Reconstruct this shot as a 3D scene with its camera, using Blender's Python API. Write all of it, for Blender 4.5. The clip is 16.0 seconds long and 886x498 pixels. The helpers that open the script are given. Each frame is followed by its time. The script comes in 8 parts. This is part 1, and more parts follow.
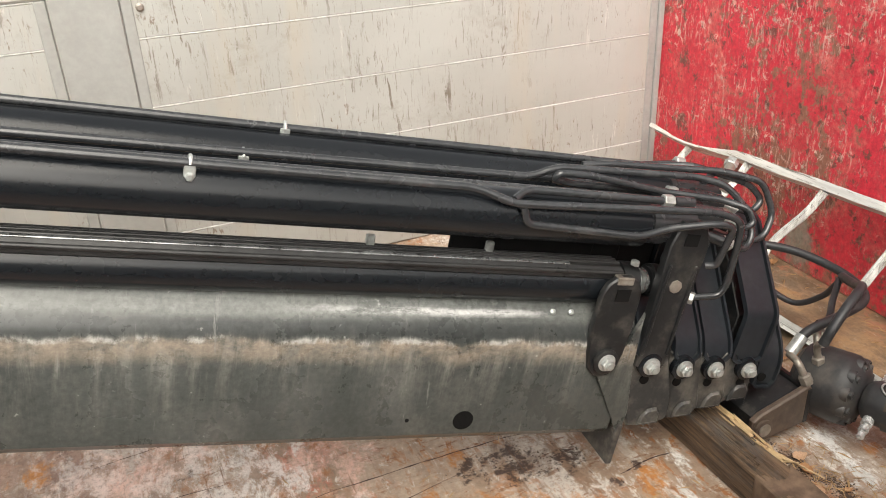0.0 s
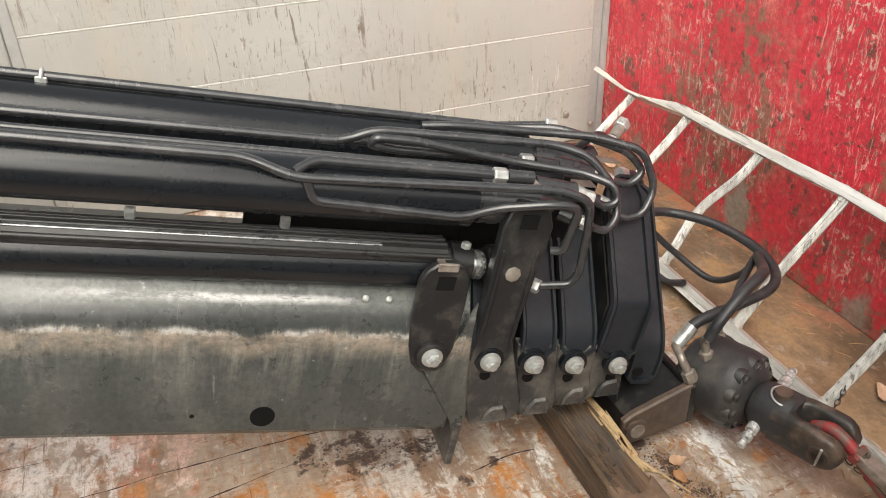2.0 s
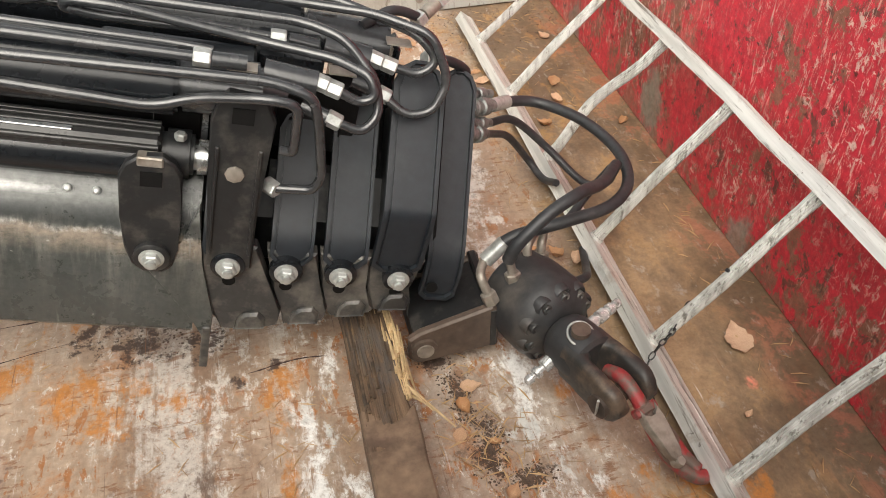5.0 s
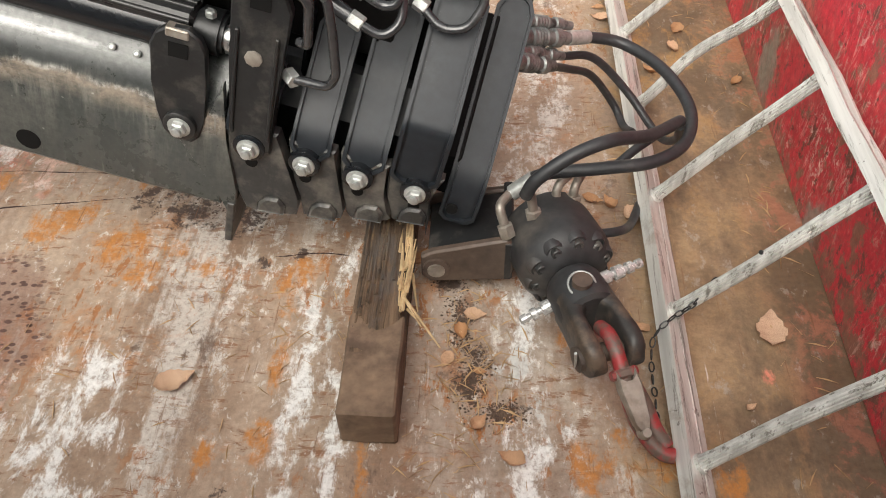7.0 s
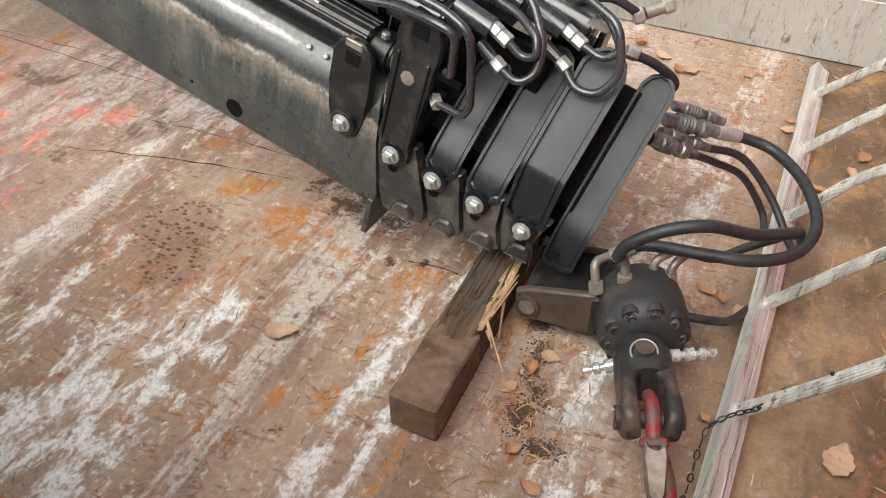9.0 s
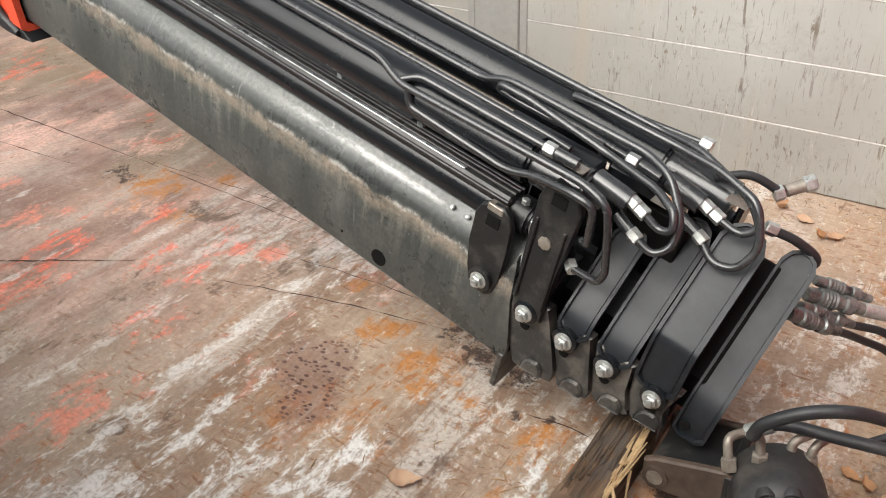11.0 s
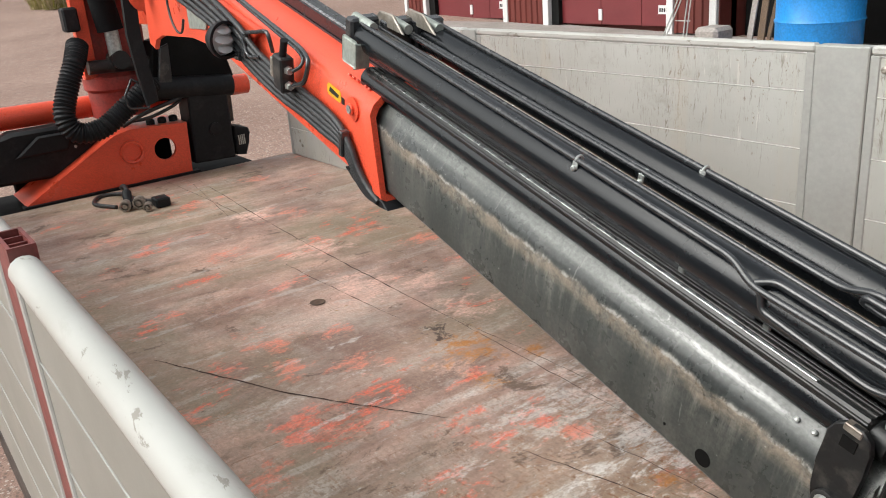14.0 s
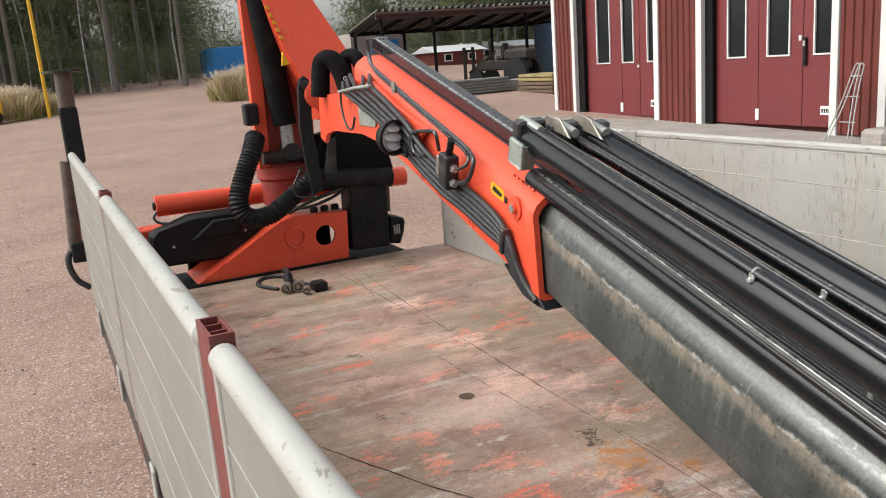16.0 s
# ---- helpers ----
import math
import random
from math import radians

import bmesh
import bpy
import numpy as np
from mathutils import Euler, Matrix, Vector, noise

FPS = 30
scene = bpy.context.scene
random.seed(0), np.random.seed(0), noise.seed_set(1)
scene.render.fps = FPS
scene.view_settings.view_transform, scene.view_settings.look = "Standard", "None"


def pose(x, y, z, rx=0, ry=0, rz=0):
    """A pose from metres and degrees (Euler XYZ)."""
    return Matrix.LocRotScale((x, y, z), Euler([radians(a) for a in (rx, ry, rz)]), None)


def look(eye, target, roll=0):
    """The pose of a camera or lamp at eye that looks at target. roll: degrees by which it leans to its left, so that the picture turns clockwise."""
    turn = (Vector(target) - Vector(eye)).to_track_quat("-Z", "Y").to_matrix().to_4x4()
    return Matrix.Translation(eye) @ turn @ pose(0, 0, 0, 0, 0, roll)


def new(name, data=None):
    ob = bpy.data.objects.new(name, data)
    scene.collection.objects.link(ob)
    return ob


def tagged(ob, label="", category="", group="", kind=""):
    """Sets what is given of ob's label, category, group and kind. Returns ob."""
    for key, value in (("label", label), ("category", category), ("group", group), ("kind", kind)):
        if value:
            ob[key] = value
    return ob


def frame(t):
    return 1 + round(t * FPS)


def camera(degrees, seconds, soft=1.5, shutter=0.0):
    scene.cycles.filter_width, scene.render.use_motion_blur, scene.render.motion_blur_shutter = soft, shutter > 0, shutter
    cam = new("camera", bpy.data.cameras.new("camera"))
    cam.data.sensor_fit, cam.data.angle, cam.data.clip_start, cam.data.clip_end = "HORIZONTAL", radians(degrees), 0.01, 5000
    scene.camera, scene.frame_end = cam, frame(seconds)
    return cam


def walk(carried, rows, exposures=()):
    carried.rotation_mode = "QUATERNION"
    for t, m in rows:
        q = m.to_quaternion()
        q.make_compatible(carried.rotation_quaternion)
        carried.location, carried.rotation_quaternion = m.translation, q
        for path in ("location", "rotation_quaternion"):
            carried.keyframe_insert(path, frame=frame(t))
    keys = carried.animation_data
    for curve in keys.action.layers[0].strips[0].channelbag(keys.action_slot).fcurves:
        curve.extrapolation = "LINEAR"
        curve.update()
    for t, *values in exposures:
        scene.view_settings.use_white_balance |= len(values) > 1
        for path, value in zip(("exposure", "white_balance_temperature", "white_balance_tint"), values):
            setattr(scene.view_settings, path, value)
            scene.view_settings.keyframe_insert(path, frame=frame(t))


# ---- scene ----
cam = camera(56.2, 16.0, 1.0)
PATH = [
    (0, (1.514, -0.079, 1.305), (2.188, 1.575, 0.405), -2.6),
    (0.5, (1.663, -0.101, 1.304), (2.279, 1.563, 0.381), -2.0),
    (1, (1.779, -0.103, 1.294), (2.36, 1.559, 0.345), -2.0),
    (1.5, (1.867, -0.051, 1.272), (2.438, 1.594, 0.288), -1.8),
    (2, (1.967, -0.003, 1.261), (2.53, 1.603, 0.211), -2.0),
    (2.5, (2.028, 0.009, 1.257), (2.549, 1.602, 0.165), -2.6),
    (3, (2.142, 0.007, 1.258), (2.62, 1.585, 0.126), -2.1),
    (3.5, (2.272, -0.004, 1.25), (2.714, 1.538, 0.057), -2.1),
    (4, (2.351, 0.014, 1.241), (2.773, 1.518, -0.009), -2.3),
    (4.5, (2.423, 0.044, 1.216), (2.816, 1.515, -0.08), -1.3),
    (4.7, (2.465, 0.054, 1.215), (2.843, 1.509, -0.103), -0.8),
    (6.8, (2.791, 0.023, 1.199), (2.723, 1.404, -0.246), -1.7),
    (7, (2.804, 0.016, 1.194), (2.71, 1.383, -0.263), -1.2),
    (7.5, (2.875, -0.035, 1.2), (2.711, 1.309, -0.271), -0.1),
    (8, (2.948, -0.059, 1.216), (2.686, 1.292, -0.235), 1.0),
    (8.5, (3.026, -0.058, 1.233), (2.584, 1.283, -0.183), 1.2),
    (9, (3.055, -0.088, 1.231), (2.423, 1.27, -0.094), 0.2),
    (9.2, (3.052, -0.084, 1.252), (2.373, 1.267, -0.056), -0.1),
    (11.3, (3.047, -0.099, 1.3), (2.009, 1.268, 0.273), -3.0),
    (11.5, (3.042, -0.104, 1.302), (1.966, 1.253, 0.301), -3.2),
    (12, (3.019, -0.127, 1.32), (1.848, 1.191, 0.375), -3.5),
    (12.5, (2.995, -0.151, 1.333), (1.725, 1.117, 0.451), -3.8),
    (13, (2.978, -0.167, 1.343), (1.609, 1.041, 0.525), -4.2),
    (13.5, (2.965, -0.18, 1.354), (1.508, 0.966, 0.605), -4.4),
    (14, (2.956, -0.197, 1.366), (1.416, 0.881, 0.683), -4.7),
    (14.5, (2.941, -0.217, 1.373), (1.329, 0.792, 0.755), -4.8),
    (15, (2.932, -0.235, 1.383), (1.259, 0.71, 0.826), -4.8),
    (15.5, (2.926, -0.238, 1.389), (1.206, 0.651, 0.888), -4.7),
    (16, (2.926, -0.253, 1.4), (1.169, 0.589, 0.95), -4.4),
]
walk(cam, [(t, look(eye, target, roll)) for t, eye, target, roll in PATH], [(0, 0.76, 7000, 9), (5, 0.78, 7000, 9), (9, 0.74, 6650, 8), (11.5, 0.72, 6700, 8), (13.5, 0.52, 6500, 7), (16, 0.54, 6600, 7)])

# ---- light ----
world = bpy.data.worlds.new("overcast_sky")
scene.world = world
world.use_nodes = True
wn = world.node_tree.nodes
sky = wn.new("ShaderNodeTexSky")
sky.sky_type = "NISHITA"
sky.sun_disc = False
sky.sun_elevation, sky.sun_rotation = radians(38), radians(200)
sky.dust_density = 4.0
sky.air_density = 1.0
whiten = wn.new("ShaderNodeHueSaturation")
whiten.inputs["Saturation"].default_value = 0.18
world.node_tree.links.new(sky.outputs[0], whiten.inputs["Color"])
world.node_tree.links.new(whiten.outputs[0], wn["Background"].inputs[0])
wn["Background"].inputs[1].default_value = 0.15
sun_data = bpy.data.lights.new("sun", "SUN")
sun_data.energy, sun_data.angle, sun_data.color = 1.2, radians(40), (1.0, 0.97, 0.92)
sun = new("sun", sun_data)
sun.matrix_world = look((0, 0, 10), (1.5, 5.0, 0.0))


# ---- materials ----
class Mat:
    """A small node builder."""

    def __init__(self, name, rough=0.6, metal=0.0, coords="Object"):
        self.m = bpy.data.materials.new(name)
        self.m.use_nodes = True
        self.t = self.m.node_tree
        self.b = self.t.nodes["Principled BSDF"]
        self.b.inputs["Roughness"].default_value = rough
        self.b.inputs["Metallic"].default_value = metal
        self.co = self.t.nodes.new("ShaderNodeTexCoord").outputs[coords]

    def link(self, a, b):
        self.t.links.new(a, b)

    def place(self, scale=(1, 1, 1), turn=(0, 0, 0), shift=(0, 0, 0)):
        n = self.t.nodes.new("ShaderNodeMapping")
        n.inputs["Scale"].default_value = scale
        n.inputs["Rotation"].default_value = [radians(a) for a in turn]
        n.inputs["Location"].default_value = shift
        self.link(self.co, n.inputs["Vector"])
        return n.outputs[0]

    def noise(self, scale, detail=4, rough=0.55, distort=0.0, co=None):
        n = self.t.nodes.new("ShaderNodeTexNoise")
        n.inputs["Scale"].default_value = scale
        n.inputs["Detail"].default_value = detail
        n.inputs["Roughness"].default_value = rough
        n.inputs["Distortion"].default_value = distort
        self.link(co or self.co, n.inputs["Vector"])
        return n.outputs["Fac"]

    def cells(self, scale, co=None, feature="F1", out="Distance"):
        n = self.t.nodes.new("ShaderNodeTexVoronoi")
        n.feature = feature
        n.inputs["Scale"].default_value = scale
        self.link(co or self.co, n.inputs["Vector"])
        return n.outputs[out]

    def ramp(self, fac, *stops):
        """stops: (position, value or colour)"""
        n = self.t.nodes.new("ShaderNodeValToRGB")
        e = n.color_ramp.elements
        while len(e) < len(stops):
            e.new(0.5)
        for el, (p, c) in zip(e, stops):
            el.position = p
            el.color = (*c, 1) if isinstance(c, tuple) else (c, c, c, 1)
        self.link(fac, n.inputs[0])
        return n.outputs[0]

    def mix(self, fac, a, b, kind="MIX"):
        n = self.t.nodes.new("ShaderNodeMix")
        n.data_type, n.blend_type = "RGBA", kind
        for sock, val in ((n.inputs[0], fac), (n.inputs[6], a), (n.inputs[7], b)):
            if isinstance(val, (int, float)):
                sock.default_value = val
            elif isinstance(val, tuple):
                sock.default_value = (*val, 1)
            else:
                self.link(val, sock)
        return n.outputs[2]

    def math(self, op, a, b=0.0):
        n = self.t.nodes.new("ShaderNodeMath")
        n.operation = op
        for sock, val in zip(n.inputs, (a, b)):
            if isinstance(val, (int, float)):
                sock.default_value = val
            else:
                self.link(val, sock)
        return n.outputs[0]

    def axis(self, k, co=None):
        n = self.t.nodes.new("ShaderNodeSeparateXYZ")
        self.link(co or self.co, n.inputs[0])
        return n.outputs[k]

    def random(self):
        return self.t.nodes.new("ShaderNodeObjectInfo").outputs["Random"]

    def done(self, colour=None, rough=None, bump=None, strength=0.2, dist=0.002):
        if colour is not None:
            if isinstance(colour, tuple):
                self.b.inputs["Base Color"].default_value = (*colour, 1)
            else:
                self.link(colour, self.b.inputs["Base Color"])
        if rough is not None:
            self.link(rough, self.b.inputs["Roughness"])
        if bump is not None:
            n = self.t.nodes.new("ShaderNodeBump")
            n.inputs["Strength"].default_value = strength
            n.inputs["Distance"].default_value = dist
            self.link(bump, n.inputs["Height"])
            self.link(n.outputs[0], self.b.inputs["Normal"])
        return self.m


def worn(name, base, dirt, rough=0.5, metal=0.0, grain=60.0, blot=4.0, low=0.5, high=0.75, bump=0.1, speck=1.0):
    """A paint or metal with blotches of dirt and a fine grain."""
    m = Mat(name, rough, metal)
    blots = m.ramp(m.noise(blot, 6, 0.65), (low, 0.0), (high, 1.0))
    fine = m.ramp(m.noise(grain, 3), (0.35, 1 - 0.18 * speck), (0.65, 1 + 0.1 * speck))
    col = m.mix(1.0, m.mix(blots, base, dirt), fine, "MULTIPLY")
    r = m.math("ADD", m.math("MULTIPLY", m.noise(blot * 2.2, 5), 0.3), rough - 0.15)
    return m.done(col, r, m.noise(grain * 2, 3), bump, 0.001)


def floor_material():
    """Worn bed floor: brown bands across the bed, scraped pale strips, flaked red paint and rust. The stains lie where the floor's own stain layers put them."""
    m = Mat("worn_bed_floor", 0.6)
    fine = m.noise(75, 6, 0.75)
    grit = m.noise(15, 9, 0.76, 0.15, m.place((1.6, 0.85, 1), (0, 0, 3)))
    mid = m.noise(8, 9, 0.74, 0.25, m.place((1.25, 0.85, 1)))
    tiny = m.noise(30, 7, 0.75, 0.2)
    X, Y = m.axis(0), m.axis(1)
    worn_fine = m.ramp(fine, (0.36, 0.3), (0.47, 1.0))

    def band(sx, shift, sy=0.4, detail=5):
        return m.noise(1.0, detail, 0.6, 0.1, m.place((sx, sy, 0), (0, 0, 2), (shift, shift * 0.7, 0)))

    def plus(f, g, k):
        return m.math("ADD", f, m.math("MULTIPLY", m.math("SUBTRACT", g, 0.5), k))

    def both(f, g):
        return m.math("MULTIPLY", f, g)

    def zone(lo, hi, a, b, axis=None):
        n = m.t.nodes.new("ShaderNodeMapRange")
        n.interpolation_type = "SMOOTHSTEP"
        for i, val in enumerate((lo, hi, a, b)):
            n.inputs[i + 1].default_value = val
        m.link(axis or X, n.inputs[0])
        return n.outputs[0]

    def layer(name):
        n = m.t.nodes.new("ShaderNodeAttribute")
        n.attribute_name = name
        return n.outputs["Fac"]

    # brown bands
    near = m.mix(m.ramp(plus(band(3.4, 0), mid, 0.5), (0.40, 0.0), (0.60, 1.0)), (0.275, 0.180, 0.122), (0.450, 0.338, 0.252))
    rear = m.mix(m.ramp(plus(band(2.6, 3), mid, 0.6), (0.38, 0.0), (0.62, 1.0)), (0.235, 0.146, 0.118), (0.400, 0.278, 0.225))
    olive = m.ramp(m.noise(1.2, 6, 0.6, 0.2, m.place((1.2, 0.9, 1), (0, 0, 0), (8, 1, 0))), (0.44, 0.0), (0.60, 0.85))
    rear = m.mix(olive, rear, (0.300, 0.245, 0.175))
    col = m.mix(zone(1.9, 1.1, 0.0, 1.0, plus(X, mid, 0.8)), near, rear)
    # thin pale drag marks and torn pale patches
    drag = both(m.ramp(plus(band(9, 5, 0.5, 8), grit, 0.35), (0.54, 0.0), (0.60, 1.0)), m.ramp(m.noise(1.6, 4, 0.5, 0, m.place((1, 1, 1), (0, 0, 0), (5, 2, 0))), (0.42, 0.15), (0.58, 1.0)))
    col = m.mix(both(both(drag, worn_fine), zone(0.6, 1.9, 0.28, 0.8)), col, (0.62, 0.58, 0.53))
    torn = both(m.ramp(plus(band(4.2, 9, 0.55, 7), grit, 0.75), (0.59, 0.0), (0.66, 1.0)), zone(1.0, 2.0, 0.2, 0.85))
    col = m.mix(both(torn, worn_fine), col, (0.70, 0.675, 0.63))
    # flaked red paint
    red = m.ramp(plus(m.noise(1.9, 7, 0.72, 0.2, m.place((1.7, 0.8, 1), (0, 0, 2), (3, 1, 0))), grit, 0.35), (0.585, 0.0), (0.63, 0.9))
    col = m.mix(both(both(red, worn_fine), zone(2.2, 1.2, 0.04, 1.0)), col, (0.76, 0.17, 0.105))
    pink = m.ramp(m.noise(1.5, 8, 0.75, 0.2, m.place((1.4, 0.8, 1), (0, 0, 2), (9, 6, 0))), (0.50, 0.0), (0.66, 0.7))
    col = m.mix(both(pink, zone(2.0, 1.0, 0.0, 1.0)), col, (0.68, 0.44, 0.36))
    film_ = m.ramp(plus(m.noise(1.1, 7, 0.68, 0.3, m.place((1.1, 0.8, 1), (0, 0, 0), (2, 12, 0))), grit, 0.3), (0.52, 0.0), (0.68, 0.42))
    col = m.mix(film_, col, (0.60, 0.545, 0.48))
    # rust clouds and flecks
    rust = m.ramp(plus(m.noise(2.6, 8, 0.78, 0.4, m.place((1, 1, 1), (0, 0, 0), (7, 4, 0))), tiny, 0.2), (0.565, 0.0), (0.63, 0.9))
    col = m.mix(both(both(rust, m.ramp(mid, (0.38, 0.2), (0.56, 1.0))), zone(1.2, 2.4, 0.10, 0.9)), col, (0.47, 0.185, 0.05))
    fleck = both(m.ramp(m.noise(26, 6, 0.72, 0.3, m.place((1.5, 0.6, 1))), (0.545, 0.0), (0.585, 0.95)), m.ramp(m.noise(2.8, 5, 0.65, 0.3, m.place((1, 1, 1), (0, 0, 0), (1, 8, 0))), (0.47, 0.0), (0.58, 1.0)))
    col = m.mix(both(fleck, zone(0.9, 2.0, 0.12, 1.0)), col, (0.37, 0.150, 0.050))
    hatch = both(m.ramp(m.noise(34, 7, 0.75, 0.3, m.place((0.5, 1.9, 1), (0, 0, 8))), (0.545, 0.0), (0.585, 0.95)), m.ramp(mid, (0.45, 0.0), (0.53, 1.0)))
    col = m.mix(both(hatch, zone(0.7, 1.8, 0.25, 0.85)), col, (0.24, 0.108, 0.052))
    crumbs = both(m.ramp(m.noise(46, 6, 0.75, 0.4, m.place((1.2, 0.8, 1), (0, 0, 0), (3, 8, 0))), (0.575, 0.0), (0.61, 0.85)), m.ramp(grit, (0.45, 0.0), (0.55, 1.0)))
    col = m.mix(both(crumbs, zone(0.7, 1.8, 0.3, 0.9)), col, (0.72, 0.69, 0.64))
    # bare brown steel and dirt
    dark = m.ramp(plus(m.noise(3.4, 8, 0.78, 0.4, m.place((1.2, 0.8, 1), (0, 0, 10), (2, 9, 0))), grit, 0.25), (0.585, 0.0), (0.64, 0.85))
    col = m.mix(dark, col, (0.135, 0.086, 0.062))
    # the strip along the headboard, brown with ochre dirt
    edge_col = m.mix(m.ramp(plus(band(3, 12, 1.2, 6), mid, 0.8), (0.42, 0.0), (0.60, 1.0)), (0.155, 0.104, 0.062), (0.330, 0.225, 0.130))
    edge_col = m.mix(both(m.ramp(mid, (0.52, 0.0), (0.60, 0.85)), zone(1.2, 2.0, 0.25, 0.9, Y)), edge_col, (0.40, 0.215, 0.06))
    edge_col = m.mix(m.ramp(grit, (0.58, 0.0), (0.62, 0.6)), edge_col, (0.40, 0.36, 0.31))
    col = m.mix(zone(2.98, 3.16, 0.0, 0.92, plus(X, mid, 0.2)), col, edge_col)
    col = m.mix(both(zone(3.30, 3.42, 0.0, 0.45), m.ramp(mid, (0.51, 0.0), (0.56, 1.0))), col, (0.46, 0.14, 0.11))
    # stains, each layer with torn edges
    streaky = m.noise(12, 9, 0.76, 0.3, m.place((1.7, 0.8, 1), (0, 0, 2), (4, 2, 0)))
    mixed = m.math("MULTIPLY", m.math("ADD", mid, streaky), 0.5)
    for name, colour, rag, k, edge, most in (("mud", (0.20, 0.135, 0.098), mixed, 5.0, 0.3, 0.55), ("blush", (0.76, 0.50, 0.42), mixed, 4.0, 0.6, 0.85), ("pale", (0.82, 0.81, 0.79), streaky, 4.6, 0.4, 0.96), ("grey", (0.56, 0.555, 0.53), streaky, 4.5, 0.25, 0.85), ("flake", (0.76, 0.255, 0.175), mixed, 6.0, 0.7, 0.8), ("rust", (0.50, 0.205, 0.050), mixed, 6.0, 0.38, 0.95), ("deep", (0.052, 0.031, 0.024), tiny, 3.0, 0.22, 0.92)):
        v = layer(name)
        lev = plus(m.math("MULTIPLY", v, 0.5 if name == "mud" else 0.68 if name == "rust" else 0.62), rag, k)
        mask = both(m.ramp(lev, (0.60, 0.0), (0.60 + edge, most)), m.math("MINIMUM", m.math("MULTIPLY", v, 1.6), 1.0))
        if name in ("pale", "flake", "blush"):
            mask = both(mask, worn_fine)
        if name in ("pale", "grey"):
            mask = both(mask, zone(1.3, 2.0, 0.42, 1.0))
        if name == "rust":
            mask = both(mask, m.ramp(tiny, (0.38, 0.2), (0.50, 1.0)))
        col = m.mix(mask, col, colour)
    # dark and pale scratches
    gate = m.ramp(mid, (0.42, 0.2), (0.55, 1.0))
    for turn, shift, lo, colour, most in ((42, 0, 0.645, (0.11, 0.065, 0.045), 0.75), (3, 5, 0.62, (0.20, 0.095, 0.045), 0.8), (80, 7, 0.655, (0.13, 0.075, 0.05), 0.7), (-20, 3, 0.65, (0.75, 0.70, 0.66), 0.65)):
        scr = m.ramp(m.noise(7, 6, 0.72, 0.12, m.place((12, 0.45, 1), (0, 0, turn), (shift, shift, 0))), (lo, 0.0), (lo + 0.035, most))
        col = m.mix(both(scr, gate), col, colour)
    # boot print
    sole = m.ramp(plus(m.cells(52, m.place((1, 1.6, 1), (0, 0, 30))), tiny, 0.25), (0.30, 0.9), (0.40, 0.0))
    print_ = m.ramp(plus(layer("boot"), tiny, 1.2), (0.35, 0.0), (0.7, 1.0))
    col = m.mix(both(print_, 0.45), col, (0.24, 0.130, 0.105))
    col = m.mix(both(print_, sole), col, (0.095, 0.046, 0.038))
    col = m.mix(1.0, col, m.ramp(fine, (0.34, 0.80), (0.66, 1.15)), "MULTIPLY")
    r = m.ramp(plus(m.noise(4, 6, 0.65), grit, 0.4), (0.34, 0.36), (0.64, 0.74))
    return m.done(col, r, m.math("ADD", tiny, m.math("MULTIPLY", grit, 1.6)), 0.4, 0.003)


def board_material():
    """Dull aluminium planks: scribbled scratches in clusters, brown specks, faint runs."""
    m = Mat("scuffed_aluminium_board", 0.5)
    col = m.mix(m.ramp(m.noise(1.6, 5), (0.35, 0.0), (0.7, 1.0)), (0.425, 0.432, 0.408), (0.35, 0.348, 0.322))
    gate = m.ramp(m.noise(2.1, 6, 0.7, 0.2, m.place((1, 1, 1), (0, 0, 0), (2, 0, 5))), (0.43, 0.05), (0.58, 1.0))
    rare = m.ramp(m.noise(1.3, 5, 0.65, 0.2, m.place((1, 1, 1.3), (0, 0, 0), (7, 0, 1))), (0.48, 0.0), (0.60, 1.0))
    for turn, shift, scale, thin, lo, colour, where in ((40, 0, 10, 4.5, 0.60, (0.13, 0.105, 0.075), gate), (-32, 3, 15, 5.0, 0.59, (0.17, 0.15, 0.12), gate), (72, 7, 9, 6.0, 0.60, (0.15, 0.13, 0.105), rare), (58, 11, 18, 4.0, 0.60, (0.20, 0.175, 0.14), gate), (-60, 5, 7, 7.0, 0.61, (0.62, 0.61, 0.57), rare)):
        scr = m.noise(scale, 6, 0.72, 0.7, m.place((thin, 1, 0.6), (0, turn, 0), (shift, 0, shift)))
        col = m.mix(m.math("MULTIPLY", m.ramp(scr, (lo, 0.0), (lo + 0.035, 0.85)), where), col, colour)
    rubs = m.noise(6, 8, 0.8, 0.3, m.place((1, 1, 1.2), (0, 30, 0), (5, 0, 9)))
    col = m.mix(m.math("MULTIPLY", m.ramp(rubs, (0.53, 0.0), (0.64, 0.5)), gate), col, (0.255, 0.235, 0.20))
    specks = m.math("MULTIPLY", m.ramp(m.noise(42, 5, 0.7, 0.5, m.place((1.4, 1, 0.7))), (0.60, 0.0), (0.64, 0.85)), rare)
    col = m.mix(specks, col, (0.15, 0.095, 0.055))
    stain = m.noise(2.4, 6, 0.65, 0.2, m.place((2.8, 1, 0.3)))
    col = m.mix(m.ramp(stain, (0.54, 0.0), (0.75, 0.45)), col, (0.44, 0.385, 0.295))
    return m.done(col, m.ramp(m.noise(5, 4), (0.3, 0.35), (0.7, 0.6)), m.noise(30, 4), 0.06, 0.001)


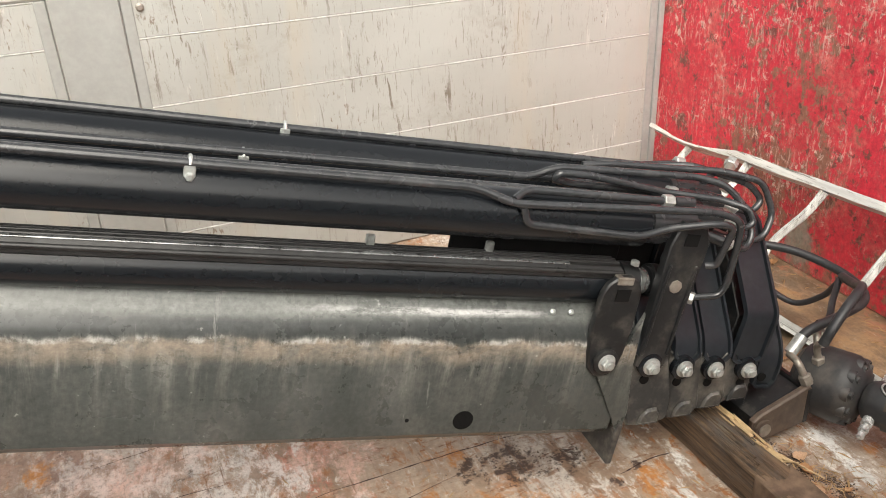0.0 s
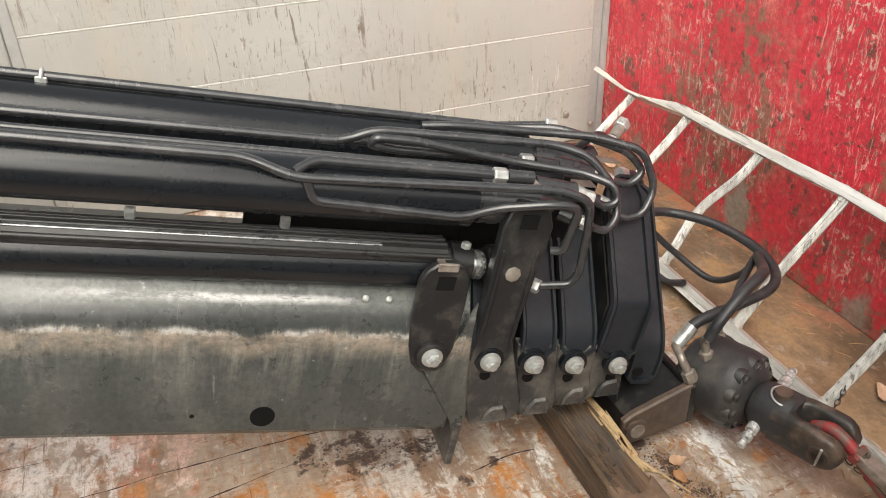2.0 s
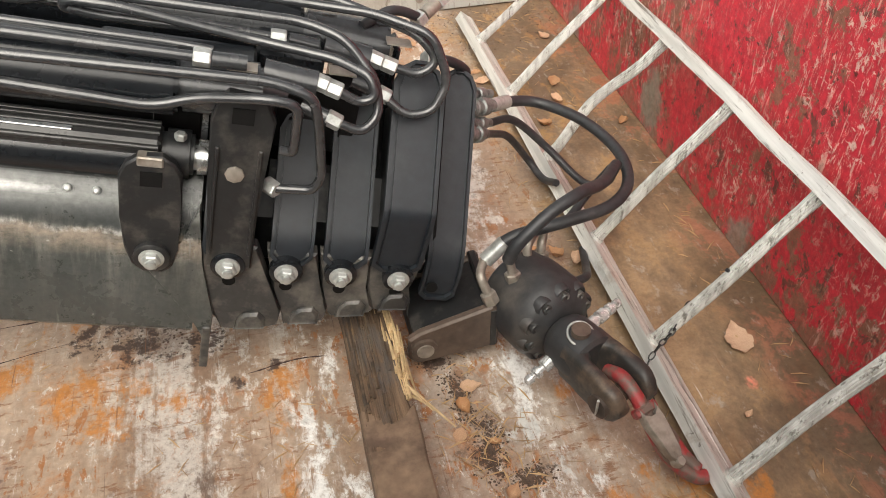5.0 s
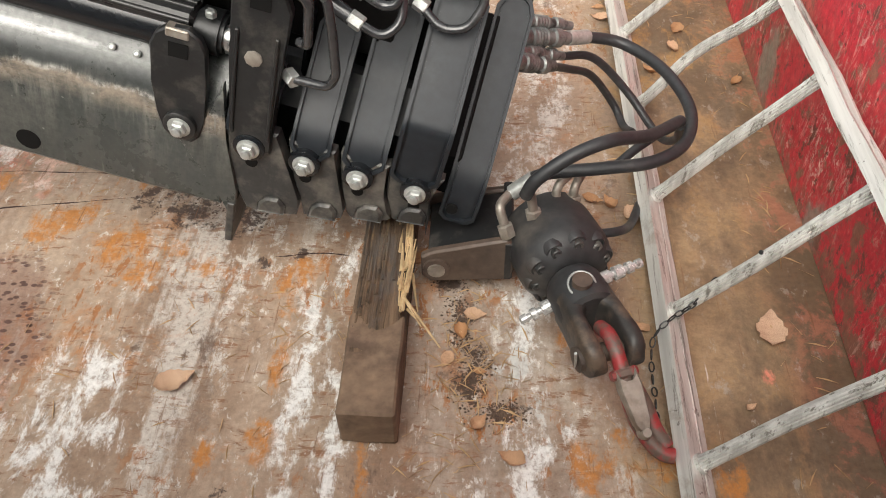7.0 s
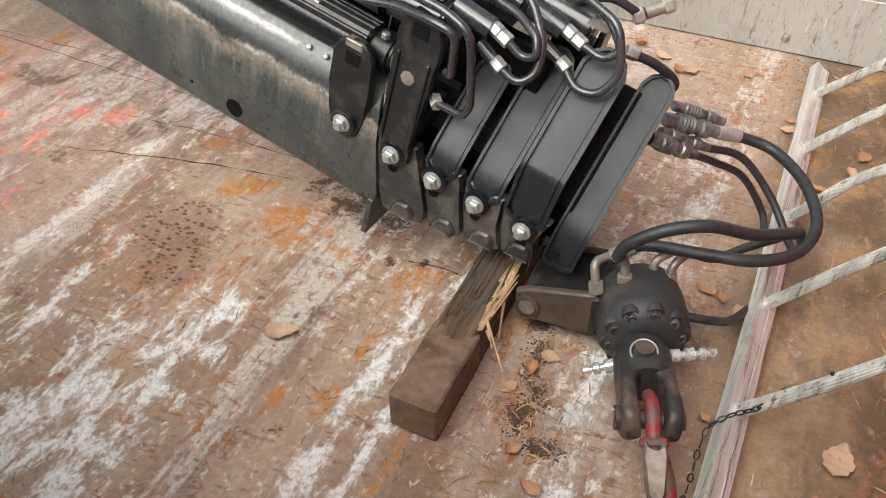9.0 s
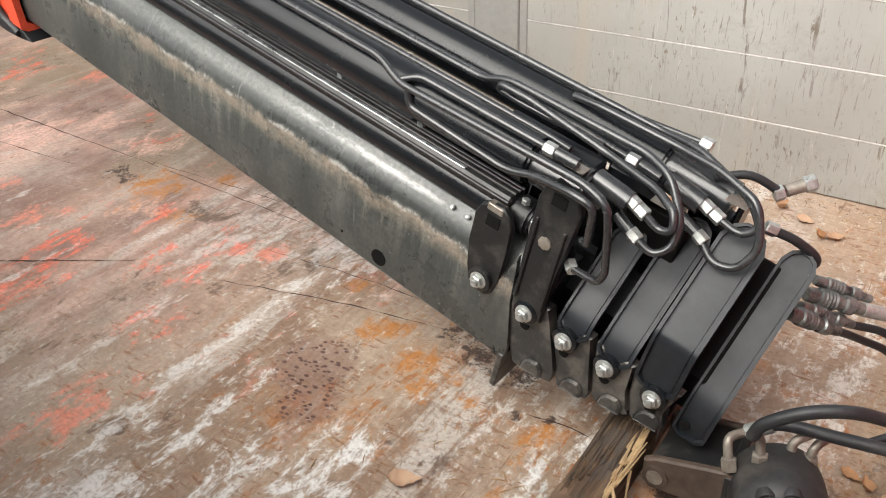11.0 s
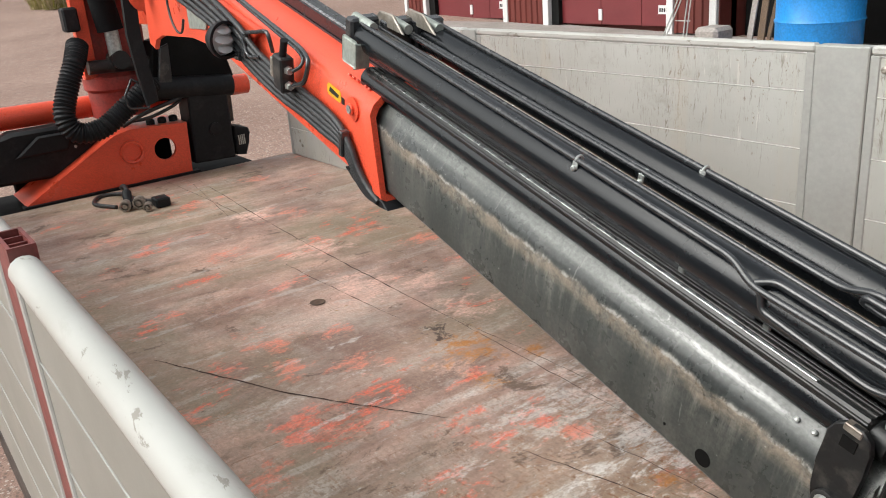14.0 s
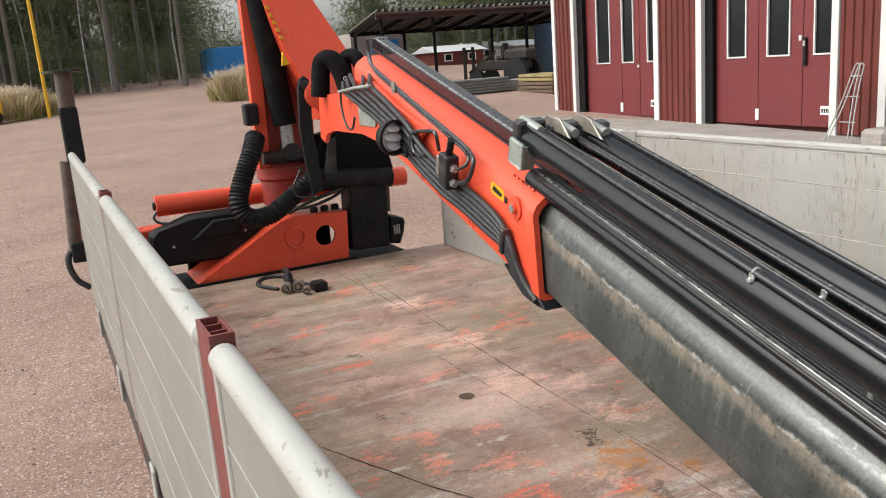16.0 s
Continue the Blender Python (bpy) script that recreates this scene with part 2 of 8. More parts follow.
def rail_material():
    m = Mat("white_rail_paint", 0.38)
    col = m.mix(m.ramp(m.noise(2.5, 4), (0.4, 0.0), (0.7, 1.0)), (0.46, 0.465, 0.445), (0.385, 0.385, 0.36))
    grime = m.ramp(m.noise(7, 8, 0.75, 0.3, m.place((0.35, 1, 1))), (0.54, 0.0), (0.68, 0.55))
    col = m.mix(grime, col, (0.27, 0.255, 0.22))
    specks = m.ramp(m.noise(30, 5, 0.7, 0.5, m.place((0.4, 1, 1))), (0.60, 0.0), (0.64, 0.8))
    col = m.mix(specks, col, (0.19, 0.17, 0.14))
    rust = m.ramp(m.noise(9, 7, 0.75, 0.2, m.place((0.4, 1, 1), (0, 0, 0), (3, 1, 0))), (0.60, 0.0), (0.68, 0.6))
    col = m.mix(rust, col, (0.33, 0.24, 0.15))
    return m.done(col, None, m.noise(12, 6, 0.7, 0, m.place((0.4, 1, 1))), 0.25, 0.002)


def headboard_material():
    m = Mat("scraped_red_headboard", 0.5)
    fine = m.noise(60, 6, 0.75)
    grit = m.noise(20, 9, 0.78, 0.3, m.place((1, 1.0, 0.8)))
    gate = m.ramp(m.noise(2.6, 7, 0.72, 0.3, m.place((1, 1, 1), (0, 0, 0), (4, 1, 2))), (0.44, 0.1), (0.56, 1.0))
    col = m.mix(m.ramp(m.noise(1.8, 6, 0.65), (0.3, 0.0), (0.7, 1.0)), (0.74, 0.035, 0.070), (0.55, 0.032, 0.050))
    rubbed = m.noise(4.5, 8, 0.78, 0.4, m.place((1, 1, 0.8), (20, 0, 0), (2, 5, 1)))
    col = m.mix(m.ramp(rubbed, (0.53, 0.0), (0.66, 0.7)), col, (0.66, 0.20, 0.17))
    brown = m.math("ADD", m.noise(1.5, 7, 0.70, 0.3, m.place((1, 1.0, 0.6))), m.math("MULTIPLY", m.math("SUBTRACT", grit, 0.5), 1.1))
    col = m.mix(m.ramp(brown, (0.485, 0.0), (0.545, 0.88)), col, (0.25, 0.135, 0.090))
    chips = m.noise(13, 8, 0.78, 0.4, m.place((1, 1.1, 0.8)))
    col = m.mix(m.ramp(chips, (0.57, 0.0), (0.60, 0.9)), col, (0.15, 0.065, 0.05))
    for turn, shift, scale in ((25, 0, 11), (-40, 4, 16), (75, 8, 22), (5, 2, 28)):
        scr = m.noise(scale, 7, 0.76, 0.7, m.place((1, 4.2, 0.7), (turn, 0, 0), (0, shift, shift)))
        col = m.mix(m.math("MULTIPLY", m.ramp(scr, (0.585, 0.0), (0.615, 0.8)), gate), col, (0.72, 0.47, 0.40))
    pale = m.ramp(m.noise(33, 6, 0.75, 0.6), (0.58, 0.0), (0.61, 0.8))
    col = m.mix(m.math("MULTIPLY", pale, gate), col, (0.74, 0.58, 0.50))
    spots = m.noise(34, 4, 0.65)
    col = m.mix(m.ramp(spots, (0.63, 0.0), (0.66, 0.8)), col, (0.10, 0.05, 0.04))
    for y, z, r in ((1.67, 0.07, 0.10), (0.42, 0.1, 0.12), (1.2, 0.02, 0.07), (2.2, 0.03, 0.08)):
        n = m.t.nodes.new("ShaderNodeVectorMath")
        n.operation = "DISTANCE"
        m.link(m.place((0, 1.3, 0.8)), n.inputs[0])
        n.inputs[1].default_value = (0, y * 1.3, z * 0.8)
        d = m.math("ADD", m.math("MULTIPLY", n.outputs["Value"], 1 / r), m.math("MULTIPLY", m.math("SUBTRACT", m.noise(13, 6, 0.7), 0.5), 2.2))
        col = m.mix(m.ramp(d, (0.55, 0.85), (0.9, 0.0)), col, (0.27, 0.265, 0.22))
    foot = m.t.nodes.new("ShaderNodeMapRange")
    for k, val in enumerate((0.0, 0.16, 0.9, 0.0)):
        foot.inputs[k + 1].default_value = val
    m.link(m.axis(2), foot.inputs[0])
    col = m.mix(m.math("MULTIPLY", foot.outputs[0], m.ramp(m.noise(8, 7, 0.75), (0.46, 0.0), (0.56, 1.0))), col, (0.25, 0.15, 0.10))
    col = m.mix(1.0, col, m.ramp(fine, (0.32, 0.72), (0.68, 1.25)), "MULTIPLY")
    return m.done(col, m.ramp(m.noise(4, 5), (0.3, 0.3), (0.7, 0.6)), chips, 0.25, 0.002)


def box_material():
    """Grey boom steel with a dust line along its shoulder and rain streaks below it; z is the height on the boom."""
    m = Mat("dusty_grey_boom_steel", 0.5)
    h = m.axis(2)
    wob = m.math("MULTIPLY", m.math("SUBTRACT", m.noise(7, 7, 0.7, 0.0, m.place((1, 0, 0))), 0.5), 0.06)
    hh = m.math("ADD", h, wob)
    base = m.mix(m.ramp(m.noise(3, 6, 0.65), (0.35, 0.0), (0.7, 1.0)), (0.048, 0.053, 0.050), (0.084, 0.090, 0.085))
    grime = m.noise(6, 7, 0.75, 0.3, m.place((1.0, 1, 0.7)))
    col = m.mix(m.ramp(grime, (0.5, 0.0), (0.68, 0.4)), base, (0.165, 0.16, 0.145))
    drip = m.noise(8, 8, 0.75, 0.25, m.place((3.6, 1, 0.5), (0, 6, 0)))
    reach = m.math("ADD", hh, m.math("MULTIPLY", m.math("SUBTRACT", m.noise(4, 6, 0.7, 0.0, m.place((1, 0, 0), (0, 0, 0), (9, 0, 0))), 0.5), 0.3))
    band = m.ramp(reach, (0.03, 0.0), (0.15, 0.35), (0.20, 0.9), (0.215, 0.6), (0.23, 0.0))
    col = m.mix(m.math("MULTIPLY", m.ramp(drip, (0.47, 0.0), (0.66, 0.8)), band), col, (0.31, 0.298, 0.268))
    line = m.math("MULTIPLY", m.ramp(hh, (0.168, 0.0), (0.190, 0.55), (0.214, 0.8), (0.222, 0.0)), m.ramp(m.noise(11, 8, 0.78, 0.2, m.place((1, 1, 1.6))), (0.38, 0.1), (0.56, 1.0)))
    col = m.mix(line, col, (0.33, 0.272, 0.215))
    torn = m.math("MULTIPLY", m.ramp(hh, (0.211, 0.0), (0.216, 0.8), (0.220, 0.8), (0.224, 0.0)), m.ramp(m.noise(5, 8, 0.8, 0.2, m.place((1.5, 1, 1), (0, 0, 0), (6, 0, 0))), (0.48, 0.0), (0.56, 1.0)))
    col = m.mix(torn, col, (0.52, 0.51, 0.48))
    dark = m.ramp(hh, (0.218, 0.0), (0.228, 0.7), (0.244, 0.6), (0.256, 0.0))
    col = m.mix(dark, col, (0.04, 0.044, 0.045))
    # lighter shoulder band: wear, with the shoulder's sheen put into the colour
    worn_sheen_band = m.math("MULTIPLY", m.ramp(h, (0.248, 0.0), (0.260, 0.7), (0.282, 0.6), (0.292, 0.0)), m.ramp(m.noise(4, 6, 0.7, 0.0, m.place((0.5, 1, 4))), (0.36, 0.2), (0.6, 1.0)))
    col = m.mix(worn_sheen_band, col, (0.235, 0.245, 0.232))
    # darker along the top of the box
    top_dark = m.ramp(h, (0.290, 0.0), (0.300, 0.8))
    col = m.mix(top_dark, col, (0.03, 0.03, 0.03))
    along = m.t.nodes.new("ShaderNodeMapRange")
    along.inputs[1].default_value, along.inputs[2].default_value = -1.0, 0.0
    m.link(m.axis(0), along.inputs[0])
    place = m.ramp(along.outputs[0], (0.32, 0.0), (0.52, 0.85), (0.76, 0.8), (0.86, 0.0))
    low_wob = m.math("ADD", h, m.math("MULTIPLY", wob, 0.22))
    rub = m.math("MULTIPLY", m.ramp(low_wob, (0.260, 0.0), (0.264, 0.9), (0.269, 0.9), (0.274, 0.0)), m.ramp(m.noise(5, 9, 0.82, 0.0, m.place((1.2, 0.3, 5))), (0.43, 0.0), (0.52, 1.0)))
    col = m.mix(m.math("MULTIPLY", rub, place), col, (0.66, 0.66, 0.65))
    for turn, shift in ((50, 0), (-35, 6), (80, 3)):
        scr = m.ramp(m.noise(11, 4, 0.65, 0.3, m.place((4.5, 1, 0.6), (0, turn, 0), (shift, 0, shift))), (0.67, 0.0), (0.72, 0.5))
        col = m.mix(scr, col, (0.24, 0.24, 0.23))
    fleck = m.ramp(m.noise(45, 3, 0.6), (0.70, 0.0), (0.74, 0.6))
    col = m.mix(fleck, col, (0.38, 0.38, 0.36))
    col = m.mix(1.0, col, m.ramp(m.noise(90, 4, 0.7), (0.3, 0.72), (0.7, 1.25)), "MULTIPLY")
    return m.done(col, m.ramp(m.noise(7, 6, 0.7), (0.3, 0.20), (0.7, 0.40)), m.noise(60, 3), 0.05, 0.001)


M_FLOOR, M_BOARD, M_RED, M_BOX = floor_material(), board_material(), headboard_material(), box_material()
M_BOARDOUT = worn("cream_aluminium_board", (0.262, 0.258, 0.232), (0.225, 0.218, 0.190), 0.42, 0.0, 200, 1.3, 0.4, 0.75, 0.0, 0.15)
# paler than the planks: the highlight along the groove lip is in the colour
M_LIP = worn("groove_edge_highlight", (0.74, 0.74, 0.71), (0.50, 0.495, 0.47), 0.4, 0.0, 60, 6)
M_FRAME = worn("dull_aluminium_frame", (0.37, 0.378, 0.362), (0.315, 0.315, 0.295), 0.5, 0.1, 60, 2.6, 0.42, 0.75, 0.0, 0.3)
M_RAIL = rail_material()


def ladder_material(name, along_y, bright, grey):
    """Dull scratched aluminium with dirt dragged along it."""
    m = Mat(name, 0.4, 0.45)
    turn = (0, 0, 0) if along_y else (0, 52.4, 0)
    run = (26, 1.2, 26) if along_y else (26, 26, 1.2)
    col = m.mix(m.ramp(m.noise(2.0, 5, 0.6, 0.1, m.place(run, turn)), (0.38, 0.0), (0.62, 1.0)), bright, grey)
    col = m.mix(m.ramp(m.noise(3.1, 7, 0.75, 0.1, m.place(run, turn, (3, 5, 1))), (0.545, 0.0), (0.62, 0.85)), col, (0.15, 0.135, 0.11))
    col = m.mix(m.ramp(m.noise(9, 7, 0.75), (0.58, 0.0), (0.68, 0.5)), col, (0.36, 0.30, 0.24))
    col = m.mix(m.ramp(m.noise(45, 4, 0.7, 0.4), (0.66, 0.0), (0.70, 0.7)), col, (0.10, 0.08, 0.06))
    return m.done(col, m.ramp(m.noise(14, 5, 0.7), (0.35, 0.30), (0.65, 0.52)), m.noise(3, 5, 0.7, 0.1, m.place(run, turn)), 0.12, 0.001)


M_LADDER, M_RUNG = ladder_material("scratched_ladder_aluminium", True, (0.86, 0.87, 0.84), (0.62, 0.63, 0.60)), ladder_material("scratched_rung_aluminium", False, (0.74, 0.75, 0.72), (0.47, 0.47, 0.445))
M_POST = worn("maroon_painted_post", (0.19, 0.045, 0.04), (0.07, 0.03, 0.025), 0.5, 0.0, 50, 6, 0.5, 0.7)
M_BLACK = worn("satin_black_boom_paint", (0.010, 0.012, 0.0145), (0.024, 0.026, 0.029), 0.24, 0.0, 60, 4, 0.6, 0.85, 0.0, 0.3)
M_BLACK.node_tree.nodes["Principled BSDF"].inputs["Specular IOR Level"].default_value = 0.42
M_PLATE = worn("blue_black_plate_paint", (0.0165, 0.0205, 0.0255), (0.036, 0.040, 0.044), 0.40, 0.0, 60, 7, 0.52, 0.8, 0.08)
M_PLATE.node_tree.nodes["Principled BSDF"].inputs["Specular IOR Level"].default_value = 0.42
M_PIPE = worn("black_painted_pipe", (0.032, 0.034, 0.037), (0.085, 0.085, 0.085), 0.24, 0.0, 80, 9, 0.55, 0.8, 0.05)
M_PIPE.node_tree.nodes["Principled BSDF"].inputs["Specular IOR Level"].default_value = 0.8
M_DUSTY = worn("dusty_black_steel", (0.014, 0.015, 0.016), (0.085, 0.079, 0.07), 0.42, 0.0, 60, 14, 0.52, 0.72, 0.12)
M_HOSE = worn("black_rubber_hose", (0.026, 0.028, 0.031), (0.07, 0.07, 0.07), 0.48, 0.0, 90, 14, 0.55, 0.8, 0.15)
M_ZINC = worn("zinc_plated_steel", (0.52, 0.545, 0.53), (0.30, 0.30, 0.28), 0.34, 0.55, 90, 40, 0.48, 0.72)
M_GALV = worn("galvanised_bracket", (0.42, 0.46, 0.42), (0.28, 0.31, 0.28), 0.45, 0.5, 60, 20)
M_CHROME = worn("scuffed_bright_rod", (0.52, 0.53, 0.53), (0.12, 0.12, 0.12), 0.28, 0.85, 50, 16, 0.5, 0.7)
M_ORANGE = worn("orange_red_crane_paint", (0.82, 0.098, 0.046), (0.74, 0.085, 0.042), 0.32, 0.0, 160, 2.5, 0.55, 0.85, 0.02)
M_OLDRED = worn("faded_red_crane_paint", (0.35, 0.04, 0.03), (0.10, 0.035, 0.03), 0.5, 0.0, 60, 6, 0.5, 0.75)
M_PLASTIC = worn("black_plastic_cover", (0.013, 0.014, 0.016), (0.035, 0.035, 0.035), 0.5, 0.0, 60, 6, 0.55, 0.8)
M_CAST = worn("grimy_cast_iron", (0.036, 0.037, 0.039), (0.10, 0.088, 0.076), 0.5, 0.1, 60, 9, 0.52, 0.75, 0.25)
M_BROWNCAST = worn("brown_greased_steel", (0.11, 0.08, 0.062), (0.05, 0.04, 0.035), 0.5, 0.1, 60, 9, 0.45, 0.7, 0.2)
M_COUPLING = worn("dirty_steel_coupling", (0.25, 0.262, 0.255), (0.07, 0.075, 0.074), 0.38, 0.5, 90, 40, 0.48, 0.66)
M_HOOKRED = worn("scraped_red_hook", (0.30, 0.034, 0.036), (0.13, 0.092, 0.075), 0.5, 0.0, 60, 22, 0.45, 0.56, 0.25)
M_FORK = worn("browned_cast_iron", (0.036, 0.034, 0.032), (0.125, 0.092, 0.068), 0.45, 0.1, 60, 16, 0.48, 0.64, 0.3)
M_NIPPLE = worn("bright_turned_steel", (0.66, 0.67, 0.66), (0.26, 0.26, 0.25), 0.25, 0.45, 60, 60, 0.5, 0.66)
M_LATCH = worn("bare_steel_latch", (0.34, 0.31, 0.27), (0.18, 0.15, 0.12), 0.45, 0.5, 60, 20)
M_MAROON = worn("dark_maroon_reflection", (0.055, 0.013, 0.013), (0.03, 0.012, 0.012), 0.35, 0.0, 60, 6, 0.5, 0.75)
M_GUIDE = worn("worn_dark_guide_steel", (0.040, 0.040, 0.040), (0.020, 0.020, 0.021), 0.32, 0.3, 80, 8, 0.5, 0.75, 0.05)
M_FOOT = worn("scraped_grey_steel", (0.038, 0.039, 0.039), (0.14, 0.13, 0.115), 0.42, 0.0, 70, 16, 0.46, 0.66, 0.15)
# near-black: the shade of holes, gaps and cavities is in this colour
M_DARK = worn("shade_black", (0.005, 0.005, 0.005), (0.009, 0.009, 0.009), 0.8)


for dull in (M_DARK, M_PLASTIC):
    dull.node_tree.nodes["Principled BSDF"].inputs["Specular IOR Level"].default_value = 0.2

# ---- builders ----
def mesh_of(bm, smooth=35):
    me = bpy.data.meshes.new("mesh")
    bmesh.ops.recalc_face_normals(bm, faces=bm.faces)
    bm.to_mesh(me)
    bm.free()
    if smooth:
        for p in me.polygons:
            p.use_smooth = True
        me.set_sharp_from_angle(angle=radians(smooth))
    return me


def part(name, bm, material, parent=None, label="", m=None, smooth=35):
    me = mesh_of(bm, smooth)
    me.name = name
    me.materials.append(material)
    ob = new(name, me)
    ob.parent = parent
    if m is not None:
        ob.matrix_basis = m
    if label:
        ob["label"] = label
    return ob


def again(name, like, parent, m=None):
    """Another object on the same mesh."""
    ob = new(name, like.data)
    ob.parent = parent
    if m is not None:
        ob.matrix_basis = m
    return ob


def holder(name, m=None, label="", category="", group="", kind=""):
    ob = new(name)
    if m is not None:
        ob.matrix_basis = m
    return tagged(ob, label, category, group, kind)


def box(x0, x1, y0, y1, z0, z1, bevel=0.0, bm=None, m=None):
    bm = bm or bmesh.new()
    vs = bmesh.ops.create_cube(bm, size=1.0)["verts"]
    for v in vs:
        v.co = Vector((x0 + (v.co.x + 0.5) * (x1 - x0), y0 + (v.co.y + 0.5) * (y1 - y0), z0 + (v.co.z + 0.5) * (z1 - z0)))
        if m is not None:
            v.co = m @ v.co
    if bevel:
        es = list({e for v in vs for e in v.link_edges})
        bmesh.ops.bevel(bm, geom=es, offset=bevel, segments=1, affect="EDGES")
    return bm


def prism(pts, lo, hi, axis="y", bevel=0.0, bm=None):
    """An outline of (a, b) pairs pushed from lo to hi along an axis; (a, b) are the other two axes in order."""
    bm = bm or bmesh.new()
    put = {"x": lambda a, b, c: (c, a, b), "y": lambda a, b, c: (a, c, b), "z": lambda a, b, c: (a, b, c)}[axis]
    one = [bm.verts.new(put(a, b, lo)) for a, b in pts]
    two = [bm.verts.new(put(a, b, hi)) for a, b in pts]
    faces = [bm.faces.new(one), bm.faces.new(two[::-1])]
    n = len(pts)
    for i in range(n):
        faces.append(bm.faces.new((one[i], two[i], two[(i + 1) % n], one[(i + 1) % n])))
    if bevel:
        es = list({e for f in faces[:2] for e in f.edges})
        bmesh.ops.bevel(bm, geom=es, offset=bevel, segments=1, affect="EDGES")
    return bm


def ring(outer, inner, lo, hi, axis="x", bm=None):
    """A closed frame between two outlines of as many points."""
    bm = bm or bmesh.new()
    put = {"x": lambda a, b, c: (c, a, b), "y": lambda a, b, c: (a, c, b), "z": lambda a, b, c: (a, b, c)}[axis]
    loops = [[bm.verts.new(put(a, b, c)) for a, b in pts] for pts, c in ((outer, lo), (outer, hi), (inner, hi), (inner, lo))]
    n = len(outer)
    for k in range(4):
        p, q = loops[k], loops[(k + 1) % 4]
        for i in range(n):
            bm.faces.new((p[i], q[i], q[(i + 1) % n], p[(i + 1) % n]))
    return bm


def rod(a, b, r, r2=None, sides=16, bm=None, caps=True):
    bm = bm or bmesh.new()
    a, b = Vector(a), Vector(b)
    d = b - a
    m = Matrix.Translation((a + b) / 2) @ d.to_track_quat("Z", "Y").to_matrix().to_4x4()
    bmesh.ops.create_cone(bm, cap_ends=caps, segments=sides, radius1=r, radius2=r if r2 is None else r2, depth=d.length, matrix=m)
    return bm


def lathe(profile, sides=24, bm=None, m=None):
    """Pairs (radius, z) turned round z."""
    bm = bm or bmesh.new()
    m = m or Matrix()
    rows = []
    for r, z in profile:
        rows.append([bm.verts.new(m @ Vector((r * math.cos(2 * math.pi * k / sides), r * math.sin(2 * math.pi * k / sides), z))) for k in range(sides)])
    for p, q in zip(rows, rows[1:]):
        for k in range(sides):
            bm.faces.new((p[k], p[(k + 1) % sides], q[(k + 1) % sides], q[k]))
    bm.faces.new(rows[0][::-1])
    bm.faces.new(rows[-1])
    return bm


def curve_points(pts, steps=6):
    """A smooth line through the points."""
    ps = [Vector(p) for p in pts]
    ps = [2 * ps[0] - ps[1]] + ps + [2 * ps[-1] - ps[-2]]
    out = []
    for a, b, c, d in zip(ps, ps[1:], ps[2:], ps[3:]):
        for k in range(steps):
            t = k / steps
            out.append(0.5 * (2 * b + (c - a) * t + (2 * a - 5 * b + 4 * c - d) * t * t + (3 * b - a - 3 * c + d) * t ** 3))
    out.append(ps[-2])
    return out


def bent_points(pts, r=0.03, steps=5):
    """Straight runs joined by rounded bends."""
    ps = [Vector(p) for p in pts]
    out = [ps[0]]
    for a, b, c in zip(ps, ps[1:], ps[2:]):
        cut = min(r, (b - a).length * 0.45, (c - b).length * 0.45)
        p, q = b + (a - b).normalized() * cut, b + (c - b).normalized() * cut
        for k in range(steps + 1):
            t = k / steps
            out.append((1 - t) ** 2 * p + 2 * t * (1 - t) * b + t * t * q)
    out.append(ps[-1])
    return out


def sweep(line, r, sides=10, bm=None, waves=0.0, pitch=0.02):
    bm = bm or bmesh.new()
    n = len(line)
    up = None
    rows, run = [], 0.0
    for i in range(n):
        d = (line[min(i + 1, n - 1)] - line[max(i - 1, 0)]).normalized()
        if up is None:
            up = d.orthogonal().normalized()
        up = (up - d * up.dot(d)).normalized()
        side = d.cross(up)
        if i:
            run += (line[i] - line[i - 1]).length
        rr = r * (1 + waves * math.sin(2 * math.pi * run / pitch)) if waves else r
        rows.append([bm.verts.new(line[i] + rr * (math.cos(a) * up + math.sin(a) * side)) for a in (2 * math.pi * k / sides for k in range(sides))])
    for p, q in zip(rows, rows[1:]):
        for k in range(sides):
            bm.faces.new((p[k], p[(k + 1) % sides], q[(k + 1) % sides], q[k]))
    bm.faces.new(rows[0][::-1])
    bm.faces.new(rows[-1])
    return bm


def join(*bms):
    """One bmesh out of several."""
    out = bms[0]
    for b in bms[1:]:
        me = bpy.data.meshes.new("tmp")
        b.to_mesh(me)
        b.free()
        out.from_mesh(me)
        bpy.data.meshes.remove(me)
    return out


# ---- the truck bed ----
def ground_z(x, y):
    fall = min(1.0, max(0.0, (-x - 20) / 40))
    return -1.15 - 0.0346 * max(x, -70) + 0.031 * max(-5, min(y, 12.5)) - 0.04 * fall * max(0, min(y, 60) - 12.5)


XR, XE, YF, HN, HF = 3.445, -2.72, 2.44, 0.98, 0.972

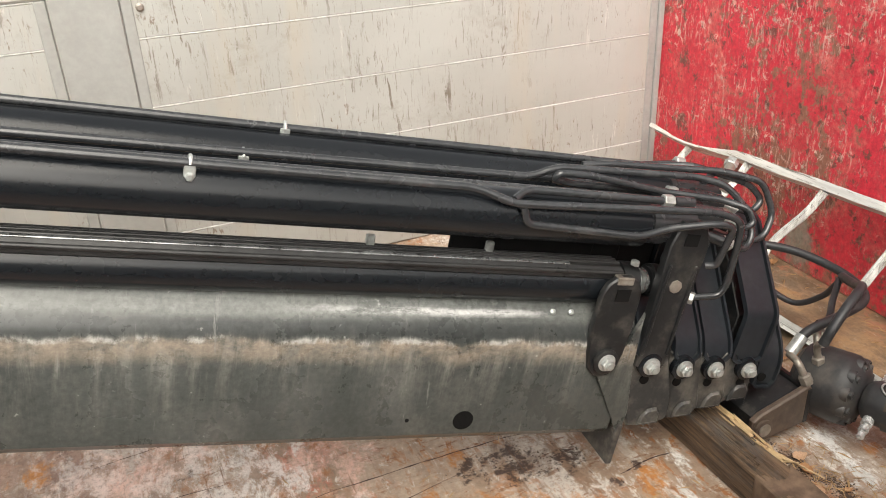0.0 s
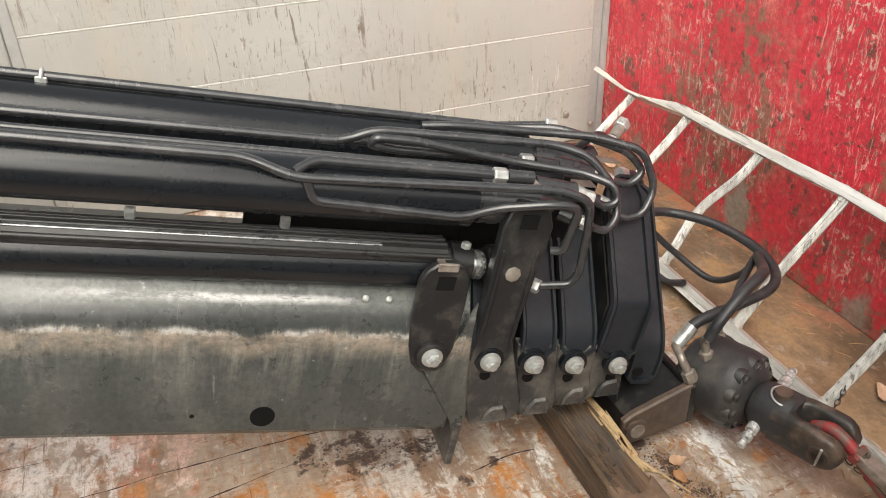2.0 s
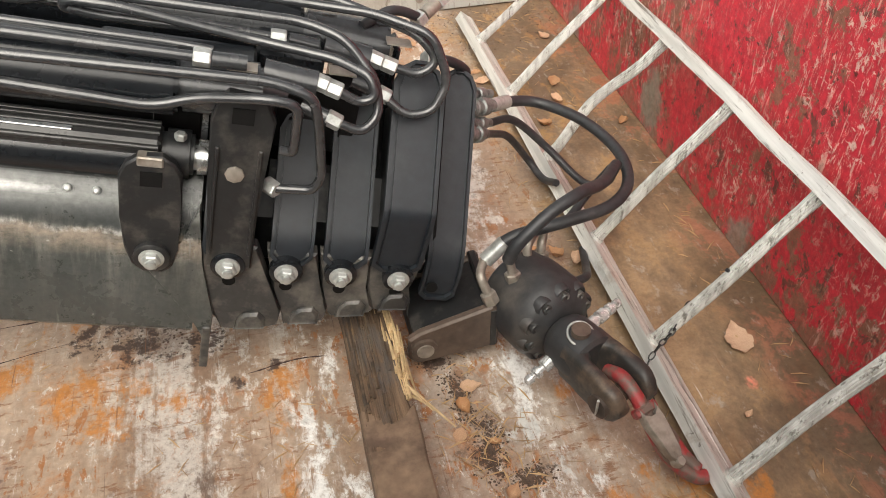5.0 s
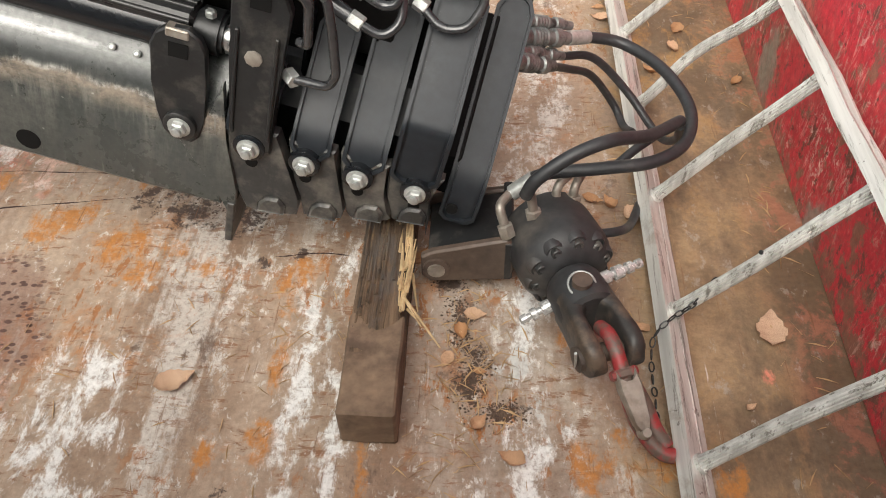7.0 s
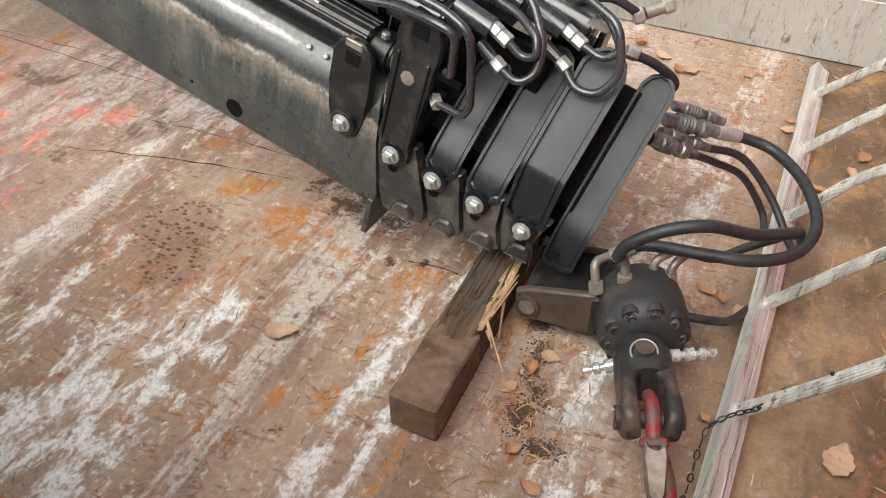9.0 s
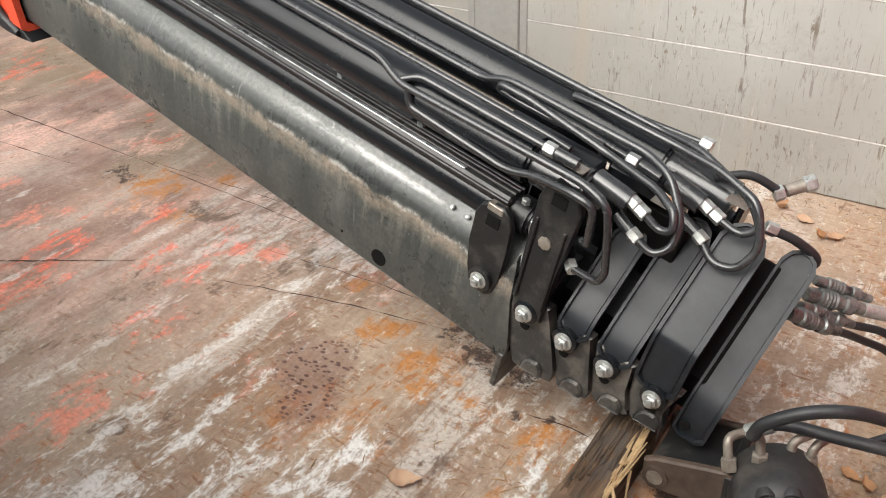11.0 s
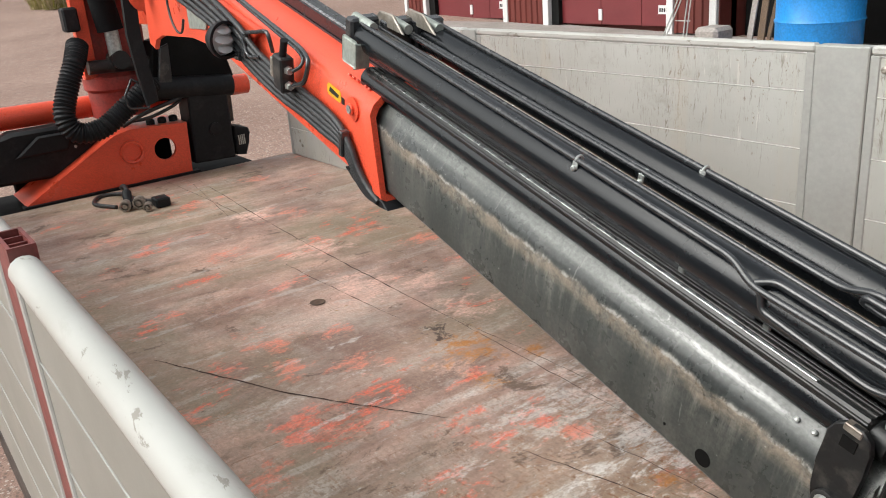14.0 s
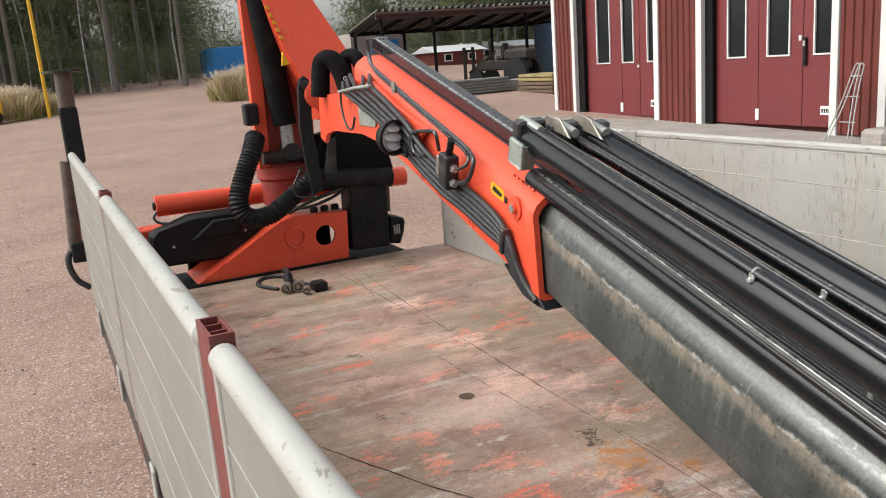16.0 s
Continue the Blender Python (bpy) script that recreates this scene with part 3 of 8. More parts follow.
# stain layers of the floor: round spots (x, y, radius) and strips across the bed (x, half width, y from, y to)
SPOTS = {
    "pale": ((1.32, 1.62, 0.3), (1.58, 1.50, 0.28), (1.68, 1.42, 0.16), (2.05, 0.42, 0.28), (1.75, 0.45, 0.2), (2.93, 0.68, 0.06), (2.52, 0.56, 0.1), (2.54, 1.10, 0.035), (1.27, 1.29, 0.1), (2.1, 0.68, 0.1)),
    "grey": ((2.53, 1.0, 0.06), (2.54, 0.93, 0.045), (2.9, 0.78, 0.05), (0.54, 1.38, 0.045), (0.06, 1.29, 0.05), (-0.35, 1.33, 0.05), (2.88, 0.86, 0.05)),
    "blush": ((0.0, 1.47, 0.3), (0.5, 1.66, 0.24), (-0.62, 1.53, 0.28), (1.41, 1.58, 0.36), (1.75, 1.45, 0.25), (0.85, 1.3, 0.16), (-1.4, 1.56, 0.26), (0.15, 1.62, 0.2), (1.85, 1.38, 0.16)),
    "rust": ((0.80, 1.365, 0.16), (0.72, 1.50, 0.06), (1.02, 1.30, 0.08), (0.95, 1.55, 0.07), (2.07, 1.12, 0.085), (2.15, 1.04, 0.06), (2.46, 1.07, 0.05), (2.43, 1.03, 0.04), (2.09, 1.15, 0.06), (1.90, 1.16, 0.07), (2.27, 1.07, 0.05), (1.98, 1.21, 0.07), (2.6, 1.10, 0.045), (1.76, 1.30, 0.06), (2.06, 1.29, 0.08), (2.98, 0.66, 0.06), (3.11, 0.69, 0.045), (3.2, 0.66, 0.045), (3.03, 0.74, 0.04), (2.95, 0.93, 0.035), (2.36, 0.66, 0.05), (1.19, 1.69, 0.07), (2.2, 1.12, 0.05)),
    "flake": ((1.41, 1.28, 0.085), (0.60, 1.06, 0.12), (1.50, 0.54, 0.10), (0.21, 0.90, 0.12), (0.46, 0.86, 0.10), (0.54, 0.46, 0.10), (1.01, 0.48, 0.10), (-0.32, 1.98, 0.16), (-0.90, 1.17, 0.12), (-1.3, 1.75, 0.14), (-1.9, 1.3, 0.16), (-2.2, 1.9, 0.12), (3.3, 0.86, 0.016), (0.05, 1.6, 0.05), (-1.6, 0.8, 0.1), (0.3, 1.12, 0.07)),
    "deep": ((0.57, 1.41, 0.07), (0.65, 1.385, 0.06), (0.0, 1.207, 0.045), (2.20, 1.24, 0.10), (2.32, 1.20, 0.07), (2.11, 1.26, 0.07), (2.38, 1.085, 0.022), (2.45, 1.107, 0.022), (2.79, 0.82, 0.05), (2.80, 0.89, 0.04), (2.845, 0.765, 0.05), (2.77, 0.96, 0.04), (2.75, 1.05, 0.045), (2.40, 0.60, 0.025), (-2.1, 1.33, 0.03)),
    "mud": ((2.79, 0.85, 0.12), (2.77, 1.0, 0.11), (0.9, 0.75, 0.3), (1.9, 0.95, 0.12), (2.2, 1.0, 0.12), (0.58, 0.71, 0.2), (-0.12, 0.9, 0.22), (2.26, 1.2, 0.1)),
    "boot": ((1.88, 0.985, 0.1), (1.955, 0.875, 0.075)),
}
STRIPS = {
    "pale": ((2.13, 0.085, 0.25, 0.82), (2.50, 0.05, 0.35, 0.98), (2.57, 0.04, 0.3, 0.80), (2.89, 0.05, 0.52, 1.02), (1.62, 0.05, 0.55, 1.28), (1.80, 0.03, 0.3, 0.95), (1.26, 0.06, 1.12, 1.75), (1.36, 0.035, 0.6, 0.95), (1.95, 0.04, 0.2, 0.7), (0.87, 0.022, 0.55, 1.0), (0.66, 0.022, 0.6, 1.05), (0.42, 0.02, 0.7, 1.15), (1.04, 0.04, 1.15, 1.5), (2.80, 0.02, 0.2, 0.6)),
    "grey": ((-1.3, 0.05, 0.7, 1.2), (-0.2, 0.025, 0.5, 1.3), (-0.75, 0.03, 0.5, 1.1), (0.15, 0.02, 0.4, 1.0)),
    "mud": ((2.33, 0.06, 0.2, 0.78), (2.71, 0.05, 0.15, 0.68), (1.2, 0.06, 0.3, 0.9)),
    "rust": ((2.45, 0.025, 0.62, 1.0), (2.62, 0.02, 0.3, 0.7)),
}


def floor_mesh(x0, x1, y0, y1, step=0.0125, thick=0.02):
    """A finely divided slab that carries the stain layers on its top."""
    nx, ny = int((x1 - x0) / step) + 1, int((y1 - y0) / step) + 1
    gx, gy = np.meshgrid(np.linspace(x0, x1, nx), np.linspace(y0, y1, ny), indexing="ij")
    x, y = gx.ravel(), gy.ravel()
    verts = np.stack([x, y, np.zeros(nx * ny)], 1).tolist()
    i, j = np.meshgrid(np.arange(nx - 1), np.arange(ny - 1), indexing="ij")
    k = (i * ny + j).ravel()
    faces = np.stack([k, k + ny, k + ny + 1, k + 1], 1).tolist()
    n = nx * ny
    verts += [(x0, y0, -thick), (x1, y0, -thick), (x1, y1, -thick), (x0, y1, -thick)]
    faces += [[n, n + 3, n + 2, n + 1], [n, n + 1] + [q * ny for q in range(nx - 1, -1, -1)], [n + 2, n + 3] + [q * ny + ny - 1 for q in range(nx)],
              [n + 3, n] + list(range(ny)), [n + 1, n + 2] + [(nx - 1) * ny + q for q in range(ny - 1, -1, -1)]]
    me = bpy.data.meshes.new("floor")
    me.from_pydata(verts, [], faces)
    for name, spots in SPOTS.items():
        f = np.zeros(n)
        for px, py, r in spots:
            f = np.maximum(f, 1.5 - np.hypot(x - px, (y - py) * (0.75 if name in ("pale", "flake", "mud") else 1.0)) / r)
        for px, w, ya, yb in STRIPS.get(name, ()):
            across = 1.5 - np.abs(x - px) / w
            ends = 1.5 - np.maximum(ya - y, y - yb) / 0.08
            f = np.maximum(f, np.minimum(across, np.minimum(ends, 1.5)))
        lay = me.attributes.new(name, "FLOAT", "POINT")
        lay.data.foreach_set("value", np.concatenate([np.clip(f, 0, 1.5), np.zeros(4)]).astype(np.float32))
    me.materials.append(M_FLOOR)
    return me


bed = new("floor", floor_mesh(XE, XR + 0.05, -0.03, YF + 0.03))
tagged(bed, "worn brown truck bed floor with scraped red paint and rust", "truck bed", kind="structure")
frame_under = part("truck_frame", box(XE + 0.02, XR + 0.05, 0.0, YF, -0.14, -0.022), M_DUSTY, smooth=0)
tagged(frame_under, "dark dusty steel frame under the truck bed", "frame", kind="structure")
chassis = holder("truck_chassis", None, "dark dusty truck chassis with black wheels under the bed", "chassis")
for y in (0.78, 1.58):
    part("chassis_beam", box(XE, XR, y, y + 0.09, -0.42, -0.141, 0.004), M_DUSTY, chassis)
for x in (-0.2, 1.1):
    part("axle", rod((x, 0.3, -0.64), (x, 2.14, -0.6), 0.07, sides=12), M_DUSTY, chassis)
    part("spring_block", box(x - 0.3, x + 0.3, 0.78, 1.66, -0.60, -0.42, 0.02), M_DUSTY, chassis)
    for y in (0.2, 2.0):
        part("wheel", lathe([(0.2, -0.14), (0.46, -0.14), (0.49, -0.1), (0.49, 0.1), (0.46, 0.14), (0.2, 0.14)], 28, None, Matrix.Translation((x, y, ground_z(x, y) + 0.49)) @ pose(0, 0, 0, 90)), M_PLASTIC, chassis)
edge_near = part("trim", box(XE, XR, -0.049, -0.032, -0.16, -0.005, 0.004), M_DUSTY)
tagged(edge_near, "dusty dark steel edge profile of the truck bed", "edge profile", kind="structure")
edge_far = part("trim", box(XE, XR, YF + 0.032, YF + 0.085, -0.16, -0.005, 0.004), M_FRAME)
tagged(edge_far, "dull aluminium edge profile of the truck bed", "edge profile", kind="structure")

headboard = part("headboard", box(XR, XR + 0.045, -0.07, YF + 0.07, 0.001, 1.3, 0.003), M_RED)
tagged(headboard, "scraped red painted steel headboard with rusty brown wear", "headboard", kind="structure")


def drop_side(x0, x1, y_in, out, height, label, inner_groove=True):
    """A drop side of stacked planks; out is +1 or -1, the way to the truck's outside."""
    ob = holder("drop_side", Matrix.Translation((x0, y_in, 0)), label, "drop side", "drop sides of the truck bed")
    n = x1 - x0
    ya, yb = (0.0, out * 0.028)
    lo, hi = min(ya, yb), max(ya, yb)
    edges = [0.004, 0.205, 0.41, 0.615, 0.815, height - 0.03]
    for a, b in zip(edges, edges[1:]):
        plank = part("plank", box(0.03, n - 0.03, lo, hi, a, b - 0.005, 0.002), M_BOARD if out > 0 else M_BOARDOUT, ob)
        part("groove_lip", box(0.03, n - 0.03, lo - 0.0015, hi + 0.0015, b - 0.0035, b - 0.0005, 0.0007), M_LIP if out > 0 else M_FRAME, plank, "bright thin groove edge")
    for a in (0.0, n - 0.032):
        part("end_profile", box(a, a + 0.032, lo - 0.004, hi + 0.004, 0.002, height - 0.03, 0.003), M_FRAME, ob)
    return ob


def stake_post(x, y_in, out, height, material, label, width=0.1):
    """A hollow post between two drop sides."""
    ob = holder("stake_post", Matrix.Translation((x, y_in, 0)), label, "post", "posts between the drop sides")
    d = 0.042
    o = [(0, 0), (width, 0), (width, d), (0, d)]
    t = 0.006
    i = [(t, t), (width - t, t), (width - t, d - t), (t, d - t)]
    if out < 0:
        o = [(a, -b) for a, b in o]
        i = [(a, -b) for a, b in i]
    part("hollow_profile", ring(o, i, -0.12, height, "z"), material, ob, smooth=0)
    for k in (1, 2):
        c = width * k / 3
        part("web", box(c - 0.002, c + 0.002, min(out * t, out * (d - t)), max(out * t, out * (d - t)), 0.2, height - 0.004), material, ob, smooth=0)
    return ob


far_label = "light grey aluminium drop side of planks with dark scuffs"
for a, b in ((1.61, 3.42), (-0.37, 1.425), (-2.66, -0.47)):
    ob = drop_side(a, b, YF, 1, HF, far_label)
    part("top_rail", box(0.0, b - a, -0.006, 0.034, HF - 0.03, HF, 0.008), M_RAIL, ob, "worn white top edge")
for x in (1.4265, -0.469):
    post = part("stake_post", box(0, 0.182 if x > 0 else 0.098, -0.008, 0.05, -0.1, HF - 0.004, 0.004), M_FRAME, None, m=Matrix.Translation((x, YF, 0)))
    tagged(post, "flat dull grey aluminium post between the drop sides", "post", "posts between the drop sides")
corner = part("corner_post", box(3.42, 3.444, YF - 0.012, YF + 0.05, 0.001, 1.0, 0.003), M_FRAME)
tagged(corner, "narrow aluminium corner post beside the red headboard", "post")
for x, z in ((3.40, 0.06), (3.02, 0.05), (3.30, 0.11), (1.66, 0.9), (-2.5, 0.12), (-2.47, 0.09)):
    b = part("rivet", lathe([(0.012, 0), (0.012, 0.004), (0.006, 0.008)], 10), M_LATCH, None, m=Matrix.Translation((x, YF - 0.004, z)) @ pose(0, 0, 0, 90))
    tagged(b, "small round rivet in the drop side", "rivet", "rivets in the drop side")

near_label = "light grey aluminium drop side with a rounded white top rail"
for a, b in ((1.615, 3.42), (-0.50, 1.487), (-2.98, -0.60)):
    ob = drop_side(a, b, -0.022, -1, HN, near_label)
    bm = prism([(-0.034 + 0.0255 * math.cos(k * math.pi / 8), HN - 0.0255 + 0.0255 * math.sin(k * math.pi / 8)) for k in range(-3, 12)], 0.0, b - a, "x", 0.009)
    bmesh.ops.translate(bm, verts=bm.verts, vec=(0, 0.022, 0))
    part("top_rail", bm, M_RAIL, ob, "scuffed white rounded top rail")
    for k in (0.25, 0.75):
        part("hinge", box((b - a) * k - 0.05, (b - a) * k + 0.05, -0.045, -0.034, -0.1, 0.06, 0.004), M_FRAME, ob)
for x in (1.492, -0.592):
    stake_post(x, -0.009, -1, HN + 0.010, M_POST, "maroon painted hollow steel post between near drop sides", 0.116 if x > 0 else 0.085)

# ---- the ladder ----
L_UP = Vector((0.61, 0, 0.792))
L_OUT = Vector((-0.792, 0, 0.61))
LOWER = ((-0.1, 3.137, 0.056), (0.66, 3.145, 0.047), (1.27, 3.152, 0.036), (2.33, 3.146, 0.033))
UPPER = ((-0.1, 3.392, 0.362), (0.66, 3.388, 0.350), (0.955, 3.386, 0.345), (1.12, 3.384, 0.335), (1.255, 3.386, 0.336), (1.549, 3.386, 0.318), (1.869, 3.388, 0.298), (2.149, 3.378, 0.268), (2.33, 3.366, 0.284))


def on_rail(rail, y):
    for (y0, x0, z0), (y1, x1, z1) in zip(rail, rail[1:]):
        if y <= y1 or y1 == rail[-1][0]:
            k = (y - y0) / (y1 - y0)
            return Vector((x0 + (x1 - x0) * k, y, z0 + (z1 - z0) * k))


ladder = holder("ladder", Matrix.Translation((3.15, 0.06, 0.0)), "worn aluminium ladder on its side against the headboard", "ladder")
L_BASE = Vector((3.15, 0.06, 0.0))


def rail_mesh(rail, y0, y1, deep, wide, away, crush=0.0, seed=1):
    """A bent rail with a channel along its outer face; away is +1 where it lies beyond the rungs. It grows flat and wide towards a crushed end."""
    t, lip = 0.003, 0.008
    h = wide / 2
    pts = [(0, -h), (deep, -h), (deep, -h + lip), (t, -h + lip), (t, -0.007), (t * 0.4, -0.005), (t * 0.4, 0.005), (t, 0.007), (t, h - lip), (deep, h - lip), (deep, h), (0, h), (0, h * 0.35), (t * 0.35, h * 0.28), (t * 0.35, -h * 0.28), (0, -h * 0.35)]
    bm = bmesh.new()
    rows = []
    n = 72
    for i in range(n + 1):
        y = y0 + (y1 - y0) * i / n
        c = on_rail(rail, y) - L_BASE
        f = crush * max(0.0, min(1.0, (y - 1.92) / 0.12)) * (1 - 0.5 * max(0.0, min(1.0, (y - 2.2) / 0.14)))
        dent = 0.003 * noise.noise(Vector((y * 4.5, seed, 0.3))) + 0.0012 * noise.noise(Vector((y * 17, seed, 4.1)))
        row = []
        for d, w in pts:
            d, w = d * (1 - 0.72 * f), w * (1 + 0.42 * f)
            row.append(bm.verts.new(c + L_UP * (away * d + dent) + L_OUT * (w + dent * 0.7 + 0.006 * f)))
        rows.append(row)
    for p, q in zip(rows, rows[1:]):
        for k in range(len(pts)):
            m = (k + 1) % len(pts)
            bm.faces.new((p[k], p[m], q[m], q[k]))
    bm.faces.new(rows[0][::-1])
    bm.faces.new(rows[-1])
    return bm


def fluted(line, r, grooves=14):
    """A rung with fine grooves along it."""
    bm = bmesh.new()
    rows = []
    n = len(line)
    for i in range(n):
        d = (line[min(i + 1, n - 1)] - line[max(i - 1, 0)]).normalized()
        side = Vector((0, 1, 0))
        up = d.cross(side).normalized()
        side = up.cross(d)
        flare = 1.12 if i in (0, n - 1) else 1.0
        rows.append([bm.verts.new(line[i] + flare * r * (1 if k % 3 else 0.86) * (math.cos(a) * up + math.sin(a) * side)) for k, a in ((k, 2 * math.pi * k / (grooves * 3)) for k in range(grooves * 3))])
    m = grooves * 3
    for p, q in zip(rows, rows[1:]):
        for k in range(m):
            bm.faces.new((p[k], p[(k + 1) % m], q[(k + 1) % m], q[k]))
    bm.faces.new(rows[0][::-1])
    bm.faces.new(rows[-1])
    return bm


part("rail", rail_mesh(LOWER, -0.02 + 0.06, 2.335, 0.028, 0.046, -1, 0.0, 3), M_LADDER, ladder, smooth=25)
part("rail", rail_mesh(UPPER, 0.04, 2.338, 0.026, 0.044, 1, 1.0, 8), M_LADDER, ladder, "aluminium rail with a crushed end", smooth=25)
for k, (ya, yb) in enumerate(((0.06, 0.07), (0.362, 0.365), (0.66, 0.66), (0.964, 0.958), (1.268, 1.256), (1.573, 1.549), (1.876, 1.866), (2.172, 2.146))):
    a, b = on_rail(LOWER, ya) - L_BASE, on_rail(UPPER, yb) - L_BASE
    sag = 0.03 if k == 5 else 0.004 * (-1) ** k
    line = []
    for i in range(13):
        q = i / 12
        p = a.lerp(b, q)
        p.y += sag * math.sin(math.pi * min(1.0, q * 1.15)) ** 2 * (1 if k != 5 else 1.0)
        line.append(p)
    part("rung", fluted(line, 0.0125), M_RUNG, ladder, smooth=20)
    part("rung_collar", rod(a - L_UP * 0.002, a + L_UP * 0.006, 0.0165, sides=14), M_RUNG, ladder)
part("rung_screw", lathe([(0.004, 0), (0.004, 0.004), (0.002, 0.005)], 8, None, Matrix.Translation(on_rail(LOWER, 0.964).lerp(on_rail(UPPER, 0.958), 0.5) - L_BASE + L_OUT * 0.011) @ L_OUT.to_track_quat("Z", "Y").to_matrix().to_4x4()), M_DUSTY, ladder)

# ---- the crane's folded outer boom ----
B_YAW, B_PITCH = radians(-4.8), radians(14.4)
bu = Vector((math.cos(B_PITCH) * math.cos(B_YAW), math.cos(B_PITCH) * math.sin(B_YAW), -math.sin(B_PITCH)))
bv = Vector((-math.sin(B_YAW), math.cos(B_YAW), 0))
bw = bu.cross(bv)
B_M = Matrix.Translation((2.3, 1.071, 0.17)) @ Matrix((bu, bv, bw)).transposed().to_4x4()

crane = holder("loader_crane", None, "orange-red and black hydraulic loader crane folded over the bed", "crane")


def bpart(name, bm, material, parent=None, label=""):
    """A piece of the boom, given along it (s), across it (v) and up from its underside (w)."""
    ob = part(name, bm, material, parent or crane, label)
    if parent is None:
        ob.matrix_basis = B_M
    return ob


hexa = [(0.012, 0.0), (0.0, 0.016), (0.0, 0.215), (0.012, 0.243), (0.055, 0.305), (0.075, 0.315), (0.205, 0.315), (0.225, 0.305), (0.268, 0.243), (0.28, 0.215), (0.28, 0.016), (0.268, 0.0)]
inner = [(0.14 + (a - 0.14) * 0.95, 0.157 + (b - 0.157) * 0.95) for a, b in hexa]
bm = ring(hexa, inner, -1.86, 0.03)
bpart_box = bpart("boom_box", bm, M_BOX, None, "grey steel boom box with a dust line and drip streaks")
BX = bpart_box
part("hole", lathe([(0.021, -0.004), (0.021, 0.0008)], 20, None, pose(-0.305, -0.0005, 0.047, 90)), M_DARK, BX, "dark round hole")
part("pinhole", lathe([(0.004, -0.002), (0.004, 0.0008)], 10, None, pose(-0.42, -0.0005, 0.05, 90)), M_DARK, BX)
for s in (-0.158, -0.118):
    part("screw", lathe([(0.006, 0), (0.006, 0.004), (0.003, 0.006)], 10, None, pose(s, 0.028, 0.272, 60)), M_ZINC, BX)

HEADS = [  # s0, s1, inset, underside, height of the fold, length and slant of the upper plate
    (0.036, 0.112, 0.004, 0.018, 0.22, 0.12, 43), (0.140, 0.208, 0.013, 0.028, 0.20, 0.22, 43), (0.227, 0.300, 0.024, 0.042, 0.19, 0.29, 43),
    (0.310, 0.396, 0.034, 0.054, 0.275, 0.25, 43), (0.412, 0.478, 0.052, 0.062, 0.16, 0.34, 43)]
V_FAR = 0.285


def bolt_mesh():
    bm = lathe([(0.019, 0), (0.019, 0.003), (0.0175, 0.004)], 20)
    lathe([(0.0145, 0.004), (0.0145, 0.012), (0.012, 0.014)], 6, bm)
    lathe([(0.008, 0.014), (0.008, 0.019), (0.006, 0.020)], 12, bm)
    return bm


def side_plate(s0, s1, v0, low, fold, length, slant, soft=0.03):
    """A folded plate with raised edges, upright up to the fold and leaning inwards above it, with a rounded end."""
    m, h, top = (s0 + s1) / 2, (s1 - s0) / 2, fold + length
    out = [(m - h, low + 0.012), (m - h * 0.6, low), (m + h * 0.6, low), (m + h, low + 0.012), (m + h, top - h * 0.9), (m + h * 0.72, top - h * 0.3), (m + h * 0.25, top),
           (m - h * 0.25, top), (m - h * 0.72, top - h * 0.3), (m - h, top - h * 0.9)]
    mid = [(m + (x - m) * 0.84, (low + top) / 2 + (z - (low + top) / 2) * 0.97) for x, z in out]
    ins = [(m + (x - m) * 0.72, (low + top) / 2 + (z - (low + top) / 2) * 0.945) for x, z in out]
    bm = ring(out, mid, -0.0125, 0.0, "y")
    bm = prism(mid, -0.004, 0.0, "y", 0.0, bm)
    bm = prism(ins, -0.007, -0.002, "y", 0.0, bm)
    steps = [soft * (k / 3 - 1) for k in range(7)]
    for d in steps:
        bmesh.ops.bisect_plane(bm, geom=bm.verts[:] + bm.edges[:] + bm.faces[:], plane_co=(0, 0, fold + d), plane_no=(0, 0, 1))
    full = radians(slant)
    for v in bm.verts:
        n, t = v.co.y, v.co.z
        # a smooth bend: the lean grows evenly over the soft stretch
        f = max(0.0, min(1.0, (t - fold + soft) / (2 * soft)))
        bent = max(0.0, min(t, fold + soft) - fold + soft)
        over = max(0.0, t - fold - soft)
        a = full * f
        y, z = v0, min(t, fold - soft)
        if bent > 0 and a > 1e-6:
            rad = 2 * soft / full
            y += rad * (1 - math.cos(a))
            z += rad * math.sin(a)
        y += over * math.sin(full)
        z += over * math.cos(full)
        v.co.y, v.co.z = y + n * math.cos(a), z - n * math.sin(a)
    return bm


def collar_outline(v0, low, fold, length, slant):
    n = length - 0.02
    av, aw = v0 + n * math.sin(radians(slant)), fold + n * math.cos(radians(slant))
    return [(v0 + 0.06, low), (v0 + 0.014, low + 0.02), (v0, low + 0.07), (v0, fold), (av, aw), (max(av, V_FAR - 0.02), aw - 0.01), (max(av, V_FAR) + 0.004, aw - 0.03), (V_FAR, low + 0.07), (V_FAR - 0.014, low + 0.02), (V_FAR - 0.06, low)]


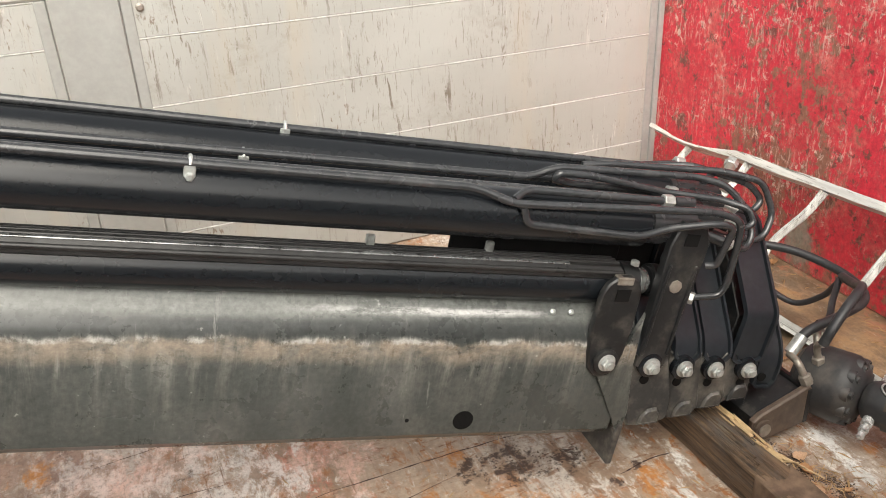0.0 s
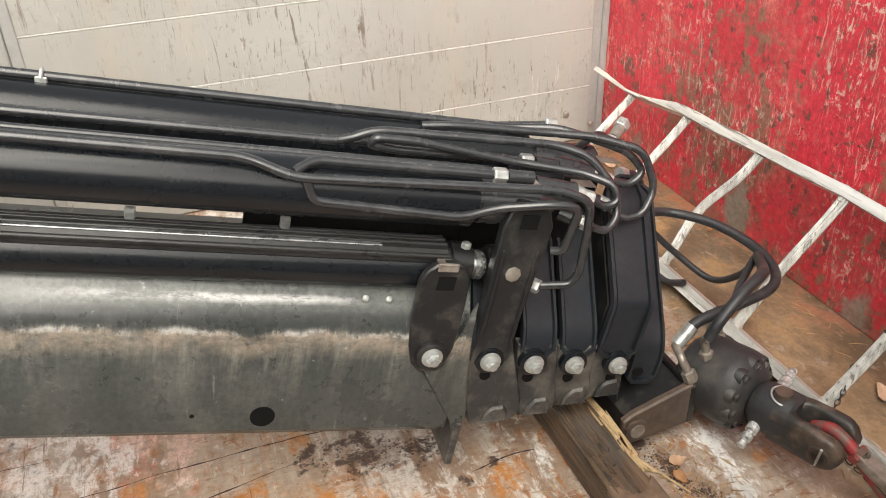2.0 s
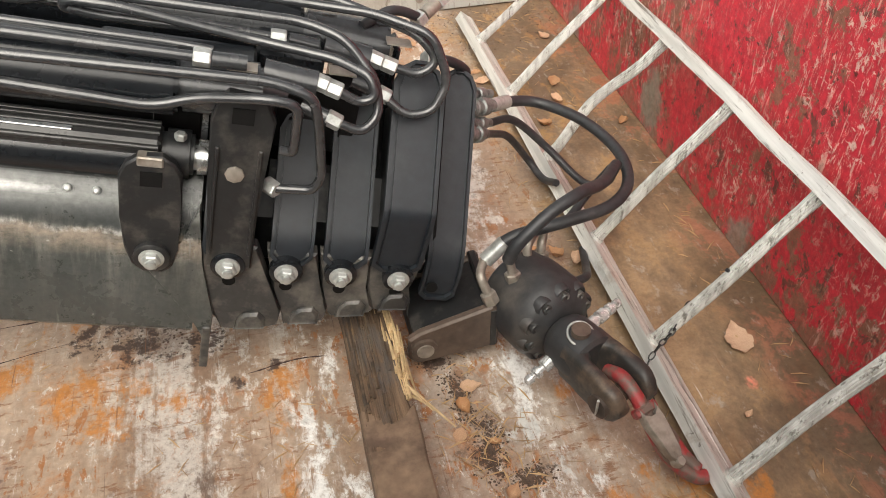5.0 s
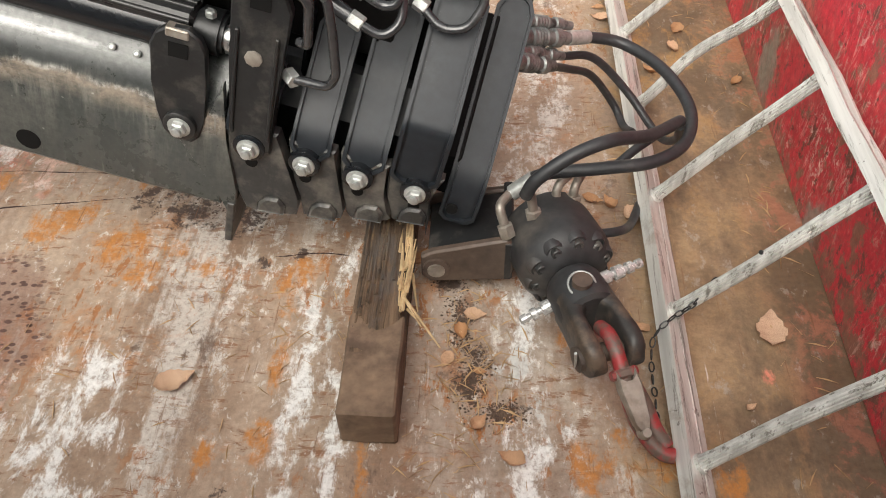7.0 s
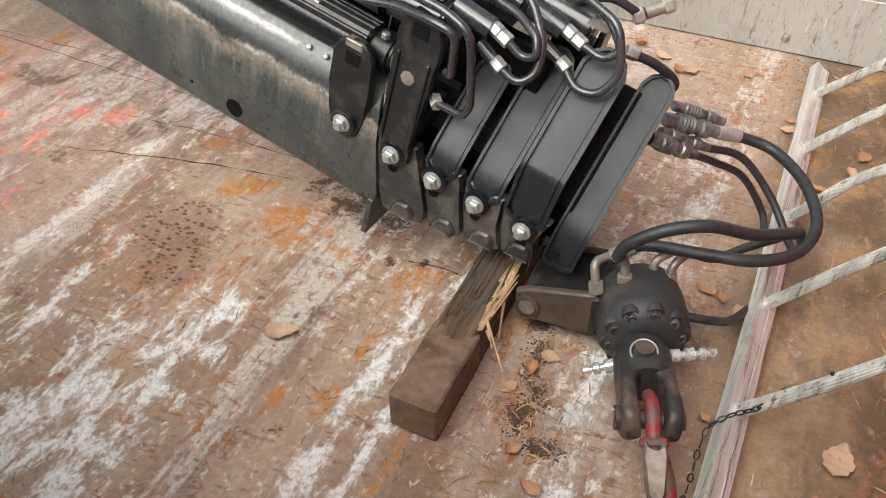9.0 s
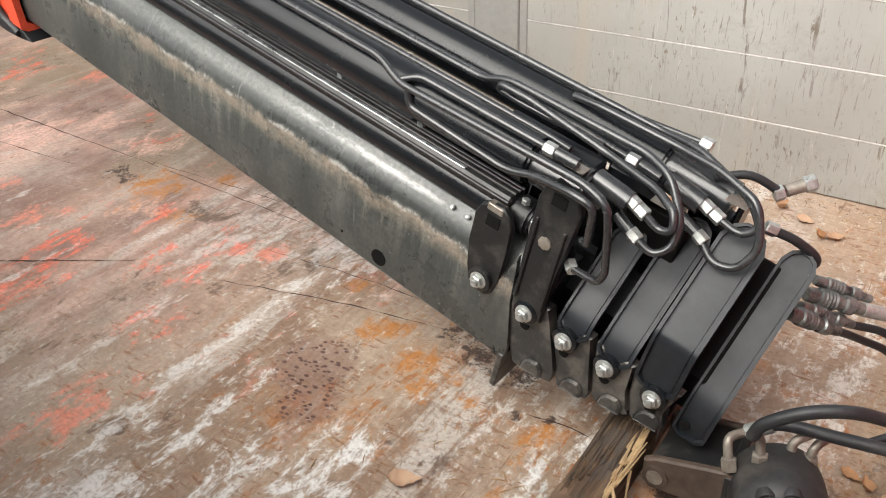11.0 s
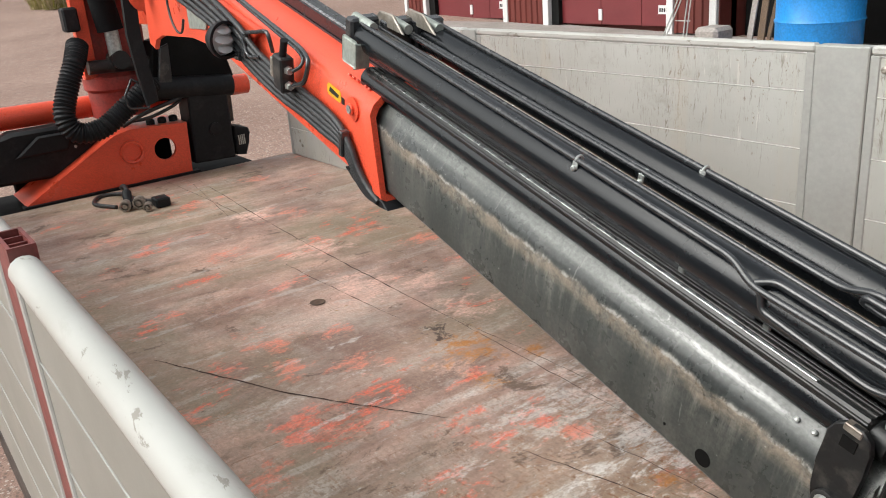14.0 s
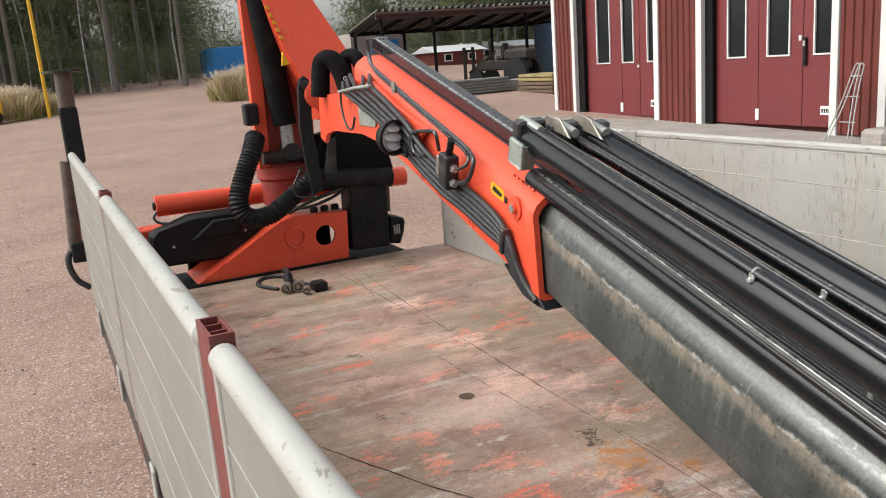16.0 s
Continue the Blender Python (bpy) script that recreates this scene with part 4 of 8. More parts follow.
BOLT = part("bolt", bolt_mesh(), M_ZINC, BX, "bright zinc bolt with washer", pose(-0.036, -0.017, 0.187, 90))
FEET = ((0.046, 0.147, 0.060, 0.171, 0.078, 0.168), (0.152, 0.229, 0.174, 0.250, 0.180, 0.246), (0.234, 0.306, 0.253, 0.330, 0.260, 0.326), (0.314, 0.384, 0.333, 0.400, 0.339, 0.398))
BOLTS = ((0.077, 0.175), (0.169, 0.163), (0.26, 0.154), (0.361, 0.146), (0.455, 0.13))
for i, (s0, s1, inset, low, fold, length, slant) in enumerate(HEADS):
    o = collar_outline(inset + 0.03, low + 0.02, fold - 0.02, length - 0.04, slant)
    part("extension_collar", prism(o, s0 + 0.016, s1 - 0.016, "x", 0.002), M_DUSTY, BX, "dark hexagonal boom collar")
    bs, bw_ = BOLTS[i]
    part("side_plate", side_plate(s0, s1, inset, bw_ + 0.012 if i < 4 else low + 0.02, fold, length, slant, 0.012 if i == 3 else 0.035), M_PLATE, BX, "satin black folded side plate")
    if i < 4:
        # worn foot below the bolt, its side running outwards and its lower edge lifted towards the tip
        l1, r1, l2, r2, l3, r3 = FEET[i]
        top = bw_ + 0.032
        bm = prism([(s0 - 0.004, top), (s1 + 0.008, top), (r1, 0.115), (r2, 0.072), (r2 - 0.002, low + 0.030), (r3, low + 0.014), ((l3 + r3) / 2, low + 0.003), (l3, low), (l2, 0.056), (l1, 0.112)], inset - 0.003, inset + 0.024, "y", 0.004)
        part("section_foot", bm, M_FOOT, BX, "dust-worn steel foot of the boom section")
        part("section_bottom", prism([(l3 + 0.01, low + 0.006), (r3 - 0.004, low + 0.012), (r3 - 0.004, low + 0.06), (l3, low + 0.06)], inset + 0.025, V_FAR, "y"), M_DUSTY, BX)
        c = (l3 + r3) / 2
        bm = prism([(c - 0.026, low + 0.006), (c + 0.024, low + 0.012), (c + 0.024, low + 0.036), (c + 0.012, low + 0.050), (c - 0.012, low + 0.046), (c - 0.024, low + 0.03)], inset - 0.011, inset - 0.002, "y", 0.006)
        part("wear_block", bm, M_FOOT, BX, "scraped wear block")
        part("hole", lathe([(0.0105, -0.004), (0.0105, 0.001)], 14, None, pose(bs + 0.004, inset - 0.0045, bw_ - 0.04, 90)), M_DARK, BX)
        part("boss", lathe([(0.027, 0), (0.027, 0.012), (0.024, 0.014)], 20, None, pose(bs, inset - 0.003, bw_, 90)), M_BLACK, BX)
        again("bolt", BOLT, BX, pose(bs, inset - 0.017, bw_, 90))
    else:
        part("hole", lathe([(0.0105, -0.004), (0.0105, 0.001)], 14, None, pose(0.432, inset - 0.0125, 0.112, 90)), M_DARK, BX)
# dark collar-shaped filler added between the last plates, in place of the gap's shade
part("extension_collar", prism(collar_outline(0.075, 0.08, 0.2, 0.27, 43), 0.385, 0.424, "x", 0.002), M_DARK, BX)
part("tip_bolt", lathe([(0.013, 0), (0.013, 0.006), (0.008, 0.008)], 6, None, pose(0.455, 0.262, 0.385, 47)), M_ZINC, BX)
part("inner_section", prism([(0.12, 0.08), (0.1, 0.1), (0.1, 0.19), (0.16, 0.25), (0.2, 0.25), (0.23, 0.22), (0.23, 0.1), (0.21, 0.08)], -1.8, 0.46, "x"), M_DUSTY, BX)

# near-black filler added inside the sections, so the gaps between plates stay dark
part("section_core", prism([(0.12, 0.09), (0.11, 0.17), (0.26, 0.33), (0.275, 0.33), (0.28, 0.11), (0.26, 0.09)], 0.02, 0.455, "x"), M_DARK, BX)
# first collar with its ear and the hanging foot
bm = prism([(-0.066, 0.165), (-0.077, 0.2), (-0.083, 0.26), (-0.085, 0.33), (-0.076, 0.352), (-0.058, 0.367), (-0.026, 0.370), (-0.008, 0.358), (0.002, 0.335), (0.003, 0.28), (0.001, 0.2), (-0.006, 0.165), (-0.02, 0.15), (-0.05, 0.15)], -0.010, 0.006, "y", 0.003)
bpart("end_plate", bm, M_DUSTY, BX, "dusty black ear plate at the box end")
bm = prism([(-0.056, 0.17), (0.006, 0.21), (0.03, 0.29), (0.036, 0.17), (0.062, 0.06), (0.06, 0.0), (0.046, 0.004), (0.03, 0.045)], -0.006, 0.004, "y", 0.002)
bpart("end_collar", bm, M_BOX, BX, "scratched steel collar at the box end")
bm = prism([(-0.055, 0.318), (-0.055, 0.343), (-0.025, 0.344), (-0.025, 0.319)], -0.012, -0.009, "y")
bpart("slot", bm, M_DARK, BX)
bpart("pad", box(-0.06, -0.024, -0.012, 0.008, 0.352, 0.368, 0.002), M_LATCH, BX)
part("boss", lathe([(0.027, 0), (0.027, 0.010), (0.024, 0.012)], 20, None, pose(-0.036, -0.008, 0.187, 90)), M_DUSTY, BX)
bpart("foot_plate", box(0.046, 0.060, -0.010, 0.13, -0.070, 0.03, 0.002), M_FOOT, BX)
bpart("foot_plate", box(0.0605, 0.10, 0.10, 0.13, -0.055, 0.01, 0.002), M_FOOT, BX)
# tall ear of the second section
bm = prism([(0.043, 0.17), (0.040, 0.26), (0.036, 0.34), (0.034, 0.44), (0.042, 0.468), (0.056, 0.485), (0.108, 0.478), (0.122, 0.445), (0.118, 0.395), (0.112, 0.29), (0.112, 0.17)], -0.009, 0.012, "y", 0.003)
bpart("ear_plate", bm, M_DUSTY, BX, "dusty black tall ear plate")
bpart("slot", box(0.062, 0.092, -0.011, -0.008, 0.44, 0.465), M_DARK, BX)
bpart("plug", lathe([(0.014, 0), (0.014, 0.003), (0.012, 0.004)], 8, None, pose(0.073, -0.009, 0.354, 90)), M_LATCH, BX)

for s_, turn in ((0.046, 0), (0.106, 0)):
    bpart("ear_rim", box(s_ - 0.003, s_ + 0.003, -0.014, -0.008, 0.2, 0.4, 0.0015), M_DUSTY, BX)
# cylinders and rails on top of the box
def cyl(name, v, w, r, s0, s1, mat, label=""):
    bm = rod((s0, v, w), (s1, v, w), r, sides=28)
    bmesh.ops.bevel(bm, geom=[e for e in bm.edges if len({round(x.co.x, 4) for x in e.verts}) == 1], offset=0.006, segments=2, affect="EDGES")
    return bpart(name, bm, mat, BX, label)


cyl("lower_cylinder", 0.055, 0.325, 0.039, -1.95, -0.03, M_BLACK, "black lower hydraulic cylinder")
cyl("lower_cylinder", 0.225, 0.235, 0.034, -1.95, -0.03, M_BLACK, "black lower hydraulic cylinder")
cyl("cylinder_gland", 0.050, 0.338, 0.036, -0.03, 0.015, M_DUSTY)
cyl("piston_rod", 0.046, 0.338, 0.026, 0.014, 0.040, M_CHROME, "bright piston rod")
cyl("rod_end", 0.050, 0.338, 0.034, 0.044, 0.075, M_DUSTY)
bpart("gland_nut", lathe([(0.009, 0), (0.009, 0.008), (0.006, 0.01)], 6, None, pose(-0.005, 0.03, 0.378)), M_ZINC, BX)
bpart("slide_rail", box(-1.9, -0.03, 0.020, 0.074, 0.346, 0.374, 0.006), M_GUIDE, BX, "dark worn steel guide rail")
for v, w, r in ((0.020, 0.364, 0.005), (0.042, 0.3745, 0.0045), (0.057, 0.3745, 0.0035), (0.070, 0.372, 0.0045)):
    bpart("rail_ridge", rod((-1.9, v, w), (-0.034, v, w), r, sides=12), M_GUIDE, BX)
bpart("bright_strip", box(-1.9, -0.148, 0.026, 0.036, 0.3735, 0.3765, 0.001), M_CHROME, BX, "bright worn strip along the rail")
# near-black fillers added behind the gaps, in place of their shade
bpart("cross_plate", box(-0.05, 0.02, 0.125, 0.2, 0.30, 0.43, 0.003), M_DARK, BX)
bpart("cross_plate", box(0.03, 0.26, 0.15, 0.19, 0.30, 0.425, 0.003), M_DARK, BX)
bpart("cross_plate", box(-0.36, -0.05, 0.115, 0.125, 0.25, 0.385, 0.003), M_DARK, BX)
for s_ in (-0.53, -0.30):
    bpart("clip", box(s_ - 0.008, s_ + 0.008, 0.066, 0.076, 0.35, 0.393, 0.002), M_ZINC, BX, "small bright clip")
cyl("main_cylinder", 0.045, 0.462, 0.0475, -1.97, -0.01, M_BLACK, "long satin black hydraulic cylinder")
cyl("main_cylinder", 0.238, 0.462, 0.0475, -1.97, 0.16, M_BLACK, "long satin black hydraulic cylinder")
cyl("cylinder_head", 0.045, 0.462, 0.04, -0.01, 0.10, M_PIPE)
cyl("cylinder_head", 0.238, 0.462, 0.04, 0.16, 0.30, M_PIPE)

def pipe(name, pts, r=0.0075, mat=None, parent=None, bend=0.025, label="", smooth_line=False, sides=12):
    line = curve_points(pts) if smooth_line else bent_points(pts, bend)
    return part(name, sweep(line, r, sides), mat or M_PIPE, parent or BX, label, smooth=60)


STEEL = "black painted steel hydraulic pipe"
pipe("hydraulic_pipe", [(-1.95, 0.022, 0.512), (-0.38, 0.012, 0.515), (-0.31, -0.006, 0.497), (0.11, -0.014, 0.515), (0.165, -0.022, 0.505), (0.178, -0.018, 0.46), (0.197, -0.006, 0.362), (0.188, -0.004, 0.335), (0.128, 0.008, 0.323)], label=STEEL)
pipe("hydraulic_pipe", [(-0.29, -0.004, 0.492), (-0.278, -0.006, 0.462), (-0.04, -0.01, 0.453), (0.014, -0.008, 0.473), (0.10, -0.03, 0.497), (0.146, -0.03, 0.495), (0.150, -0.012, 0.404), (0.135, 0.0, 0.398)], label=STEEL)
pipe("hydraulic_pipe", [(-0.31, 0.0, 0.503), (-0.28, 0.018, 0.517), (0.017, 0.021, 0.517)], label=STEEL)
pipe("hydraulic_pipe", [(-1.95, 0.144, 0.49), (-0.215, 0.137, 0.503), (-0.165, 0.138, 0.527), (0.15, 0.122, 0.54), (0.21, 0.10, 0.535), (0.262, 0.07, 0.49), (0.272, 0.05, 0.445), (0.25, 0.036, 0.42), (0.206, 0.040, 0.432)], label=STEEL)
pipe("hydraulic_pipe", [(0.06, 0.140, 0.497), (-0.13, 0.133, 0.498), (-0.172, 0.127, 0.506), (-0.166, 0.122, 0.520), (-0.10, 0.120, 0.522), (0.08, 0.118, 0.503), (0.2, 0.088, 0.507), (0.25, 0.06, 0.502), (0.262, 0.048, 0.475), (0.24, 0.048, 0.463), (0.2, 0.050, 0.479)], bend=0.018, label=STEEL)
pipe("hydraulic_pipe", [(-1.95, 0.252, 0.516), (0.12, 0.25, 0.517), (0.2, 0.225, 0.535), (0.265, 0.2, 0.53), (0.335, 0.175, 0.52), (0.37, 0.16, 0.49), (0.345, 0.155, 0.462), (0.295, 0.16, 0.469)], label=STEEL)
pipe("hydraulic_pipe", [(-0.06, 0.222, 0.512), (0.0, 0.215, 0.522), (0.17, 0.205, 0.53), (0.26, 0.185, 0.54), (0.35, 0.155, 0.535), (0.388, 0.135, 0.47), (0.37, 0.12, 0.42), (0.33, 0.118, 0.408), (0.29, 0.135, 0.43)], label=STEEL)
pipe("hydraulic_pipe", [(-1.95, 0.085, 0.494), (-0.02, 0.08, 0.5), (0.03, 0.075, 0.5)], 0.0065, label=STEEL)
pipe("hydraulic_pipe", [(-1.95, 0.165, 0.488), (0.0, 0.158, 0.496), (0.115, 0.151, 0.494)], 0.0065, label=STEEL)
pipe("hydraulic_pipe", [(-1.95, 0.272, 0.503), (0.05, 0.272, 0.505), (0.2, 0.262, 0.527)], 0.006, label=STEEL)
pipe("thin_pipe", [(-0.55, 0.105, 0.412), (-0.1, 0.105, 0.412), (-0.07, 0.105, 0.4)], 0.006, label=STEEL)
pipe("thin_pipe", [(-1.9, 0.155, 0.40), (-0.3, 0.155, 0.40)], 0.005, label=STEEL)


def nut(s, v, w, aim, r=0.0128, n=0.023, mat=None):
    m = Matrix.Translation((s, v, w)) @ Vector(aim).to_track_quat("Z", "Y").to_matrix().to_4x4()
    bm = lathe([(r * 0.92, -n / 2), (r, -n / 2 + 0.002), (r, n / 2 - 0.002), (r * 0.92, n / 2)], 6, None, m)
    return part("union_nut", bm, mat or M_ZINC, BX, "bright zinc union nut", smooth=20)


for p, aim in (((0.017, 0.021, 0.517), (1, 0, 0)), ((0.12, 0.151, 0.494), (1, 0, 0)), ((0.203, 0.262, 0.528), (1, 0, 0)), ((0.2, 0.05, 0.479), (1, -0.2, -0.2)), ((0.18, 0.052, 0.485), (1, -0.2, -0.2)),
               ((0.206, 0.042, 0.432), (1, -0.2, -0.3)), ((0.295, 0.162, 0.469), (1, -0.2, -0.2)), ((0.272, 0.165, 0.474), (1, -0.2, -0.2)), ((0.29, 0.137, 0.43), (1, -0.2, -0.3)), ((0.128, 0.01, 0.323), (0.6, -0.6, 0))):
    nut(*p, aim)
for p, q, r in (((0.03, 0.021, 0.517), (0.075, 0.022, 0.517), 0.011), ((0.135, 0.151, 0.494), (0.18, 0.15, 0.49), 0.011), ((0.1, 0.06, 0.485), (0.175, 0.053, 0.481), 0.020), ((0.19, 0.172, 0.48), (0.262, 0.167, 0.472), 0.021),
                ((0.05, 0.03, 0.475), (0.13, 0.05, 0.46), 0.02), ((0.16, 0.06, 0.44), (0.2, 0.044, 0.432), 0.012), ((0.24, 0.15, 0.44), (0.285, 0.14, 0.43), 0.012)):
    part("valve_body", rod(p, q, r, sides=18), M_PIPE, BX)
for s0, s1, v0, v1, w0, w1 in ((-0.12, 0.09, 0.055, 0.115, 0.46, 0.495), (0.09, 0.19, 0.12, 0.2, 0.455, 0.485), (0.118, 0.132, 0.14, 0.25, 0.2, 0.46), (0.212, 0.222, 0.19, 0.26, 0.25, 0.47), (0.31, 0.322, 0.22, 0.28, 0.35, 0.47), (0.23, 0.31, 0.22, 0.27, 0.36, 0.43)):
    part("mounting_block", box(s0, s1, v0, v1, w0, w1, 0.005), M_BLACK, BX)
for s, v, w in ((0.07, 0.03, 0.505), (0.215, 0.1, 0.48), (0.31, 0.2, 0.49)):
    part("name_plate", box(s - 0.02, s + 0.02, v - 0.012, v + 0.012, w, w + 0.003), M_LATCH, BX)
# white angled connector at the far side
part("elbow_connector", rod((0.36, 0.285, 0.505), (0.385, 0.31, 0.523), 0.012, sides=14), M_LATCH, BX, "pale angled hose connector")
nut(0.352, 0.277, 0.499, (1, 1, 0.8), 0.015, 0.018)
nut(0.387, 0.312, 0.525, (1, 1, 0.8), 0.016, 0.02)
pipe("hose", [(0.36, 0.28, 0.50), (0.3, 0.25, 0.52), (0.25, 0.22, 0.5)], 0.008, M_HOSE, smooth_line=True)
pipe("hose", [(0.38, 0.24, 0.45), (0.42, 0.26, 0.44), (0.46, 0.29, 0.41), (0.46, 0.3, 0.38), (0.43, 0.27, 0.37)], 0.009, M_HOSE, smooth_line=True)
nut(0.375, 0.237, 0.452, (1, 0.5, -0.2))


def pipe_clip(s, v, w, tilt):
    """A bent strap round a pipe with its screw."""
    bm = sweep([Vector((s, v + 0.0105 * math.cos(a), w + 0.0105 * math.sin(a))) for a in (math.pi * k / 8 for k in range(9))], 0.0035, 8)
    bm = join(bm, box(s - 0.009, s + 0.009, v - 0.0125, v - 0.0085, w - 0.02, w + 0.002, 0.0015))
    lathe([(0.007, 0), (0.007, 0.005), (0.005, 0.007)], 6, bm, pose(s, v - 0.0125, w - 0.018, 90))
    part("pipe_clip", bm, M_ZINC, BX, "zinc pipe clip with screw")


for s, v, w in ((-0.669, 0.251, 0.516), (-0.752, 0.1445, 0.492), (-0.846, 0.0205, 0.513)):
    pipe_clip(s, v, w, 0)
part("clip", box(-0.43, -0.40, 0.118, 0.132, 0.392, 0.418, 0.003), M_LATCH, BX)
part("clip", box(-0.11, -0.08, 0.098, 0.116, 0.395, 0.425, 0.003), M_DUSTY, BX)


# ---- what lies on the bed ----
def timber_material():
    m = Mat("weathered_timber", 0.78)
    grain = m.noise(24, 8, 0.72, 0.25, m.place((4.0, 0.22, 4.0)))
    col = m.mix(m.ramp(grain, (0.34, 0.0), (0.64, 1.0)), (0.030, 0.021, 0.015), (0.20, 0.130, 0.080))
    col = m.mix(m.ramp(m.noise(13, 6, 0.65, 0.1, m.place((5, 0.3, 5), (0, 0, 0), (2, 1, 0))), (0.58, 0.0), (0.66, 0.8)), col, (0.34, 0.225, 0.11))
    col = m.mix(m.ramp(m.noise(9, 6, 0.7, 0.1, m.place((1, 0.5, 1))), (0.56, 0.0), (0.66, 0.7)), col, (0.10, 0.092, 0.085))
    return m.done(col, None, grain, 0.9, 0.008)


M_TIMBER = timber_material()
M_MUD = worn("dried_brown_dirt", (0.22, 0.15, 0.10), (0.11, 0.072, 0.05), 0.85, 0, 45, 13, 0.42, 0.66, 0.5)
M_SPLINTER = worn("fresh_split_wood", (0.56, 0.41, 0.23), (0.34, 0.21, 0.10), 0.7, 0, 60, 12)
timber = holder("timber", Matrix.Translation((2.63, 0.70, 0.0)), "weathered square timber with a splintered edge under the boom", "timber")
bm = box(-0.045, 0.045, 0.0, 0.75, 0.0, 0.088, 0.004)
bmesh.ops.subdivide_edges(bm, edges=[e for e in bm.edges if abs(e.verts[0].co.y - e.verts[1].co.y) > 0.3], cuts=14)
for v in bm.verts:
    v.co.x += 0.004 * noise.noise(v.co * 9) + (0.008 if v.co.x > 0 and v.co.z > 0.05 and v.co.y > 0.2 else 0) * -1
    v.co.z += 0.004 * noise.noise(v.co * 7 + Vector((3, 1, 2)))
part("beam", bm, M_TIMBER, timber)
bm = box(-0.0465, 0.0465, -0.002, 0.20, 0.004, 0.0895, 0.004)
bmesh.ops.subdivide_edges(bm, edges=[e for e in bm.edges if abs(e.verts[0].co.x - e.verts[1].co.x) > 0.05 or abs(e.verts[0].co.y - e.verts[1].co.y) > 0.1], cuts=9, use_grid_fill=True)
for v in bm.verts:
    if v.co.y > 0.15:
        v.co.y += 0.05 * noise.noise(Vector((v.co.x * 38, 2.0, 0.5))) - 0.25 * max(0.0, v.co.x)
    v.co += 0.0022 * noise.noise_vector(v.co * 22)
part("mud_coat", bm, M_MUD, timber, "brown mud dried on the beam end")
M_FIBRE = worn("torn_dark_wood", (0.15, 0.098, 0.060), (0.055, 0.040, 0.029), 0.8, 0, 60, 25, 0.4, 0.6, 0.3)
rnd = random.Random(7)
for k in range(56):
    x, y, n = rnd.uniform(-0.043, 0.034), rnd.uniform(0.16, 0.42), rnd.uniform(0.05, 0.2)
    z = 0.0865 + rnd.uniform(0.0, 0.004)
    tan = rnd.random() < 0.3
    part("splinter" if tan else "fibre", rod((x, y, z), (x + rnd.uniform(-0.004, 0.004), y + n, z - rnd.uniform(0.0, 0.003)), rnd.uniform(0.0014, 0.0042), 0.001, 5), M_SPLINTER if tan and x > 0.0 else M_FIBRE if tan else M_TIMBER, timber)
for k in range(20):
    y, n = rnd.uniform(0.20, 0.40), rnd.uniform(0.04, 0.10)
    x = rnd.uniform(0.031, 0.044)
    part("splinter", rod((x, y, 0.087 + rnd.uniform(-0.004, 0.005)), (x + rnd.uniform(-0.006, 0.004), y + n, 0.087 + rnd.uniform(-0.004, 0.006)), rnd.uniform(0.002, 0.005), 0.001, 5), M_SPLINTER, timber)
part("splinter", rod((0.040, 0.235, 0.090), (0.108, 0.155, 0.055), 0.0036, 0.0015, 6), M_SPLINTER, timber)
rnd = random.Random(4)
for k in range(7):
    y = rnd.uniform(0.21, 0.38)
    L = rnd.uniform(0.05, 0.12)
    a = (0.04 + rnd.uniform(-0.006, 0.008), y, 0.085 + rnd.uniform(-0.012, 0.008))
    b = (a[0] + rnd.uniform(-0.004, 0.012), y + L, a[2] + rnd.uniform(-0.008, 0.006))
    part("splinter", rod(a, b, rnd.uniform(0.002, 0.005), 0.0012, 5), M_SPLINTER, timber)
for a, b in (((0.042, 0.235, 0.085), (0.075, 0.18, 0.078)), ((0.048, 0.22, 0.075), (0.066, 0.19, 0.086)), ((0.05, 0.3, 0.08), (0.062, 0.25, 0.03))):
    part("splinter", rod(a, b, 0.0035, 0.0012, 5), M_SPLINTER, timber)

# hydraulic rotator with its hook, lying on the bed
rotator = holder("rotator", None, "grimy black hydraulic rotator with a scraped red hook on the bed", "rotator")
ax = Vector((0.36, -0.93, 0.03)).normalized()
R_M = Matrix.Translation((2.935, 1.045, 0.113)) @ ax.to_track_quat("Z", "Y").to_matrix().to_4x4()
body = part("body", lathe([(0.03, -0.075), (0.062, -0.073), (0.078, -0.06), (0.083, -0.03), (0.085, 0.03), (0.084, 0.045), (0.07, 0.066), (0.05, 0.078), (0.04, 0.08)], 36, None, R_M), M_CAST, rotator, smooth=30)
for k in range(10):
    a = 2 * math.pi * k / 10 + 0.2
    m = R_M @ Matrix.Translation((0.064 * math.cos(a), 0.064 * math.sin(a), 0.052))
    part("bolt_pocket", lathe([(0.0195, -0.004), (0.0185, 0.009), (0.0165, 0.0125), (0.0145, 0.0125), (0.0135, 0.009), (0.0005, 0.009)], 16, None, m), M_CAST, body, smooth=40)
    part("socket_bolt", lathe([(0.0098, 0.009), (0.0098, 0.0175), (0.0086, 0.0195), (0.0048, 0.0195), (0.0045, 0.014), (0.0005, 0.014)], 12, None, m), M_FOOT, body, smooth=30)
